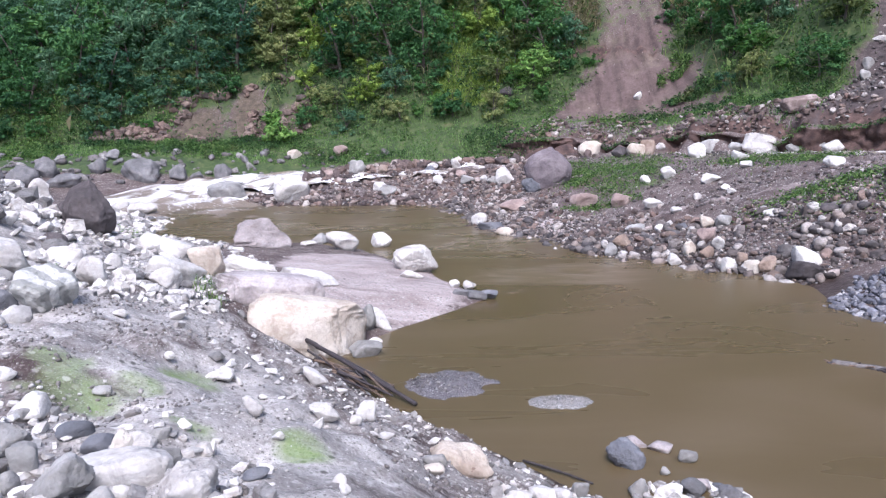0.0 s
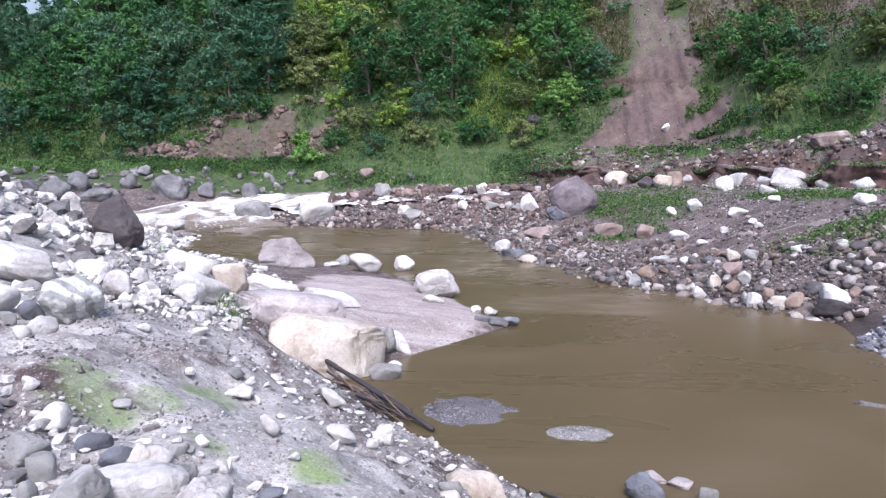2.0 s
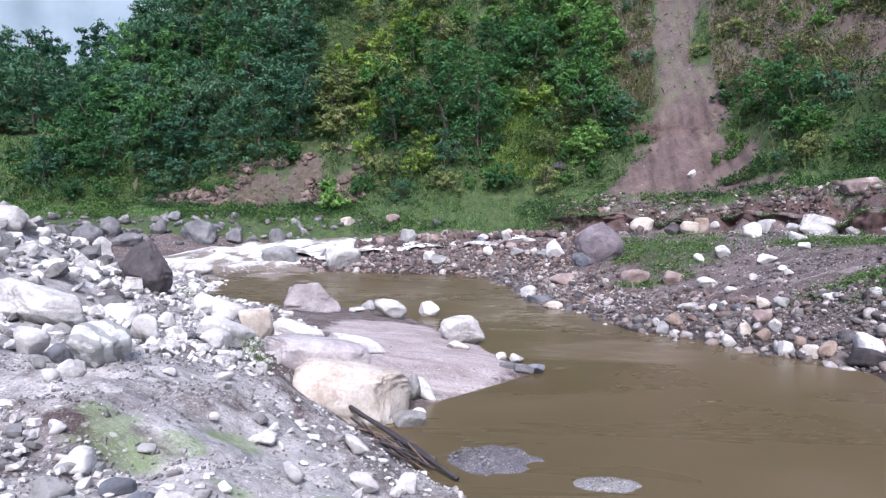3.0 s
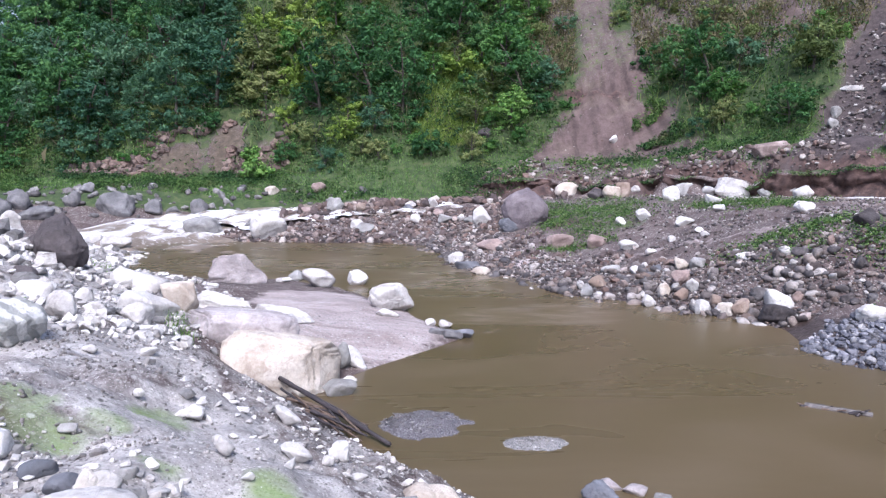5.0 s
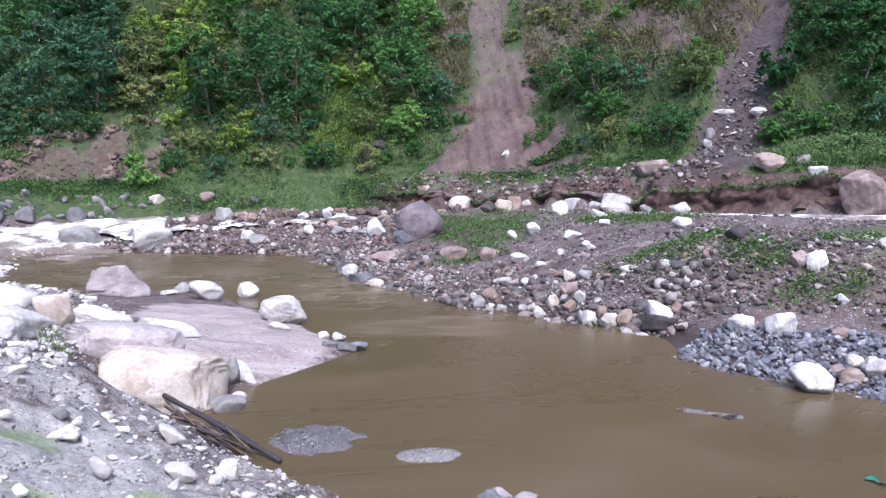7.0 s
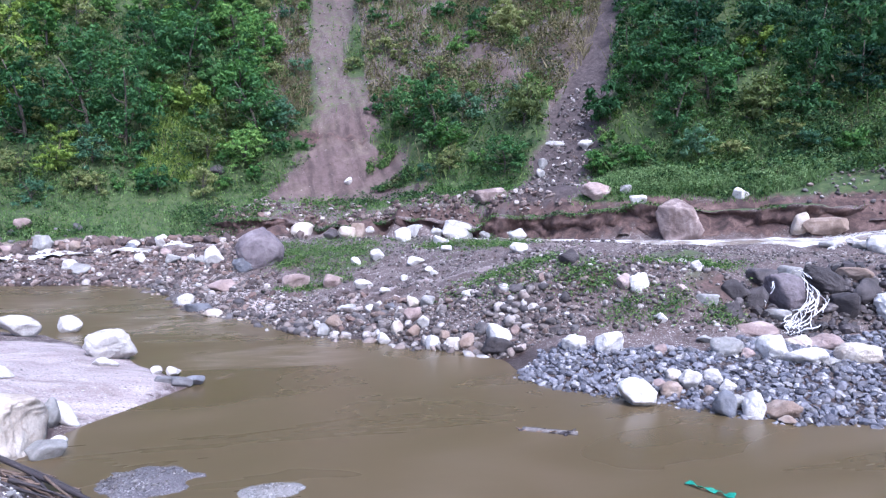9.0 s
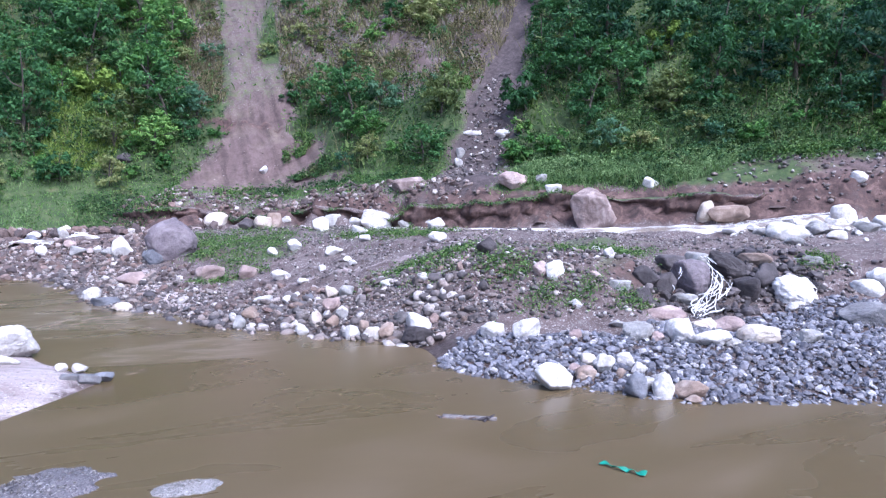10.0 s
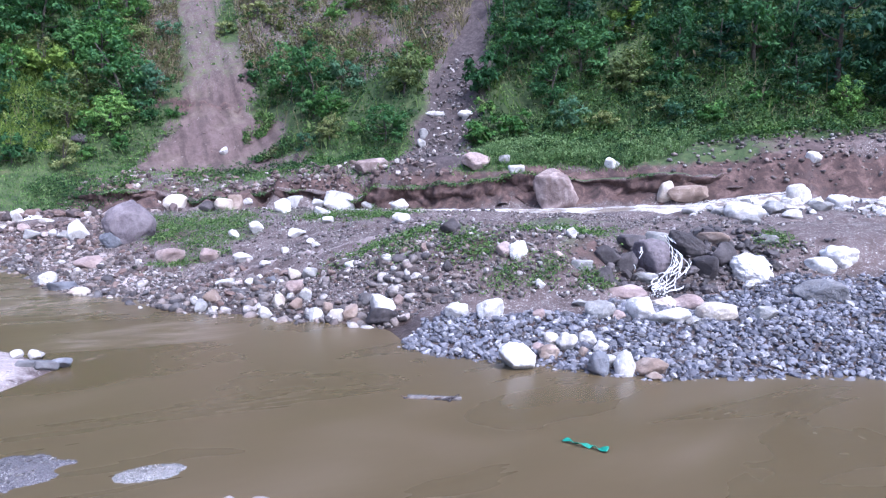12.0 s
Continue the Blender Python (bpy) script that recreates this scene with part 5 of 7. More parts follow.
def boulder(area, kind, x, y, z, w, d, h, turn, lean, flags, seed):
    rng = random.Random(seed * 77 + 5)
    big = "b" in flags or w > 1.3
    sharp = "a" in flags or (kind not in ("purple", "banded") and not big and area not in ("fall", "bar_edge") and rng.random() < (0.85 if area in ("foreground", "left_bank", "slope", "pool_stones") else 0.6))
    v, f = rock_shape(rng, 5 if big and math.hypot(x, y) < 30 else 4 if w > 0.35 else 3, rng.uniform(1.0, 1.3) if sharp and not big else 0.9 if sharp else rng.uniform(0.3, 0.7), 0.10 if big else 0.06 if sharp else 0.12, 0.45 if "p" in flags else 0.0)
    if "k" in flags:
        v, f = block_shape(rng, 5 if w > 1.3 else 4, 0.7 if "b" in flags else 0.45)
    if "f" in flags:
        v, f = rock_shape(rng, 5 if w > 1.3 else 4, 1.25, 0.06)
    lo, hi = v.min(0), v.max(0)
    v = (v - (lo + hi) / 2) / (hi - lo)
    v[:, 2] = np.where(v[:, 2] < -0.3, -0.3 + (v[:, 2] + 0.3) * 1.4, v[:, 2])
    ob = mesh_object("boulder" if w > 0.55 else "stone", v * np.array([w, d, h]), f, ROCKS[kind])
    ob.matrix_world = pose(x, y, z, rng.uniform(-6, 6), lean, turn + rng.uniform(-8, 8))
    form = "blocky" if "k" in flags else "angular" if sharp or "f" in flags else "slab-like" if w > 1.9 * h else "rounded"
    size = "huge" if w > 2.0 else "large" if w > 0.9 else "" if w > 0.4 else "small"
    word = "boulder" if w > 0.55 else "stone"
    tagged(ob, " ".join(f"{size} {WORDS[kind]} {form} {word} {AREAS[area]}".split()), word, group=f"{word}s {AREAS[area]}")
    return ob


for i, row in enumerate(STONES):
    boulder(*row, i)


# ================= loose stones =================
def turned(q):
    """Rotation matrices from unit quaternions (n, 4)."""
    w, x, y, z = q.T
    return np.stack([np.stack([1 - 2 * (y * y + z * z), 2 * (x * y - z * w), 2 * (x * z + y * w)], -1),
                     np.stack([2 * (x * y + z * w), 1 - 2 * (x * x + z * z), 2 * (y * z - x * w)], -1),
                     np.stack([2 * (x * z - y * w), 2 * (y * z + x * w), 1 - 2 * (x * x + y * y)], -1)], 1)


BROKEN = {k: [shard_shape(random.Random(950 + i), 13 + 4 * k, False) for i in range(10)] for k in (0, 1, 2, 3)}
SLABS = {k: [shard_shape(random.Random(850 + i), 13 + i, True) for i in range(10)] for k in (1, 2)}
STONE_KINDS = {k: [rock_shape(random.Random(900 + i), k, 0.2 + 0.09 * i, 0.16) for i in range(10)] for k in (1, 2, 3)}
STONE_KINDS[0] = [shard_shape(random.Random(800 + i), 9, True) for i in range(10)]


def sample(poly, n, rng, keep=None):
    """Random places inside a polygon of the plan."""
    px, py = zip(*poly)
    out = np.zeros((0, 2))
    while len(out) < n:
        p = rng.uniform((min(px), min(py)), (max(px), max(py)), (n * 3, 2))
        ok = inside(poly, p[:, 0], p[:, 1])
        if keep is not None:
            ok &= rng.random(len(p)) < keep(p[:, 0], p[:, 1])
        out = np.concatenate([out, p[ok]])
    return out[:n]


def stones(name, label, places, lo, hi, material, seed, level=2, sink=0.25, power=2.2, flatness=0.6, shapes=None, floor=None):
    rng = np.random.default_rng(seed)
    n = len(places)
    size = lo + (hi - lo) * rng.random(n) ** power
    z = height(places[:, 0], places[:, 1]) if floor is None else np.zeros(n) + floor
    q = rng.normal(0, 1, (n, 4)) * np.array([1, 0.22, 0.22, 1])
    R = turned(q / np.linalg.norm(q, axis=1)[:, None])
    stretch = np.stack([rng.uniform(0.8, 1.2, n), rng.uniform(0.6, 0.95, n), rng.uniform(flatness - 0.15, flatness + 0.2, n)], 1)
    kind = rng.integers(0, 10, n)
    V, Fc, base = [], [], 0
    for k in range(10):
        sv, sf = (shapes or STONE_KINDS)[level][k]
        m = np.where(kind == k)[0]
        pts = np.einsum("nij,npj->npi", R[m], sv[None] * stretch[m][:, None, :] * size[m][:, None, None] * 0.5)
        pts += np.stack([places[m, 0], places[m, 1], z[m] + size[m] * (0.5 - sink) * flatness], 1)[:, None, :]
        V.append(pts.reshape(-1, 3))
        Fc.append((sf[None] + (np.arange(len(m)) * len(sv))[:, None, None]).reshape(-1, 3) + base)
        base += len(m) * len(sv)
    ob = mesh_object(name, np.concatenate(V), np.concatenate(Fc), material, smooth=shapes is None)
    return tagged(ob, label, "stones", kind="stuff")


RNG = np.random.default_rng(4)


def shore_band(lo, hi):
    def keep(x, y):
        d, _, _ = along(flat(FAR_SHORE), x, y)
        return smooth(lo, lo + 0.3, d) * smooth(hi, hi * 0.55, d)
    return keep


def clumpy(size, seed, cut=0.0):
    return lambda x, y: smooth(cut - 0.35, cut + 0.45, layered(x, y, size, 3, seed))


SHORE = [(9.6, 19.5), (12.5, 19.0), (13.5, 22), (11, 25), (9, 29), (7, 34), (6, 40), (-1, 44), (-1.5, 41), (0.5, 33), (3.4, 27), (6, 23)]
stones("shore_cobbles", "mixed white, brown and grey cobbles along the island shore", sample(SHORE, 1500, RNG, lambda x, y: shore_band(-0.3, 4.0)(x, y) * (0.15 + 0.85 * clumpy(1.6, 72, -0.05)(x, y))), 0.09, 0.62, M_COBBLE, 11, power=2.6, sink=0.3)
stones("shore_rubble", "broken pinkish and white stones in the earthy island shore", sample(SHORE, 1100, RNG, lambda x, y: shore_band(0.2, 5.0)(x, y) * clumpy(1.4, 172, 0.0)(x, y)), 0.07, 0.5, M_RUST, 112, power=2.8, sink=0.3, shapes=BROKEN)
stones("shore_gravel", "small mixed gravel between the island cobbles", sample(SHORE, 9000, RNG, shore_band(-0.3, 4.4)), 0.04, 0.18, M_COBBLE, 111, level=0, power=1.5)
UPSTREAM = [(-11, 43.5), (-4, 42.2), (1, 41), (5, 38), (7, 42), (4, 47), (-2, 50.5), (-9, 50), (-12.5, 46.5)]
stones("upstream_cobbles", "mixed brown and grey cobbles of the island's upstream end", sample(UPSTREAM, 2000, RNG), 0.1, 0.65, M_RUST, 12, power=2.8, level=2, sink=0.32, shapes=BROKEN)
stones("ridge_rubble", "heaped rusty and white rubble between pool and stream", sample([(-9, 48.6), (-3, 50.4), (3, 50.2), (9, 47.4), (10, 48.8), (4, 52.0), (-3, 52.3), (-9, 51)], 520, RNG), 0.2, 1.0, M_RUST, 213, power=2.2, level=2, sink=0.1, shapes=BROKEN)
stones("upstream_gravel", "small pale and brown gravel of the island's upstream end", sample(UPSTREAM, 2600, RNG), 0.08, 0.3, M_COBBLE, 212, power=2.0, level=1, sink=0.3)
BAR = [(8.9, 17.4), (9.3, 15.8), (10.9, 14.0), (11.8, 12.2), (14.5, 10.7), (18, 8.9), (24, 5.5), (27, 8), (25, 12.5), (21.5, 15.2), (17.5, 16.3), (14, 16.2), (12, 17.6), (10.5, 19)]
stones("slate_gravel", "dense bluish slate cobbles of a gravel bar", sample(BAR, 6200, RNG), 0.11, 0.32, M_SLATE, 13, power=1.7, sink=0.2, level=2, shapes=BROKEN)
stones("slate_pebbles", "small bluish slate pebbles of the gravel bar", sample(BAR, 6000, RNG), 0.05, 0.14, M_SLATE, 113, level=0, power=1.2)
HEAP_AREA = [(-14, 7), (-7, 8.2), (-4.6, 9.6), (-4.4, 12), (-3.8, 15), (-4.2, 18), (-6, 21.5), (-9.5, 24), (-12.5, 26.5), (-14, 22), (-13, 14)]
stones("bank_cobbles", "pale bleached cobbles piled on the river bank", sample(HEAP_AREA, 6500, RNG, clumpy(2.5, 71, -0.35)), 0.05, 0.36, M_PALE, 14, level=2, power=3.2, sink=0.3, flatness=0.45, shapes=SLABS)
stones("bank_rubble", "coarse pale rubble of the heaped river bank", sample([(-14, 9), (-8.6, 10.5), (-7, 14), (-8, 21), (-12, 26), (-15, 20)], 760, RNG), 0.15, 0.75, M_PALE, 15, level=2, power=2.6, sink=0.35, flatness=0.45, shapes=SLABS)
FRONT = [(-4.2, 3.2), (-1.0, 3.2), (-1.0, 4.5), (-2.0, 5.1), (-3.0, 5.3), (-4.2, 6.0), (-5.5, 6.5)]
stones("front_cobbles", "grey and white broken stones on the silty bank", sample(FRONT, 800, RNG), 0.03, 0.18, M_PALE, 16, level=2, power=2.2, flatness=0.5, shapes=SLABS)
stones("pool_rubble", "broken white and grey stones in the shallow pool edge", sample([(2.15, 8.25), (3.5, 8.2), (3.45, 8.66), (2.9, 8.8), (2.2, 8.72)], 70, RNG), 0.05, 0.24, M_PALE, 163, level=2, power=1.6, sink=0.2, flatness=0.6, shapes=SLABS, floor=0.0)
stones("brink_rubble", "white broken stones on the brink of the bank", sample([(0.4, 6.5), (1.4, 6.5), (1.35, 7.0), (0.4, 6.95)], 90, RNG), 0.04, 0.2, M_PALE, 164, level=2, power=1.6, flatness=0.6, shapes=SLABS)
BANK = [(-6, 3), (2, 3), (2.5, 7), (1.4, 8.6), (0.4, 9.8), (-0.9, 10.9), (-1.5, 12.3), (-2.9, 14), (-4.4, 13.5), (-5, 9.5), (-6.5, 8)]
stones("bank_pebbles", "small pale pebbles strewn over the earthen bank", sample(BANK, 16000, RNG, clumpy(0.9, 73, -0.25)), 0.008, 0.065, M_GRIT, 17, level=0, power=3.2)
stones("bank_chips", "flat pale stones strewn over the earthen slope", sample([(-4.5, 12.5), (-3, 8), (-1.2, 6), (2.3, 6.5), (1.6, 8.4), (-0.8, 10.8), (-1.5, 12.4), (-3, 13.8)], 700, RNG), 0.03, 0.2, M_PALE, 18, level=2, power=2.8, flatness=0.4, shapes=BROKEN)
TOPS = [(9, 27), (12.5, 22.5), (17, 20), (22, 18), (30, 17), (27, 25), (20, 33), (15, 42), (8, 46), (4, 44), (6.5, 36)]
stones("island_stones", "scattered white and brown stones on the island", sample(TOPS, 1900, RNG, clumpy(3.0, 74, -0.1)), 0.04, 0.3, M_COBBLE, 19, power=2.6, level=1)
stones("island_gravel", "fine brown and grey gravel over the island", sample(TOPS, 9000, RNG, clumpy(2.2, 78, -0.2)), 0.03, 0.13, M_COBBLE, 119, level=0, power=1.6)
stones("mound_stones", "dark and pale stones on the eroded mound face", sample([(10.2, 21.5), (13, 18.2), (15, 16.4), (17, 17.2), (19.5, 16.3), (22.3, 14.2), (24, 15), (21, 18), (17, 19.2), (14.2, 20.4), (12, 23)], 1300, RNG), 0.05, 0.32, M_COBBLE, 20, power=2.0, level=1)
M_GREYB = field_material("grey_boulder_mix", [(0.15, 0.146, 0.152), (0.23, 0.222, 0.225), (0.19, 0.175, 0.178), (0.33, 0.32, 0.315), (0.12, 0.112, 0.115)])
stones("far_boulder_bank", "grey rounded boulders along the far stream bank", sample([(-40, 54), (-26, 50.5), (-18, 54), (-8, 56.5), (-4, 57), (-4, 58), (-12, 58.6), (-26, 58), (-40, 59)], 300, RNG), 0.25, 1.1, M_GREYB, 21, level=2, power=2.0, sink=0.35)
stones("stream_boulders", "pale rounded boulders along the foaming stream", sample([(27, 23.5), (32, 19), (40, 13), (52, 10), (46, 17), (36, 24), (30, 28.3)], 800, RNG), 0.1, 0.65, M_PALE, 22, level=2, power=2.4, shapes=BROKEN)
stones("slide_stones", "brown stones scattered down the landslide", sample([(6, 59), (19, 53.5), (18.5, 60), (19, 75), (15, 75), (12, 63)], 420, RNG), 0.05, 0.24, M_RUST, 23, power=3.0, level=1)
stones("gully_stones", "grey rubble fallen from the hillside gully", sample([(21.5, 43.5), (26, 40.5), (29, 46), (32, 50.5), (30, 51), (26, 47)], 1300, RNG), 0.05, 0.45, M_COBBLE, 24, power=2.8, level=1, shapes=BROKEN)
stones("edge_stones", "stones and clods along the cut terrace edge", sample([(3, 56), (12, 49.5), (20, 42.5), (24, 38), (24.6, 39.5), (14, 51), (5, 58)], 700, RNG), 0.06, 0.4, M_COBBLE, 25, power=2.4, level=1)
stones("terrace_rubble", "reddish brown rubble spilling over the terrace edge", sample([(4, 56.2), (8, 53.2), (12.5, 49.6), (17.5, 45.4), (22, 40.6), (24, 40), (22.5, 43.5), (18, 49), (14, 53), (9, 57), (5, 58.3)], 1500, RNG, clumpy(1.5, 128, -0.1)), 0.07, 0.6, M_RUST, 251, power=3.0, level=1, shapes=BROKEN)
stones("rapid_edge_stones", "wet grey and white stones breaking the rapids", sample([(-21, 46.5), (-17, 38), (-12, 32), (-9.5, 33), (-12, 38), (-14.5, 43), (-17, 48)], 260, RNG, clumpy(2.2, 129, 0.05)), 0.2, 1.0, M_PALE, 261, power=2.6, flatness=0.5, shapes=SLABS)
stones("rapid_bed_stones", "dark wet stones in the white rapids", sample([(-20, 50.5), (-12, 51), (-8.5, 47.5), (-12, 45.5), (-15, 47)], 90, RNG, clumpy(2.0, 130, 0.0)), 0.3, 1.3, M_GREYB, 262, power=2.2, sink=0.1)
stones("rapid_stones", "pale stones beside the rapids", sample([(-19, 44), (-14, 37), (-11.5, 29), (-13, 26), (-17, 30), (-22, 40)], 520, RNG), 0.12, 0.75, M_PALE, 26, power=2.4, flatness=0.5, shapes=SLABS)
stones("spit_stones", "white and grey stones around the sand spit", sample([(-9.5, 18), (-5, 16.2), (-3.6, 16), (-4.5, 20), (-7, 25), (-8.6, 29), (-12, 28), (-11, 23)], 700, RNG, clumpy(2.0, 76, 0.0)), 0.04, 0.4, M_PALE, 27, power=3.0, flatness=0.45, shapes=SLABS)
stones("right_slope_stones", "loose stones on the bare terrace slope", sample([(33, 30.5), (48, 18), (52, 22), (40, 31), (35, 34)], 1300, RNG), 0.06, 0.5, M_COBBLE, 28, power=3.0, level=1)
M_WETROCK = field_material("wet_dark_rubble", [(0.045, 0.038, 0.041), (0.085, 0.072, 0.076), (0.06, 0.05, 0.05), (0.13, 0.112, 0.112), (0.035, 0.03, 0.033)], wet=0.6)
stones("fall_rubble", "wet dark broken rock around the small waterfall", sample([(16.2, 17.0), (16.6, 18.4), (17.8, 19.1), (20.6, 19.4), (22.6, 17.0), (21.6, 15.4), (19.4, 15.9), (17.3, 16.3)], 460, RNG), 0.1, 0.55, M_WETROCK, 30, power=2.0, level=2, shapes=BROKEN)
stones("cascade_boulders", "pale jumbled boulders beside the foaming stream", sample([(33.2, 27.4), (36.5, 25.8), (42, 21.8), (49, 16.5), (47, 14.5), (38, 21.5), (31.5, 26.4)], 460, RNG), 0.3, 1.3, M_PALE, 50, power=1.8, level=2, sink=0.2, flatness=0.55, shapes=SLABS)
stones("mound_rubble", "broken brown and grey stones between the mound weeds", sample([(9.5, 22.5), (13, 19), (16, 17.5), (16.5, 20), (14, 25), (11, 26.5)], 900, RNG, clumpy(1.6, 80, 0.0)), 0.05, 0.3, M_COBBLE, 51, power=2.0, level=1, shapes=BROKEN)
M_REDROCK = field_material("reddish_scar_rock", [(0.15, 0.105, 0.09), (0.22, 0.155, 0.13), (0.11, 0.085, 0.077), (0.27, 0.205, 0.175), (0.17, 0.125, 0.11)])
stones("scar_rocks", "broken reddish rock exposed at the wooded hill's foot", sample([(-29, 62.5), (-20, 62), (-11, 62.2), (-10.5, 65), (-14, 67), (-22, 66.5), (-29, 64.5)], 900, RNG, clumpy(2.5, 79, -0.1)), 0.15, 1.2, M_REDROCK, 29, power=2.8, level=2, flatness=0.6, shapes=SLABS)


for name, label, (cx, cy, a, b), seed, material, lo, hi, count in (
        ("bar_pebbles", "purple-grey pebbles on the dark gravel bar", (-0.04, 12.62, 0.74, 0.58), 171, M_GREYB, 0.02, 0.09, 520),
        ("oval_bar_pebbles", "pale pebbles on the small gravel bar", (1.74, 11.63, 0.42, 0.24), 172, M_GRIT, 0.012, 0.05, 260)):
    ang, rad = RNG.uniform(0, 6.283, count), np.sqrt(RNG.random(count)) * (1 - 0.12 * RNG.random(count))
    spot = np.column_stack([cx + a * rad * np.cos(ang), cy + b * rad * np.sin(ang)])
    if seed == 171:
        spot, rad = spot[np.hypot((spot[:, 0] - 0.75) / 0.42, (spot[:, 1] - 12.45) / 0.3) > 1], rad[np.hypot((spot[:, 0] - 0.75) / 0.42, (spot[:, 1] - 12.45) / 0.3) > 1]
    stones(name, label, spot, lo, hi, material, seed, level=0, power=2.0, shapes=BROKEN, floor=0.075 * (1 - 0.85 * rad ** 2))


# ================= waterfall =================
FALL = [(19.6, 18.6, 2.52), (19.1, 17.82, 2.50), (18.96, 17.34, 2.12), (18.67, 16.84, 1.70), (18.26, 16.72, 1.38), (17.82, 16.61, 1.05), (17.35, 16.49, 0.92)]

# ================= driftwood, poles, cloth =================
def wood_material(name, dark, pale):
    n = Nodes(name)
    c = n.add("Mapping", {0: n.coords(), 3: (1.0, 8.0, 8.0)}).outputs[0]
    f = n.noise(c, 4, 6, 0.65, 0.6)
    return n.done(n.ramp(f, (0.3, dark), (0.7, pale)), 0.75, n.bump(f, 0.5, 0.01))


M_POLE = wood_material("wet_dark_wood", (0.018, 0.014, 0.016), (0.06, 0.05, 0.052))
M_STICK = wood_material("brown_driftwood", (0.05, 0.034, 0.026), (0.19, 0.132, 0.098))


def tube(points, radii, sides=9, seed=0):
    """Vertices and faces of a bent, tapered round bar."""
    rng = np.random.default_rng(seed)
    p = np.array(points, float)
    t = np.gradient(p, axis=0)
    t /= np.linalg.norm(t, axis=1)[:, None]
    ref = np.where(np.abs(t[:, 2:3]) > 0.9, np.array([[1.0, 0, 0]]), np.array([[0, 0, 1.0]]))
    a = np.cross(t, ref)
    a /= np.linalg.norm(a, axis=1)[:, None]
    b = np.cross(t, a)
    ang = np.linspace(0, 2 * np.pi, sides, endpoint=False)
    r = np.array(radii)[:, None] * (1 + 0.1 * rng.normal(size=(len(p), sides)))
    v = p[:, None] + a[:, None] * (np.cos(ang) * r)[..., None] + b[:, None] * (np.sin(ang) * r)[..., None]
    faces = []
    for i in range(len(p) - 1):
        for k in range(sides):
            j = (k + 1) % sides
            faces.append((i * sides + k, i * sides + j, (i + 1) * sides + j, (i + 1) * sides + k))
    faces += [tuple(range(sides))[::-1], tuple(range((len(p) - 1) * sides, len(p) * sides))]
    return [tuple(q) for q in v.reshape(-1, 3)], faces


def splashes(name, path, count, spread, size, label, seed):
    """Falling water as many torn, flattened drops and short sheets."""
    rng = np.random.default_rng(seed)
    p = line(path, 0.05)
    V, Fc, base = [], [], 0
    for _ in range(count):
        t = rng.random() ** 0.75
        i = min(int(t * (len(p) - 1)), len(p) - 2)
        down = p[i + 1] - p[i]
        down /= np.linalg.norm(down)
        acr = np.cross(down, [0.4, 0.9, 0.1] if abs(down[2]) > 0.35 else [0.0, 0.0, 1.0])
        acr /= np.linalg.norm(acr)
        lanes = np.round(rng.normal(0, 1.0) * 1.6) / 1.6 + rng.normal(0, 0.22)
        o = p[i] + acr * lanes * spread * (0.25 + 0.9 * t) + rng.normal(0, 0.025, 3)
        sv, sf = BROKEN[1][rng.integers(0, 10)]
        L, w = size * rng.uniform(1.0, 5.0), size * rng.uniform(0.15, 0.5)
        nrm = np.cross(down, acr)
        V.append(o + sv[:, 0:1] * down * L + sv[:, 1:2] * acr * w + sv[:, 2:3] * nrm * w * 0.35)
        Fc.append(sf + base)
        base += len(sv)
    V = np.concatenate(V)
    ob = mesh_object(name, V, np.concatenate(Fc), M_RAPID)
    put(ob, "foam", rng.uniform(0.7, 1.0, len(V)))
    return tagged(ob, label, "water", kind="structure")


def strands(name, path, count, spread, thick, label, seed):
    """Falling water as separate bright strands that part, cross and fray on the way down."""
    rng = np.random.default_rng(seed)
    p = line(path, 0.06)
    for _ in range(4):
        p[1:-1] = (p[:-2] + 2 * p[1:-1] + p[2:]) / 4
    t = np.linspace(0, 1, len(p))
    V, Fc, base = [], [], 0
    for k in range(count):
        a = rng.uniform(0, 0.85) ** 0.8
        b = a + rng.uniform(0.1, 0.32)
        m = np.where((t >= a) & (t <= b))[0]
        if len(m) < 4:
            continue
        side = rng.normal(0, 0.55) * spread * (0.12 + t[m]) + 0.4 * spread * np.sin(t[m] * rng.uniform(8, 26) + rng.uniform(0, 6)) * (0.1 + t[m])
        q = p[m] + np.column_stack([side * 0.72, -side * 0.69, 0.03 * np.sin(t[m] * 23 + k) + 0.02])
        v, f = tube(q, thick * rng.uniform(0.5, 1.2) * (0.55 + 0.6 * np.abs(np.sin(t[m] * rng.uniform(7, 16) + k))), 6, seed + k)
        V += v
        Fc += [tuple(i + base for i in g) for g in f]
        base += len(v)
    ob = mesh_object(name, V, Fc, M_RAPID)
    put(ob, "foam", np.full(len(V), 0.85))
    return tagged(ob, label, "water", kind="structure")


strands("water_fall_1", FALL, 34, 0.36, 0.014, "white water splashing down over dark rocks", 5)
strands("water_fall_2", [(17.95, 17.9, 2.24), (17.81, 17.68, 2.21), (17.53, 17.64, 1.93), (17.31, 17.52, 1.63), (17.26, 17.24, 1.31)], 12, 0.14, 0.013, "narrow white trickle beside a rounded rock", 6)
strands("water_fall_3", [(18.5, 16.87, 1.65), (18.05, 16.85, 1.5), (17.69, 16.77, 1.17), (17.4, 16.5, 0.95)], 14, 0.36, 0.013, "side strand of a small white waterfall", 7)
splashes("water_fall_4", [(18.1, 16.75, 1.2), (17.35, 16.49, 0.95), (16.9, 16.1, 0.92)], 90, 0.3, 0.028, "white drops scattered below the small waterfall", 11)


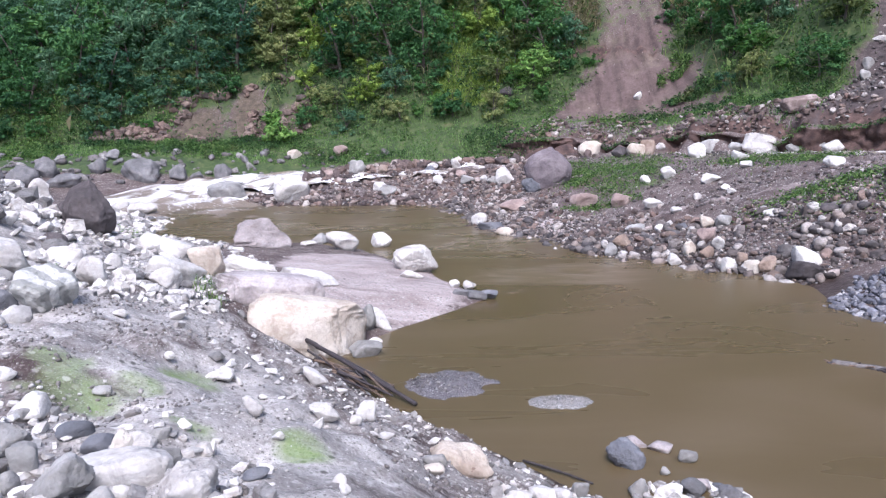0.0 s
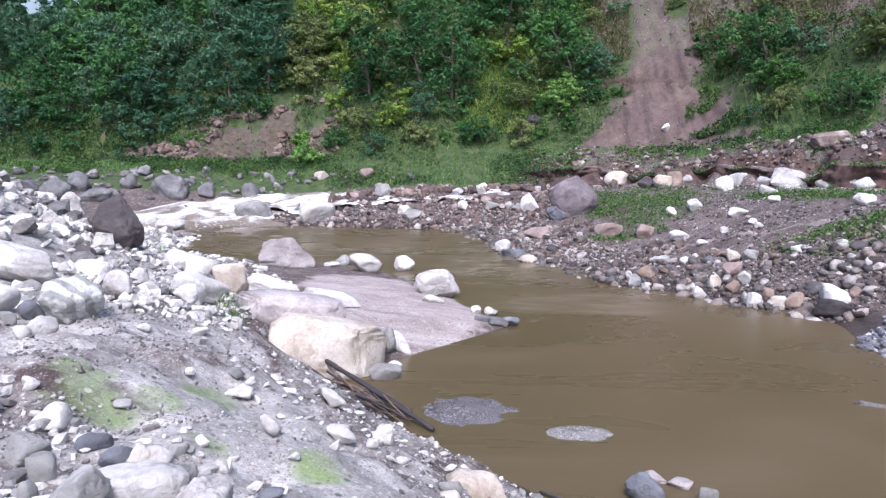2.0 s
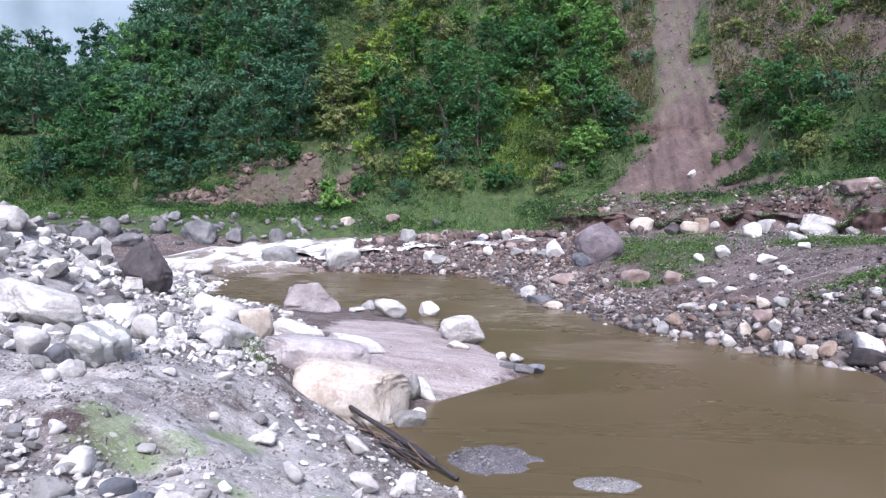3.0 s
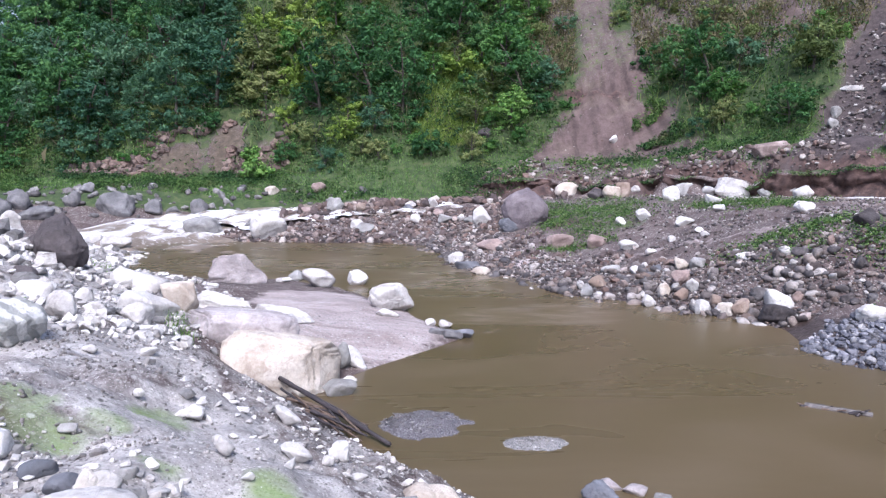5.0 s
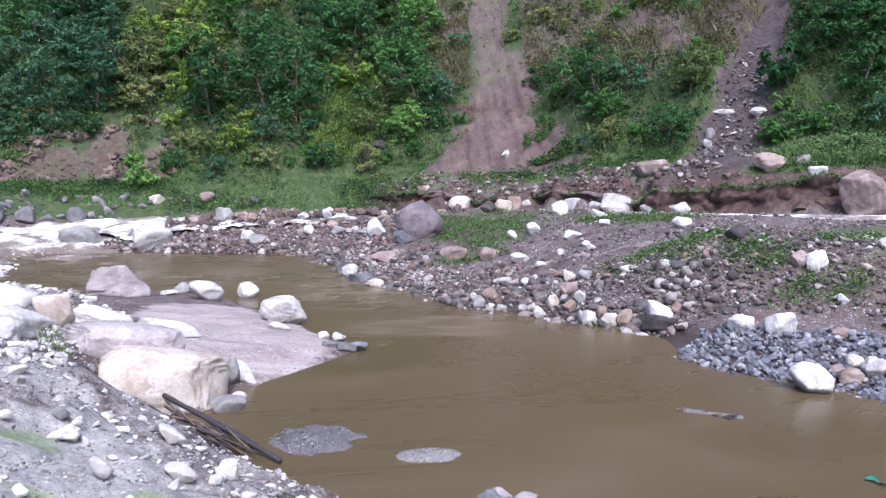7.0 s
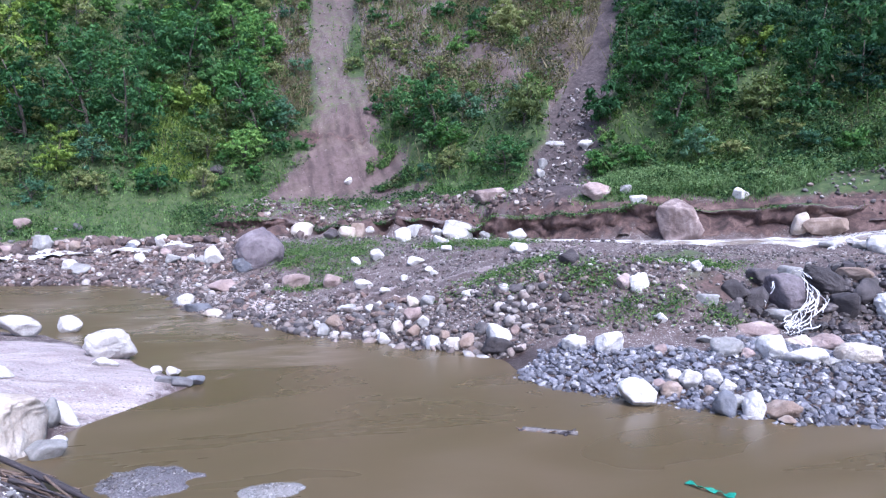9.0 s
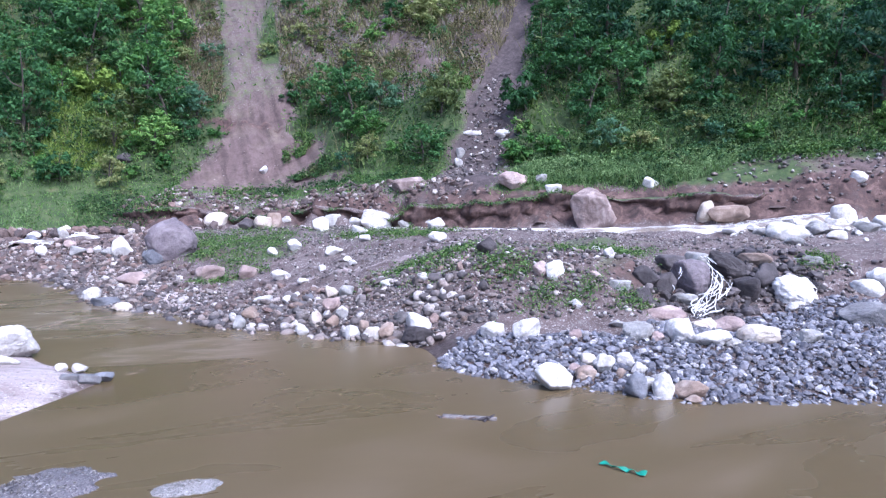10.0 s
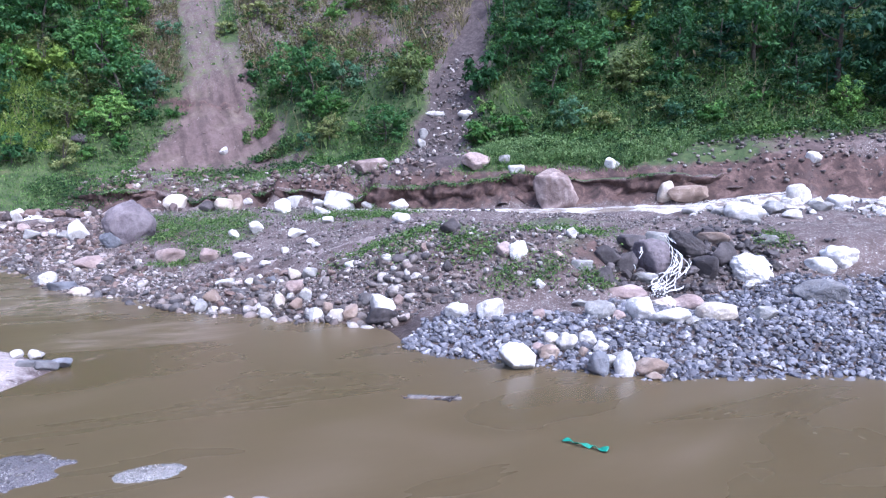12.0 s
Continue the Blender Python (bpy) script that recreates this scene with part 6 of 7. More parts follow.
splashes("water_foam_1", shifted(STREAM[2:8], 0, 0, -0.02), 650, 0.75, 0.06, "broken white crests of the shallow stream", 8)
splashes("water_foam_2", shifted(STREAM[8:13], 0, 0, 0.0), 500, 2.2, 0.075, "broken white crests of the wide rapids", 9)
splashes("water_foam_3", [(37.4, 26.4, 3.8), (35.8, 27.3, 3.6), (34.2, 28.2, 3.33), (32.6, 28.5, 3.08)], 260, 0.6, 0.07, "white crests tumbling between the stream boulders", 10)


def bar(name, a, b, r0, r1, material, label, category, group, seed, bend=0.06):
    rng = random.Random(seed)
    a, b = Vector(a), Vector(b)
    off = Vector((rng.uniform(-1, 1), rng.uniform(-1, 1), rng.uniform(0, 0.4))) * bend * (b - a).length
    pts = [a.lerp(b, k / 10) - a + off * math.sin(math.pi * k / 10) for k in range(11)]
    v, f = tube(pts, [r0 + (r1 - r0) * k / 10 for k in range(11)], 9, seed)
    ob = mesh_object(name, v, f, material)
    ob.location = a
    return tagged(ob, label, category, group)


bar("pole", (-2.75, 14.15, 0.42), (-0.55, 11.55, 0.06), 0.046, 0.038, M_POLE, "long straight wet black wooden pole lying at the waterline", "pole", "washed-up poles", 1, 0.015)
bar("pole", (-2.55, 14.05, 0.30), (-0.95, 12.2, 0.10), 0.034, 0.026, M_POLE, "thinner wet black wooden pole lying at the waterline", "pole", "washed-up poles", 2, 0.02)
for k in range(26):
    r = random.Random(300 + k)
    cx, cy = r.uniform(-1.85, -1.1), r.uniform(11.9, 13.2)
    cx -= (cy - 12.0) * 0.42 - 0.1
    ang, L = r.uniform(-0.95, -0.2), r.uniform(0.35, 1.2)
    h0 = max(0.05, float(height(cx, cy))) + 0.05
    bar("driftwood_stick", (cx - math.cos(ang) * L / 2, cy - math.sin(ang) * L / 2, h0 + r.uniform(0.05, 0.2)), (cx + math.cos(ang) * L / 2, cy + math.sin(ang) * L / 2, h0 + r.uniform(-0.03, 0.06)),
        r.uniform(0.012, 0.035), r.uniform(0.008, 0.02), M_STICK if k % 3 else M_POLE, "brown broken driftwood stick beside the dark poles", "driftwood", "sticks at the waterline", 40 + k, 0.03)
for k in range(16):
    r = random.Random(700 + k)
    u = r.random()
    px, py, ang, L = 6.95 + 0.95 * u + r.uniform(-0.09, 0.09), 13.26 - 0.68 * u + r.uniform(-0.09, 0.09), r.uniform(-1.6, 0.6), r.uniform(0.12, 0.38)
    bar("driftwood_stick", (px - math.cos(ang) * L / 2, py - math.sin(ang) * L / 2, 0.0), (px + math.cos(ang) * L / 2, py + math.sin(ang) * L / 2, r.uniform(0.0, 0.09)),
        r.uniform(0.018, 0.036), 0.012, M_POLE if k % 3 else M_STICK, "dark waterlogged stick floating in a raft of debris", "driftwood", "floating sticks in the pool", 70 + k)
bar("driftwood_log", (6.98, 13.24, 0.0), (7.86, 12.6, 0.02), 0.07, 0.05, wood_material("bleached_wet_wood", (0.045, 0.037, 0.035), (0.20, 0.18, 0.172)), "half-sunken grey log drifting in the muddy pool", "driftwood", "", 66, 0.03)
bar("driftwood_branch", (15.6, 24.5, 2.42), (16.7, 24.1, 2.62), 0.07, 0.03, M_STICK, "bent bleached driftwood branch on the grassy mound", "driftwood", "", 63, 0.1)
bar("driftwood_branch", (0.95, 9.45, 0.04), (1.75, 8.8, 0.02), 0.018, 0.012, M_POLE, "dark wet branch along the muddy bank edge", "driftwood", "", 64, 0.05)


def cloth_material():
    n = Nodes("green_plastic_cloth")
    f = n.noise(n.coords(), 14, 5, 0.6)
    return n.done(n.ramp(f, (0.3, (0.008, 0.10, 0.06)), (0.7, (0.03, 0.30, 0.20))), 0.45, n.bump(f, 0.4, 0.02))


def floating_cloth():
    """A torn strip of twisted cloth on the water."""
    m, c = 40, 7
    u, v = np.meshgrid(np.linspace(0, 1, m), np.linspace(-1, 1, c), indexing="ij")
    w = 0.02 + 0.032 * np.abs(np.sin(u * 7.0 + 0.6)) * (0.6 + 0.4 * u) + 0.03 * (u > 0.88)
    x = 8.10 + 0.34 * u + 0.02 * np.sin(u * 13) + 0.75 * w * v
    y = 9.72 - 0.76 * u + 0.03 * np.sin(u * 9) + 0.5 * w * v
    z = 0.03 + 0.03 * np.abs(np.sin(u * 11)) + 0.022 * v * np.sin(u * 15)
    k = np.arange(u.size).reshape(u.shape)
    q = np.stack([k[:-1, :-1], k[:-1, 1:], k[1:, 1:], k[1:, :-1]], -1).reshape(-1, 4)
    ob = mesh_object("cloth_strip", np.stack([x.ravel(), y.ravel(), z.ravel()], 1), q, cloth_material())
    thick = ob.modifiers.new("thickness", "SOLIDIFY")
    thick.thickness = 0.008
    return tagged(ob, "twisted bright green cloth strip floating in muddy water", "cloth")


floating_cloth()


# ================= trees and bushes =================
LEAVES = {
    "deep": leaf_material("deep_green_leaves", (0.018, 0.052, 0.022), (0.047, 0.122, 0.044), (0.12, 0.235, 0.078)),
    # dusk: shade among the valley-end trees, painted as a darker leaf green
    "dusk": leaf_material("painted_shade_leaves", (0.006, 0.022, 0.014), (0.020, 0.060, 0.032), (0.062, 0.135, 0.058)),
    "lime": leaf_material("yellow_green_leaves", (0.07, 0.125, 0.022), (0.155, 0.235, 0.045), (0.29, 0.37, 0.09)),
    "mid": leaf_material("green_leaves", (0.028, 0.080, 0.022), (0.08, 0.182, 0.046), (0.195, 0.32, 0.085)),
    "olive": leaf_material("olive_leaves", (0.062, 0.092, 0.032), (0.14, 0.175, 0.064), (0.25, 0.27, 0.115)),
    # cool: the bluish tint puts distance haze into the leaf colour
    "cool": leaf_material("haze_tinted_leaves", (0.022, 0.062, 0.038), (0.052, 0.120, 0.070), (0.118, 0.205, 0.118)),
}
M_BLADE = leaf_material("grass_blades", (0.032, 0.072, 0.023), (0.08, 0.15, 0.046), (0.165, 0.235, 0.085), 0.0)
M_LAWN = leaf_material("short_lawn_grass", (0.05, 0.115, 0.03), (0.105, 0.20, 0.055), (0.18, 0.285, 0.09), 0.0)
M_MOSS = leaf_material("yellow_green_moss", (0.06, 0.13, 0.02), (0.12, 0.23, 0.04), (0.22, 0.34, 0.08), 0.0)
M_LIME = leaf_material("yellow_green_grass", (0.09, 0.15, 0.025), (0.17, 0.25, 0.05), (0.28, 0.36, 0.10), 0.0)
M_FLUFF = leaf_material("pale_green_grass", (0.07, 0.125, 0.05), (0.14, 0.225, 0.09), (0.235, 0.325, 0.15), 0.0)
M_STRAW = leaf_material("straw_grass", (0.085, 0.078, 0.045), (0.165, 0.148, 0.088), (0.27, 0.235, 0.15), 0.0)
M_DRY = leaf_material("dry_grass_blades", (0.045, 0.088, 0.022), (0.10, 0.162, 0.044), (0.185, 0.245, 0.085), 0.0)


def leaf_cloud(centres, radii, per, size, rng, up=0.35, droop=0.5):
    """Kite-shaped leaves round a set of clump centres."""
    n = len(centres)
    c = np.repeat(centres, per, 0)
    r = np.repeat(radii, per)
    d = rng.normal(0, 1, (n * per, 3))
    d /= np.linalg.norm(d, axis=1)[:, None]
    d[:, 2] = np.where(d[:, 2] < -0.2, d[:, 2] * 0.5, d[:, 2])
    p = c + d * (r * rng.random(n * per) ** 0.4)[:, None] * np.array([1, 1, 0.75])
    nrm = d * (1 - up) + np.array([0, 0, 1]) * up + rng.normal(0, 0.35, d.shape)
    nrm /= np.linalg.norm(nrm, axis=1)[:, None]
    ax = np.cross(nrm, rng.normal(0, 1, d.shape))
    ax /= np.linalg.norm(ax, axis=1)[:, None]
    bx = np.cross(nrm, ax)
    s = size * rng.uniform(0.6, 1.3, n * per)[:, None]
    tip = p + ax * s + np.array([0, 0, -1]) * s * droop * 0.4
    v = np.stack([p - ax * s * 0.6, p + bx * s * 0.34 - nrm * s * 0.08, tip, p - bx * s * 0.34 - nrm * s * 0.08], 1).reshape(-1, 3)
    return v, np.arange(len(v)).reshape(-1, 4)


def tree(name, label, tall, spread, leaf, seed, clumps=46, per=44, size=0.30, bare=0.25, stems=1):
    rng = np.random.default_rng(seed)
    root = new(name)
    tips, bars_v, bars_f, base = [], [], [], 0
    for s in range(stems):
        lean = rng.uniform(-0.22, 0.22, 2) * tall * (1.8 if stems > 1 else 1.0)
        trunk = [(lean[0] * k * k + 0.05 * math.sin(k * 5 + s), lean[1] * k * k, tall * 0.86 * k - 0.4 * (k == 0)) for k in np.linspace(0, 1, 8)]
        r0 = (0.022 * tall + 0.03) / (1 if stems == 1 else 1.6)
        v, f = tube(trunk, [r0 * (1 - 0.8 * k) for k in np.linspace(0, 1, 8)], 5, seed + s)
        bars_v += v
        bars_f += [tuple(i + base for i in q) for q in f]
        base += len(v)
        for k in range(7 if stems == 1 else 3):
            h = rng.uniform(bare, 0.9)
            o = np.array(trunk[int(h * 7)])
            ang = rng.uniform(0, 6.28)
            reach = spread * rng.uniform(0.5, 0.95) * (1.15 - 0.6 * h)
            e = o + np.array([math.cos(ang) * reach, math.sin(ang) * reach, tall * rng.uniform(0.06, 0.2)])
            mid = (o + e) / 2 + np.array([0, 0, -0.05 * tall])
            v, f = tube([o, mid, e], [r0 * 0.45, r0 * 0.3, r0 * 0.12], 3, seed + k)
            bars_v += v
            bars_f += [tuple(i + base for i in q) for q in f]
            base += len(v)
            tips.append(e)
    part("trunk", bars_v, bars_f, M_BARK, root)
    tips = np.array(tips)
    extra = rng.normal(0, 1, (clumps - len(tips) if clumps > len(tips) else 0, 3))
    extra /= np.linalg.norm(extra, axis=1)[:, None] + 1e-9
    extra *= (rng.random(len(extra)) ** 0.35)[:, None]
    mid = tall * (bare + 1) / 2
    extra = extra * np.array([spread, spread, tall * (1 - bare) / 2]) + np.array([0, 0, mid])
    lop = rng.uniform(-0.3, 0.3, 2) * spread
    extra[:, :2] += lop * (extra[:, 2:3] / tall)
    c = np.concatenate([tips, extra])
    v, f = leaf_cloud(c, rng.uniform(0.28, 0.55, len(c)) * spread * 0.62, per, size, rng)
    part("crown", v, f, LEAVES[leaf], root, smooth=False)
    return tagged(root, label, "tree" if tall > 3.2 else "bush")


PROTO = {
    "deep": [tree("tree", "dark green broad-leaved tree on the steep hillside", 5.6, 2.4, "deep", 11, 50, 42, 0.26, 0.0), tree("tree", "tall dense dark green tree on the steep hillside", 7.0, 2.5, "deep", 12, 54, 42, 0.26, 0.0)],
    "cool": [tree("tree", "dense tree with haze-tinted bluish leaves at the hillside foot", 6.8, 2.7, "cool", 13, 54, 42, 0.255, 0.0), tree("tree", "tree with haze-tinted blue-green leaves on the distant slope", 5.6, 2.4, "cool", 14, 50, 42, 0.255, 0.0)],
    "mid": [tree("tree", "fresh green leafy tree on the steep hillside", 5.2, 2.1, "mid", 15, 48, 42, 0.25, 0.0), tree("tree", "young light green tree on the steep hillside", 4.4, 1.7, "mid", 16, 42, 42, 0.24, 0.0),
            tree("tree", "scrubby yellowish olive tree on the steep hillside", 4.2, 1.9, "olive", 21, 42, 40, 0.23, 0.0)],
    "dusk": [tree("tree", "tree with shade-darkened leaf colour at the wooded valley end", 6.2, 2.5, "dusk", 22, 50, 42, 0.255, 0.0)],
    "lime": [tree("bush", "yellow-green leafy shrub on the open slope", 2.6, 1.5, "lime", 23, 30, 48, 0.19, 0.0, 3), tree("bush", "tall feathery olive shrub on the open slope", 3.0, 1.4, "olive", 24, 30, 46, 0.18, 0.0, 4)],
    "bush": [tree("bush", "low rounded green bush on the hillside", 1.8, 1.3, "mid", 17, 22, 48, 0.18, 0.05, 3), tree("bush", "dense dark green bush on the hillside", 2.3, 1.5, "deep", 18, 22, 48, 0.2, 0.05, 3),
             tree("bush", "scrubby olive-green bush on the hillside", 2.0, 1.4, "olive", 19, 20, 48, 0.17, 0.05, 3), tree("bush", "grey-green shrub at the slope foot", 2.2, 1.5, "cool", 20, 24, 50, 0.17, 0.03, 4)],
}
planted = []


def plant(kind, x, y, seed, grow=1.0):
    r = random.Random(seed)
    src = r.choice(PROTO[kind])
    m = pose(x, y, float(height(x, y)) - 0.15, r.uniform(-6, 6), r.uniform(-6, 6), r.uniform(0, 360)) @ Matrix.Diagonal((*([grow * r.uniform(0.85, 1.15)] * 2), grow * r.uniform(0.85, 1.15), 1))
    ob = copy_thing(src, m)
    ob.scale = m.to_scale()
    tagged(ob, group="trees on the hillside" if src.name.startswith("tree") else "bushes on the hillside")
    planted.append((x, y))


def far_enough(x, y, gap):
    return all((x - a) ** 2 + (y - b) ** 2 > gap * gap for a, b in planted)


def open_slope(x, y):
    """Places of the hillside that carry no trees."""
    a, b = slide_mask(np.array([x]), np.array([y]))
    return max(float(a[0]), float(b[0]), float(spots(np.array([x]), np.array([y]), SCARS)[0])) > 0.25


BARE = [(2.2, 64.5, 1.8, 3.2), (27.5, 58.5, 2.0, 4.0)]
# the trees that stand out, then the woods between them
for k, (kind, x, y, g) in enumerate([("lime", -15.2, 68.6, 1.5), ("lime", -13.4, 67.0, 1.35), ("lime", -12.0, 69.2, 1.6), ("lime", -10.3, 67.4, 1.4), ("lime", -14.2, 71.4, 1.7), ("lime", -11.4, 72.2, 1.7), ("lime", -9.2, 70.0, 1.5), ("lime", -16.8, 70.8, 1.4), ("deep", -1.5, 64.5, 0.95), ("deep", -4.2, 66.5, 1.0), ("mid", 6.2, 65.0, 1.05), ("mid", 7.5, 67.5, 1.0), ("bush", -12.6, 60.4, 1.35), ("deep", 20.0, 57.6, 0.8), ("deep", 21.0, 55.4, 0.75), ("mid", 21.2, 52.6, 0.6), ("mid", 21.2, 59.4, 0.7), ("bush", 22.6, 54.0, 1.3), ("deep", -8.5, 65.0, 0.9), ("deep", 8.6, 64.2, 0.8), ("mid", -10.5, 69.0, 1.0), ("deep", 3.5, 70.5, 1.0), ("deep", 23.2, 47.6, 0.6),
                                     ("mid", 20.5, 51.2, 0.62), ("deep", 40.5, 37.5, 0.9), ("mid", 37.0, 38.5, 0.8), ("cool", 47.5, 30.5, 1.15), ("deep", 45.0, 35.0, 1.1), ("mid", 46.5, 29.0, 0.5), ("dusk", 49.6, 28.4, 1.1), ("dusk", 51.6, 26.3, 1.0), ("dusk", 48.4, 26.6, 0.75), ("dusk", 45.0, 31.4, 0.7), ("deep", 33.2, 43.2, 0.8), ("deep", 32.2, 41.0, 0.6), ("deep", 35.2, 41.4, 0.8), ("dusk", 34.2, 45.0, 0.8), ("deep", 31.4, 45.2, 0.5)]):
    plant(kind, x, y, 500 + k, g)
r = random.Random(8)
count, tries = 0, 0
while count < 370 and tries < 12000:
    tries += 1
    x, b = r.uniform(-40, 14) if r.random() < 0.58 else r.uniform(14, 62), r.uniform(0.4, 30)
    y = np.interp(x, [p[0] for p in HILL_FOOT[::-1]], [p[1] for p in HILL_FOOT[::-1]]) + b * (1.35 if x > 16 else 1.05)
    deep = float(behind_foot(np.array([x]), np.array([y]))[0])
    if deep < 0.6 or open_slope(x, y) or any(math.hypot((x - cx) / a, (y - cy) / c) < 1 for cx, cy, a, c in BARE):
        continue
    dry = bool(inside(DRY_SLOPE, np.array([x]), np.array([y]))[0] or inside(DRY_EDGE, np.array([x]), np.array([y]))[0])
    if dry and r.random() < 0.4:
        continue
    left = x < -17
    big = r.random() < (0.15 if -17 <= x < -6 else 0.88 if left else 0.8 if 29.5 < x else 0.72 if x < 10 else 0.35) and deep > 1.6 and not dry
    if not far_enough(x, y, 2.3 if big else 1.5):
        continue
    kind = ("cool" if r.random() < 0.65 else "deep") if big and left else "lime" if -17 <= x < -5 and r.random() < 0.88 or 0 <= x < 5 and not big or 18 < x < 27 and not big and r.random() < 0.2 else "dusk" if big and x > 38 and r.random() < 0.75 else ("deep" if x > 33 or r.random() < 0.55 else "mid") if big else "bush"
    plant(kind, x, y, 1000 + tries, r.uniform(0.75, 1.15) if left else r.uniform(0.7, 1.1) if kind == "lime" else r.uniform(0.55, 1.0))
    count += 1
# low bushes along the foot of the hill
for k in range(230):
    x = r.uniform(-32, 22) if k < 185 else r.uniform(26, 40)
    y = np.interp(x, [p[0] for p in HILL_FOOT[::-1]], [p[1] for p in HILL_FOOT[::-1]]) + r.uniform(0.3, 7.0)
    if not open_slope(x, y) and far_enough(x, y, 1.3) and not any(math.hypot((x - cx) / a, (y - cy) / c) < 0.8 for cx, cy, a, c in BARE):
        plant("bush", x, y, 7000 + k, r.uniform(0.6, 1.35))
# the distant side of the valley
count = tries = 0
while count < 80 and tries < 5000:
    tries += 1
    x, y = r.uniform(-110, -40), r.uniform(84, 150)
    if not far_enough(x, y, 5.0) or y > 116 or abs(x * 0.862 + y * 0.507) < 1.9:
        continue
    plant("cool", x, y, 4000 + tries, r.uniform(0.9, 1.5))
    count += 1
for k in range(60):
    x, y = r.uniform(-90, -38), r.uniform(66, 116)
    plant("bush", x, y, 5000 + k, r.uniform(0.7, 1.2))
for group_list in PROTO.values():
    for k, ob in enumerate(group_list):
        x, y = [(-30, 72), (-24, 76), (-38, 84), (-33, 80), (10, 72), (-8, 74), (30, 62), (36, 44), (40, 42), (34, 46), (44, 40), (52, 36), (-12, 68), (-9, 70)][sum(len(v) for v in list(PROTO.values())[:list(PROTO.values()).index(group_list)]) + k]
        ob.location = (x, y, float(height(x, y)) - 0.1)
        tagged(ob, group="trees on the hillside" if ob.name.startswith("tree") else "bushes on the hillside")


# ================= grass and undergrowth =================
def blades(name, label, places, lo, hi, width, material, seed):
    rng = np.random.default_rng(seed)
    n = len(places)
    z = height(places[:, 0], places[:, 1])
    p = np.column_stack([places, z - 0.03])
    ang = rng.uniform(0, 6.283, n)
    h = rng.uniform(lo, hi, n)
    w = np.stack([np.cos(ang), np.sin(ang), 0 * ang], 1) * (width * rng.uniform(0.7, 1.3, n))[:, None]
    lean = np.stack([rng.normal(0, 0.35, n), rng.normal(0, 0.35, n), np.ones(n)], 1) * h[:, None]
    bend = np.stack([rng.normal(0, 0.4, n), rng.normal(0, 0.4, n), -0.15 * np.ones(n)], 1) * h[:, None] * 0.5
    v = np.stack([p - w, p + w, p + lean * 0.6 + w * 0.7, p + lean + bend, p + lean * 0.6 - w * 0.7], 1).reshape(-1, 3)
    f4 = np.arange(n * 5).reshape(n, 5)
    ob = mesh_object(name, v, f4, material, smooth=False)
    return tagged(ob, label, "grass", kind="stuff")


def not_bare(x, y):
    a, b = slide_mask(x, y)
    d, side, _ = along(TERRACE, x, y)
    free = (1 - np.maximum(a * (1 - 0.05 * smooth(61.5, 64, y)), b)) * (1 - spots(x, y, SCARS))
    free = free * (1 - 0.6 * smooth(7.0, 9.0, x) * smooth(23.0, 20.0, x) * smooth(2.9, 1.9, d * side + 0.7 * layered(x, y, 1.6, 3, 68)))
    return free * smooth(-1.2, -0.4, layered(x, y, 2.0, 3, 81)) * smooth(-0.5, 0.3, d * side + 2.9 * smooth(10, 3, x))


TERRACE_AREA = [(-42, 57.5), (-16, 57.0), (-7, 56.8), (1, 55.8), (6, 54), (17, 47), (25, 38.5), (32, 32.4), (35, 33.5), (30.5, 41), (24, 47.5), (17, 57), (5, 61), (-14, 64), (-42, 66)]
blades("terrace_grass", "short green grass on the terrace", sample(TERRACE_AREA, 34000, RNG, not_bare), 0.06, 0.2, 0.03, M_LAWN, 31)
blades("terrace_tufts", "pale green grass tufts on the terrace", sample(TERRACE_AREA, 9000, RNG, lambda x, y: not_bare(x, y) * smooth(-0.2, 0.4, layered(x, y, 2.2, 3, 84))), 0.1, 0.32, 0.03, M_FLUFF, 49)
HILL_AREA = [(-42, 62), (-14, 62.5), (5, 60), (16, 56), (23, 47), (30, 40), (41, 32), (52, 26), (62, 34), (48, 52), (36, 66), (24, 84), (-10, 88), (-42, 90)]
blades("hillside_grass", "long olive grass on the steep hillside", sample(HILL_AREA, 8000, RNG, not_bare), 0.5, 1.5, 0.03, M_DRY, 32)
blades("dry_slope_grass", "tall straw-coloured dry grass on the steep open slope", sample(DRY_SLOPE, 6000, RNG, clumpy(2.2, 87, -0.1)), 0.5, 1.5, 0.03, M_STRAW, 46)
blades("hillside_stalks", "thin pale stalks between the hillside bushes", sample(HILL_AREA, 2200, RNG, lambda x, y: not_bare(x, y) * smooth(0.0, 0.5, layered(x, y, 4.0, 3, 88))), 0.8, 2.0, 0.025, M_STRAW, 47)
blades("dry_edge_grass", "straw-coloured grass beside the upper landslide", sample(DRY_EDGE, 2200, RNG, clumpy(1.8, 86, -0.2)), 0.4, 1.2, 0.03, M_STRAW, 52)
FLUFF = [(25.2, 39.0), (31.8, 32.9), (34.6, 31.4), (38, 32.4), (44, 30.2), (41, 35), (34, 40.5), (28.5, 42)]
blades("terrace_tall_grass", "soft pale green tall grass on the terrace", sample(FLUFF, 13000, RNG, clumpy(2.4, 89, -0.5)), 0.2, 0.7, 0.022, M_FLUFF, 48)
LAWN = [(-0.8, 62.0), (3.5, 61.2), (7.5, 66), (5.5, 71), (1.0, 70)]
blades("valley_meadow", "green meadow on the gentle valley side", sample([(-62, 64), (-38, 63), (-34, 80), (-60, 86)], 9000, RNG), 0.25, 0.6, 0.06, M_BLADE, 39)
blades("slope_meadow", "bright yellowish green meadow patch on the slope", sample(LAWN, 9000, RNG), 0.2, 0.6, 0.045, M_LIME, 33)


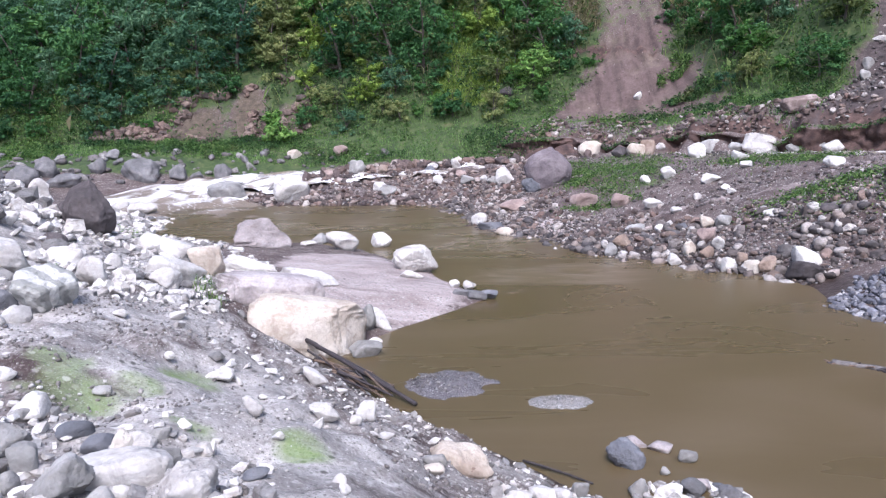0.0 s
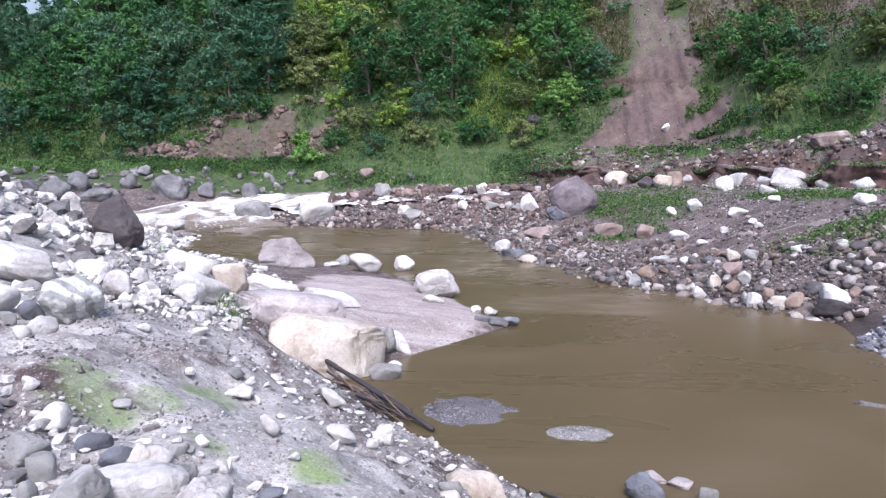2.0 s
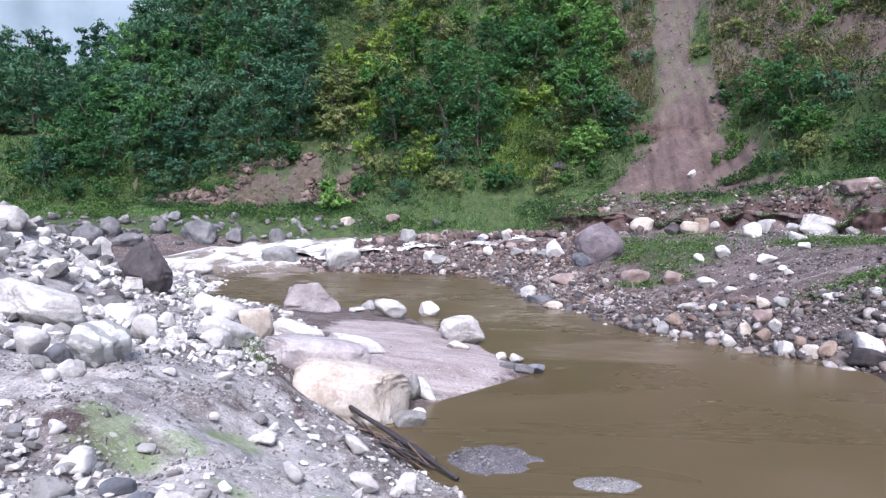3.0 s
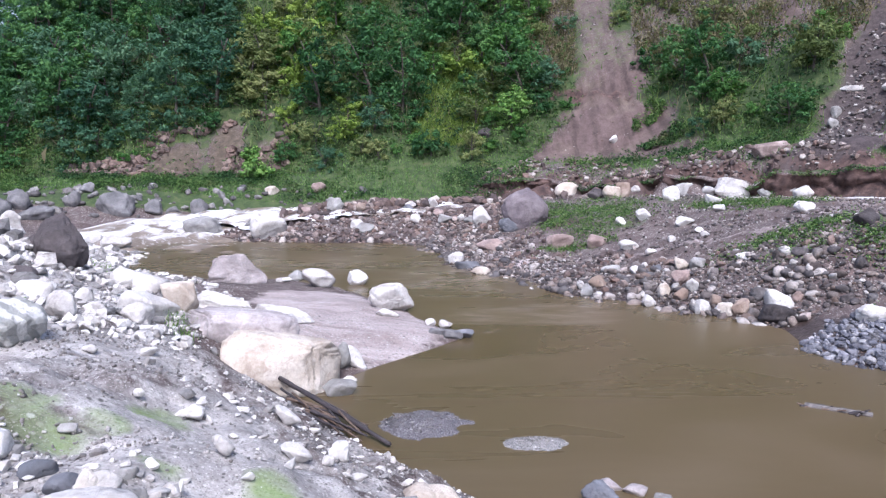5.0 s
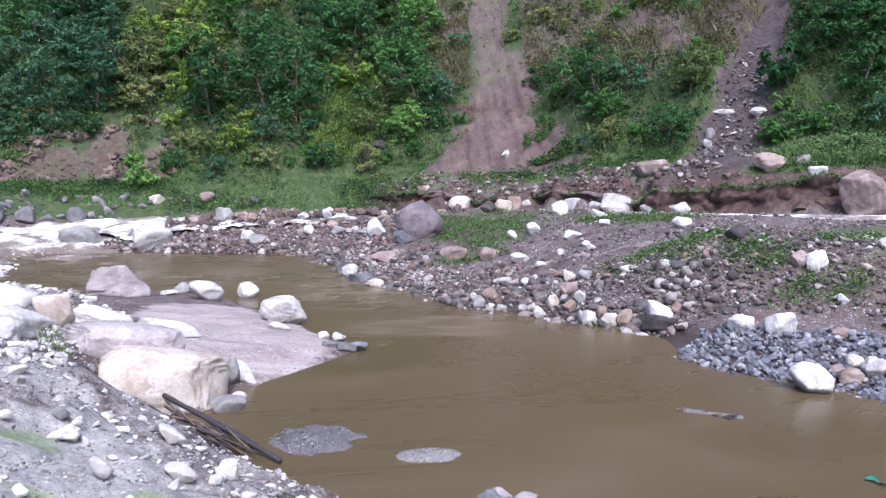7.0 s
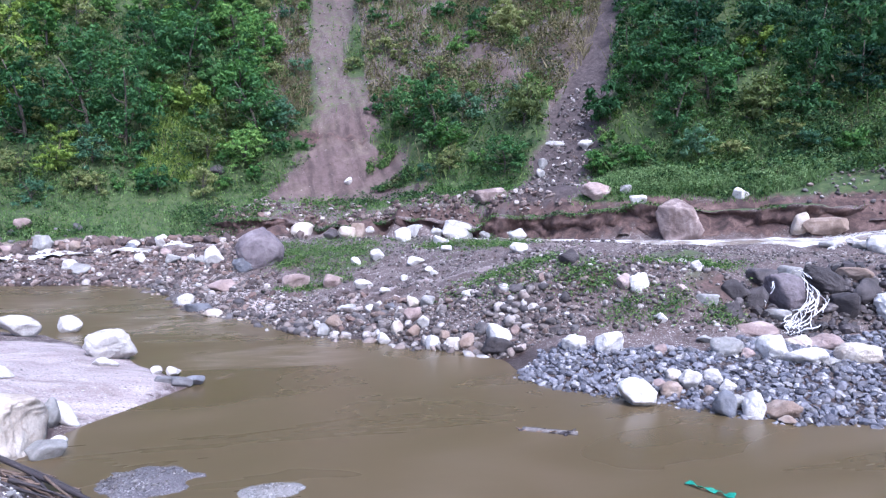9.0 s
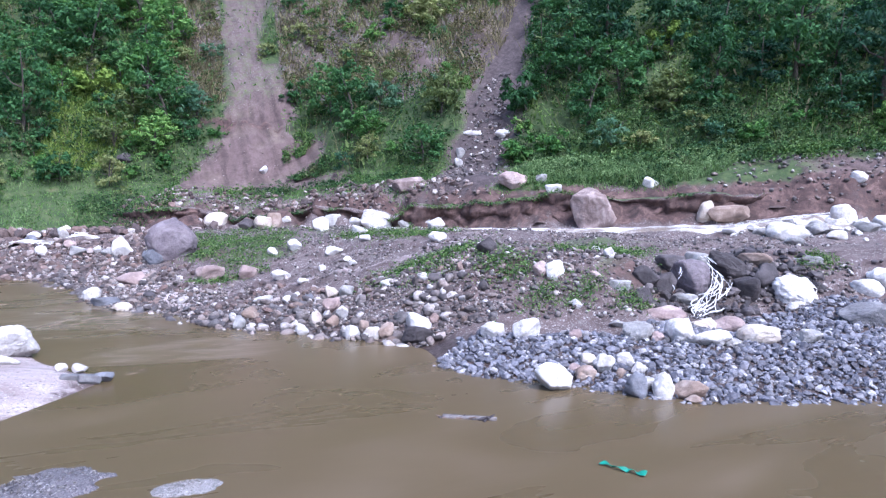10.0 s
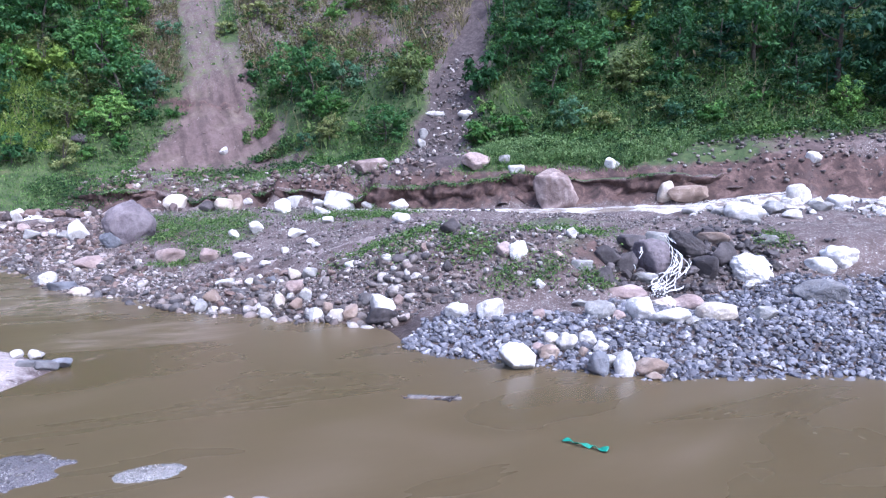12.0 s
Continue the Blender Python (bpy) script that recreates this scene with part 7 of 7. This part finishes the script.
def cover_material():
    """Undergrowth whose plants change from place to place."""
    n = Nodes("mixed_undergrowth")
    c = n.coords()
    isl = n.add("NewGeometry").outputs["Random Per Island"]
    where, what = n.noise(c, 0.16, 4, 0.6), n.noise(c, 0.6, 3, 0.6)
    fresh = n.ramp(isl, (0.1, (0.026, 0.062, 0.018)), (0.5, (0.066, 0.132, 0.036)), (0.9, (0.145, 0.22, 0.07)))
    deep = n.ramp(isl, (0.1, (0.009, 0.028, 0.012)), (0.5, (0.026, 0.068, 0.026)), (0.9, (0.07, 0.13, 0.046)))
    dry = n.ramp(isl, (0.1, (0.06, 0.052, 0.028)), (0.5, (0.125, 0.11, 0.058)), (0.9, (0.215, 0.185, 0.11)))
    col = n.mix(n.grey(where, 0.42, 0.58), deep, fresh)
    col = n.mix(n.math("MULTIPLY", n.grey(what, 0.58, 0.72), 0.7), col, dry)
    n.done(col, 0.7)
    n.bsdf.inputs["Specular IOR Level"].default_value = 0.12
    tr = n.add("BsdfTranslucent", {"Color": n.mix(1.0, col, (1.2, 1.3, 0.6), "MULTIPLY")})
    n.tree.links.new(n.add("MixShader", {0: 0.25, 1: n.bsdf.outputs[0], 2: tr.outputs[0]}).outputs[0], n.out.inputs[0])
    return n.mat


M_COVER = cover_material()
M_DRYSCRUB = leaf_material("dry_olive_scrub", (0.05, 0.052, 0.026), (0.118, 0.11, 0.056), (0.22, 0.19, 0.112), 0.0)


def undergrowth(name, label, places, size, lift, material, seed, per=5, billow=0.0, floor=None):
    """Leaves on plants of uneven height, in rounded humps where billow is given."""
    rng = np.random.default_rng(seed)
    x, y = places[:, 0], places[:, 1]
    hump = np.abs(layered(x, y, 3.2, 2, 121)) * 0.75 + np.abs(layered(x, y, 1.3, 2, 125)) * 0.3
    z = (height(x, y) if floor is None else floor) + rng.random(len(places)) ** 1.5 * lift + billow * hump
    v, f = leaf_cloud(np.column_stack([places, z]), np.full(len(places), 0.2), per, size, rng, 0.45)
    ob = mesh_object(name, v, f, material, smooth=False)
    return tagged(ob, label, "undergrowth", kind="stuff")


undergrowth("undergrowth", "tangled green undergrowth covering the hillside", sample(HILL_AREA, 40000, RNG, lambda x, y: not_bare(x, y) * (1 - 0.6 * (inside(DRY_SLOPE, x, y) | inside(DRY_EDGE, x, y)))), 0.15, 0.4, M_COVER, 34, 4, 2.0)
undergrowth("dry_scrub", "brown and olive scrub over the dry open slope", sample(DRY_SLOPE, 9000, RNG, clumpy(2.6, 91, -0.3)), 0.14, 0.5, M_DRYSCRUB, 54, 4, 1.3)
undergrowth("chute_scrub", "olive grass and scrub beside the bare landslide", sample(DRY_EDGE, 1500, RNG, clumpy(1.6, 92, -0.1)), 0.12, 0.4, M_DRYSCRUB, 55, 4, 0.8)
undergrowth("terrace_scrub", "low green scrub above the bare terrace slope", sample([(28, 41.5), (32.5, 34.0), (36, 31.0), (42, 26.0), (52, 18), (56, 25), (46, 34), (36, 41)], 7600, RNG, lambda x, y: 0.25 + 0.75 * smooth(1.5, 4.0, along(TERRACE, x, y)[0])), 0.15, 0.35, M_COVER, 43, 4, 0.9)
undergrowth("terrace_weeds", "leafy green weeds along the terrace edge", sample(TERRACE_AREA, 9000, RNG, lambda x, y: not_bare(x, y) * smooth(-0.5, 0.3, layered(x, y, 3.0, 3, 83))), 0.11, 0.3, M_COVER, 35, 5, 0.45)
undergrowth("terrace_herbs", "soft pale green herbs billowing over the terrace", sample(FLUFF, 6500, RNG, clumpy(2.0, 90, -0.4)), 0.085, 0.35, M_FLUFF, 53, 4, 0.7)
undergrowth("slide_weeds", "sparse green weeds on the landslide fan", sample([(15.5, 55.0), (18.5, 53.5), (18.6, 58), (17.8, 59.5), (16.2, 58)], 900, RNG, clumpy(1.6, 127, 0.15)), 0.12, 0.25, M_COVER, 41, 4, 0.3)
lip = LIP[RNG.integers(0, len(LIP), 1300)]
lip = lip[RNG.random(len(lip)) < smooth(-0.2, 0.5, layered(lip[:, 0], lip[:, 1], 1.8, 3, 145)) * smooth(36, 33, lip[:, 0])]
undergrowth("cutbank_weeds", "hanging green weeds along the cut bank top", lip[:, :2] + RNG.normal(0, 0.14, (len(lip), 2)), 0.10, 0.16, M_COVER, 42, 4, 0.1, floor=lip[:, 2] - 0.05)
ISLAND_GREEN = [(7.2, 40.5, 1.0, 1.2), (6.6, 37.4, 0.5, 1.0), (7.4, 31.8, 0.6, 0.3), (8.3, 39.0, 1.6, 2.2), (9.5, 36.5, 1.2, 1.8), (7.6, 34.2, 0.9, 1.2), (5.9, 32.4, 0.7, 0.6), (11.3, 24.4, 0.9, 0.8), (11.6, 22.6, 0.7, 0.6), (13.0, 23.6, 0.9, 0.7), (12.9, 21.0, 0.6, 0.4), (13.2, 20.2, 0.5, 0.3),
                (13.4, 18.9, 0.6, 0.25), (14.4, 18.2, 0.6, 0.25), (15.6, 17.3, 0.5, 0.3), (18.0, 21.0, 1.2, 0.7), (16.2, 20.6, 1.0, 0.6), (13.0, 33.4, 0.9, 0.9), (14.0, 31.4, 0.8, 0.8), (14.7, 29.4, 1.0, 0.6), (22.6, 16.4, 0.5, 0.4)]
weeds = np.concatenate([np.column_stack([RNG.normal(cx, a * 0.75, int(330 * math.sqrt(a * b))), RNG.normal(cy, b * 0.75, int(330 * math.sqrt(a * b)))]) for cx, cy, a, b in ISLAND_GREEN])
undergrowth("island_weeds", "low green weeds in patches on the island", weeds, 0.065, 0.2, M_BLADE, 36)
blades("island_grass", "short green grass patches on the island", weeds + RNG.normal(0, 0.15, weeds.shape), 0.06, 0.22, 0.014, M_BLADE, 37)
tufts = np.concatenate([np.column_stack([RNG.normal(cx, a * 0.55, int(30000 * a * b) + 60), RNG.normal(cy, b * 0.55, int(30000 * a * b) + 60)]) for cx, cy, a, b in MOSS])
blades("bank_moss", "sparse short green grass on the silty bank", tufts, 0.008, 0.03, 0.0045, M_MOSS, 38)

BANK_WEEDS = [(-4.55, 14.1, 0.12), (-4.9, 14.7, 0.12), (-9.2, 21.6, 0.5), (-9.9, 23.2, 0.5), (-8.6, 20.6, 0.3), (-5.6, 10.4, 0.1)]
sprigs = np.concatenate([RNG.normal((cx, cy), a, (int(160 * a) + 20, 2)) for cx, cy, a in BANK_WEEDS])
undergrowth("bank_weeds", "small green weeds between the bank stones", sprigs, 0.028, 0.2, M_BLADE, 44, 4)
blades("bank_tufts", "thin green grass tufts between the bank stones", sprigs, 0.1, 0.35, 0.008, M_MOSS, 45)

# ================= distant mountain =================
def mountain_material():
    n = Nodes("haze_coloured_mountain")
    # the pale blue ramp holds the valley haze as surface colour
    f = n.noise(n.coords(), 0.012, 7, 0.65)
    return n.done(n.ramp(f, (0.3, (0.17, 0.215, 0.245)), (0.7, (0.24, 0.29, 0.32))), 1.0)


def mountain():
    a = np.linspace(radians(-75), radians(-12), 120)
    rows = []
    for k, (d, z) in enumerate(((600, 0.0), (680, 120.0), (780, 250.0), (860, 360.0), (1000, 200.0))):
        wob = z * 0.12 * layered(a * 60, a * 0 + k, 4.0, 4, 131)
        rows.append(np.stack([d * np.sin(a), d * np.cos(a), z + wob], 1))
    v = np.concatenate(rows)
    k = np.arange(len(v)).reshape(5, -1)
    q = np.stack([k[:-1, :-1], k[:-1, 1:], k[1:, 1:], k[1:, :-1]], -1).reshape(-1, 4)
    return tagged(mesh_object("backdrop", v, q, mountain_material()), "mountain closing the valley, haze painted into its blue-green colour", "mountain", kind="structure")


mountain()

# ================= far hut and poles =================
M_WALL = rock_material("whitewashed_wall", (0.36, 0.36, 0.35), (0.45, 0.45, 0.44), (0.55, 0.55, 0.54))
M_ROOF = rock_material("pale_tin_roof", (0.28, 0.30, 0.31), (0.36, 0.38, 0.39), (0.45, 0.46, 0.47), rough=0.5)


def box(lo, hi):
    (a, b, c), (d, e, g) = lo, hi
    v = [(a, b, c), (d, b, c), (d, e, c), (a, e, c), (a, b, g), (d, b, g), (d, e, g), (a, e, g)]
    return v, [(0, 3, 2, 1), (4, 5, 6, 7), (0, 1, 5, 4), (1, 2, 6, 5), (2, 3, 7, 6), (3, 0, 4, 7)]


hz = float(height(-70.2, 119.0))
hut = new("hut")
hut.matrix_world = pose(-70.2, 119.0, hz, 0, 0, 28) @ Matrix.Scale(0.45, 4)
v, f = box((-2.2, -1.5, -0.8), (2.2, 1.5, 1.9))
part("wall", v, f, M_WALL, hut, smooth=False)
part("roof", [(-2.7, -2, 1.85), (2.7, -2, 1.85), (2.7, 0, 2.9), (-2.7, 0, 2.9), (-2.7, 2, 1.85), (2.7, 2, 1.85), (-2.7, -2, 1.95), (2.7, -2, 1.95), (2.7, 0, 3.0), (-2.7, 0, 3.0), (-2.7, 2, 1.95), (2.7, 2, 1.95)],
     [(0, 1, 2, 3), (3, 2, 5, 4), (6, 9, 8, 7), (9, 10, 11, 8), (0, 6, 7, 1), (4, 5, 11, 10), (0, 3, 9, 6), (3, 4, 10, 9), (1, 7, 8, 2), (2, 8, 11, 5)], M_ROOF, hut, "pale tin roof", smooth=False)
tagged(hut, "small whitewashed hut with tin roof on a distant slope", "hut")
for x, y in ((-69.6, 116.5), (-68.9, 116.9)):
    z = float(height(x, y))
    bar("utility_pole", (x, y, z - 0.3), (x, y, z + 5.0), 0.07, 0.05, M_WALL, "thin pale utility pole on a distant slope", "pole", "poles beside the hut", 90, 0.0)
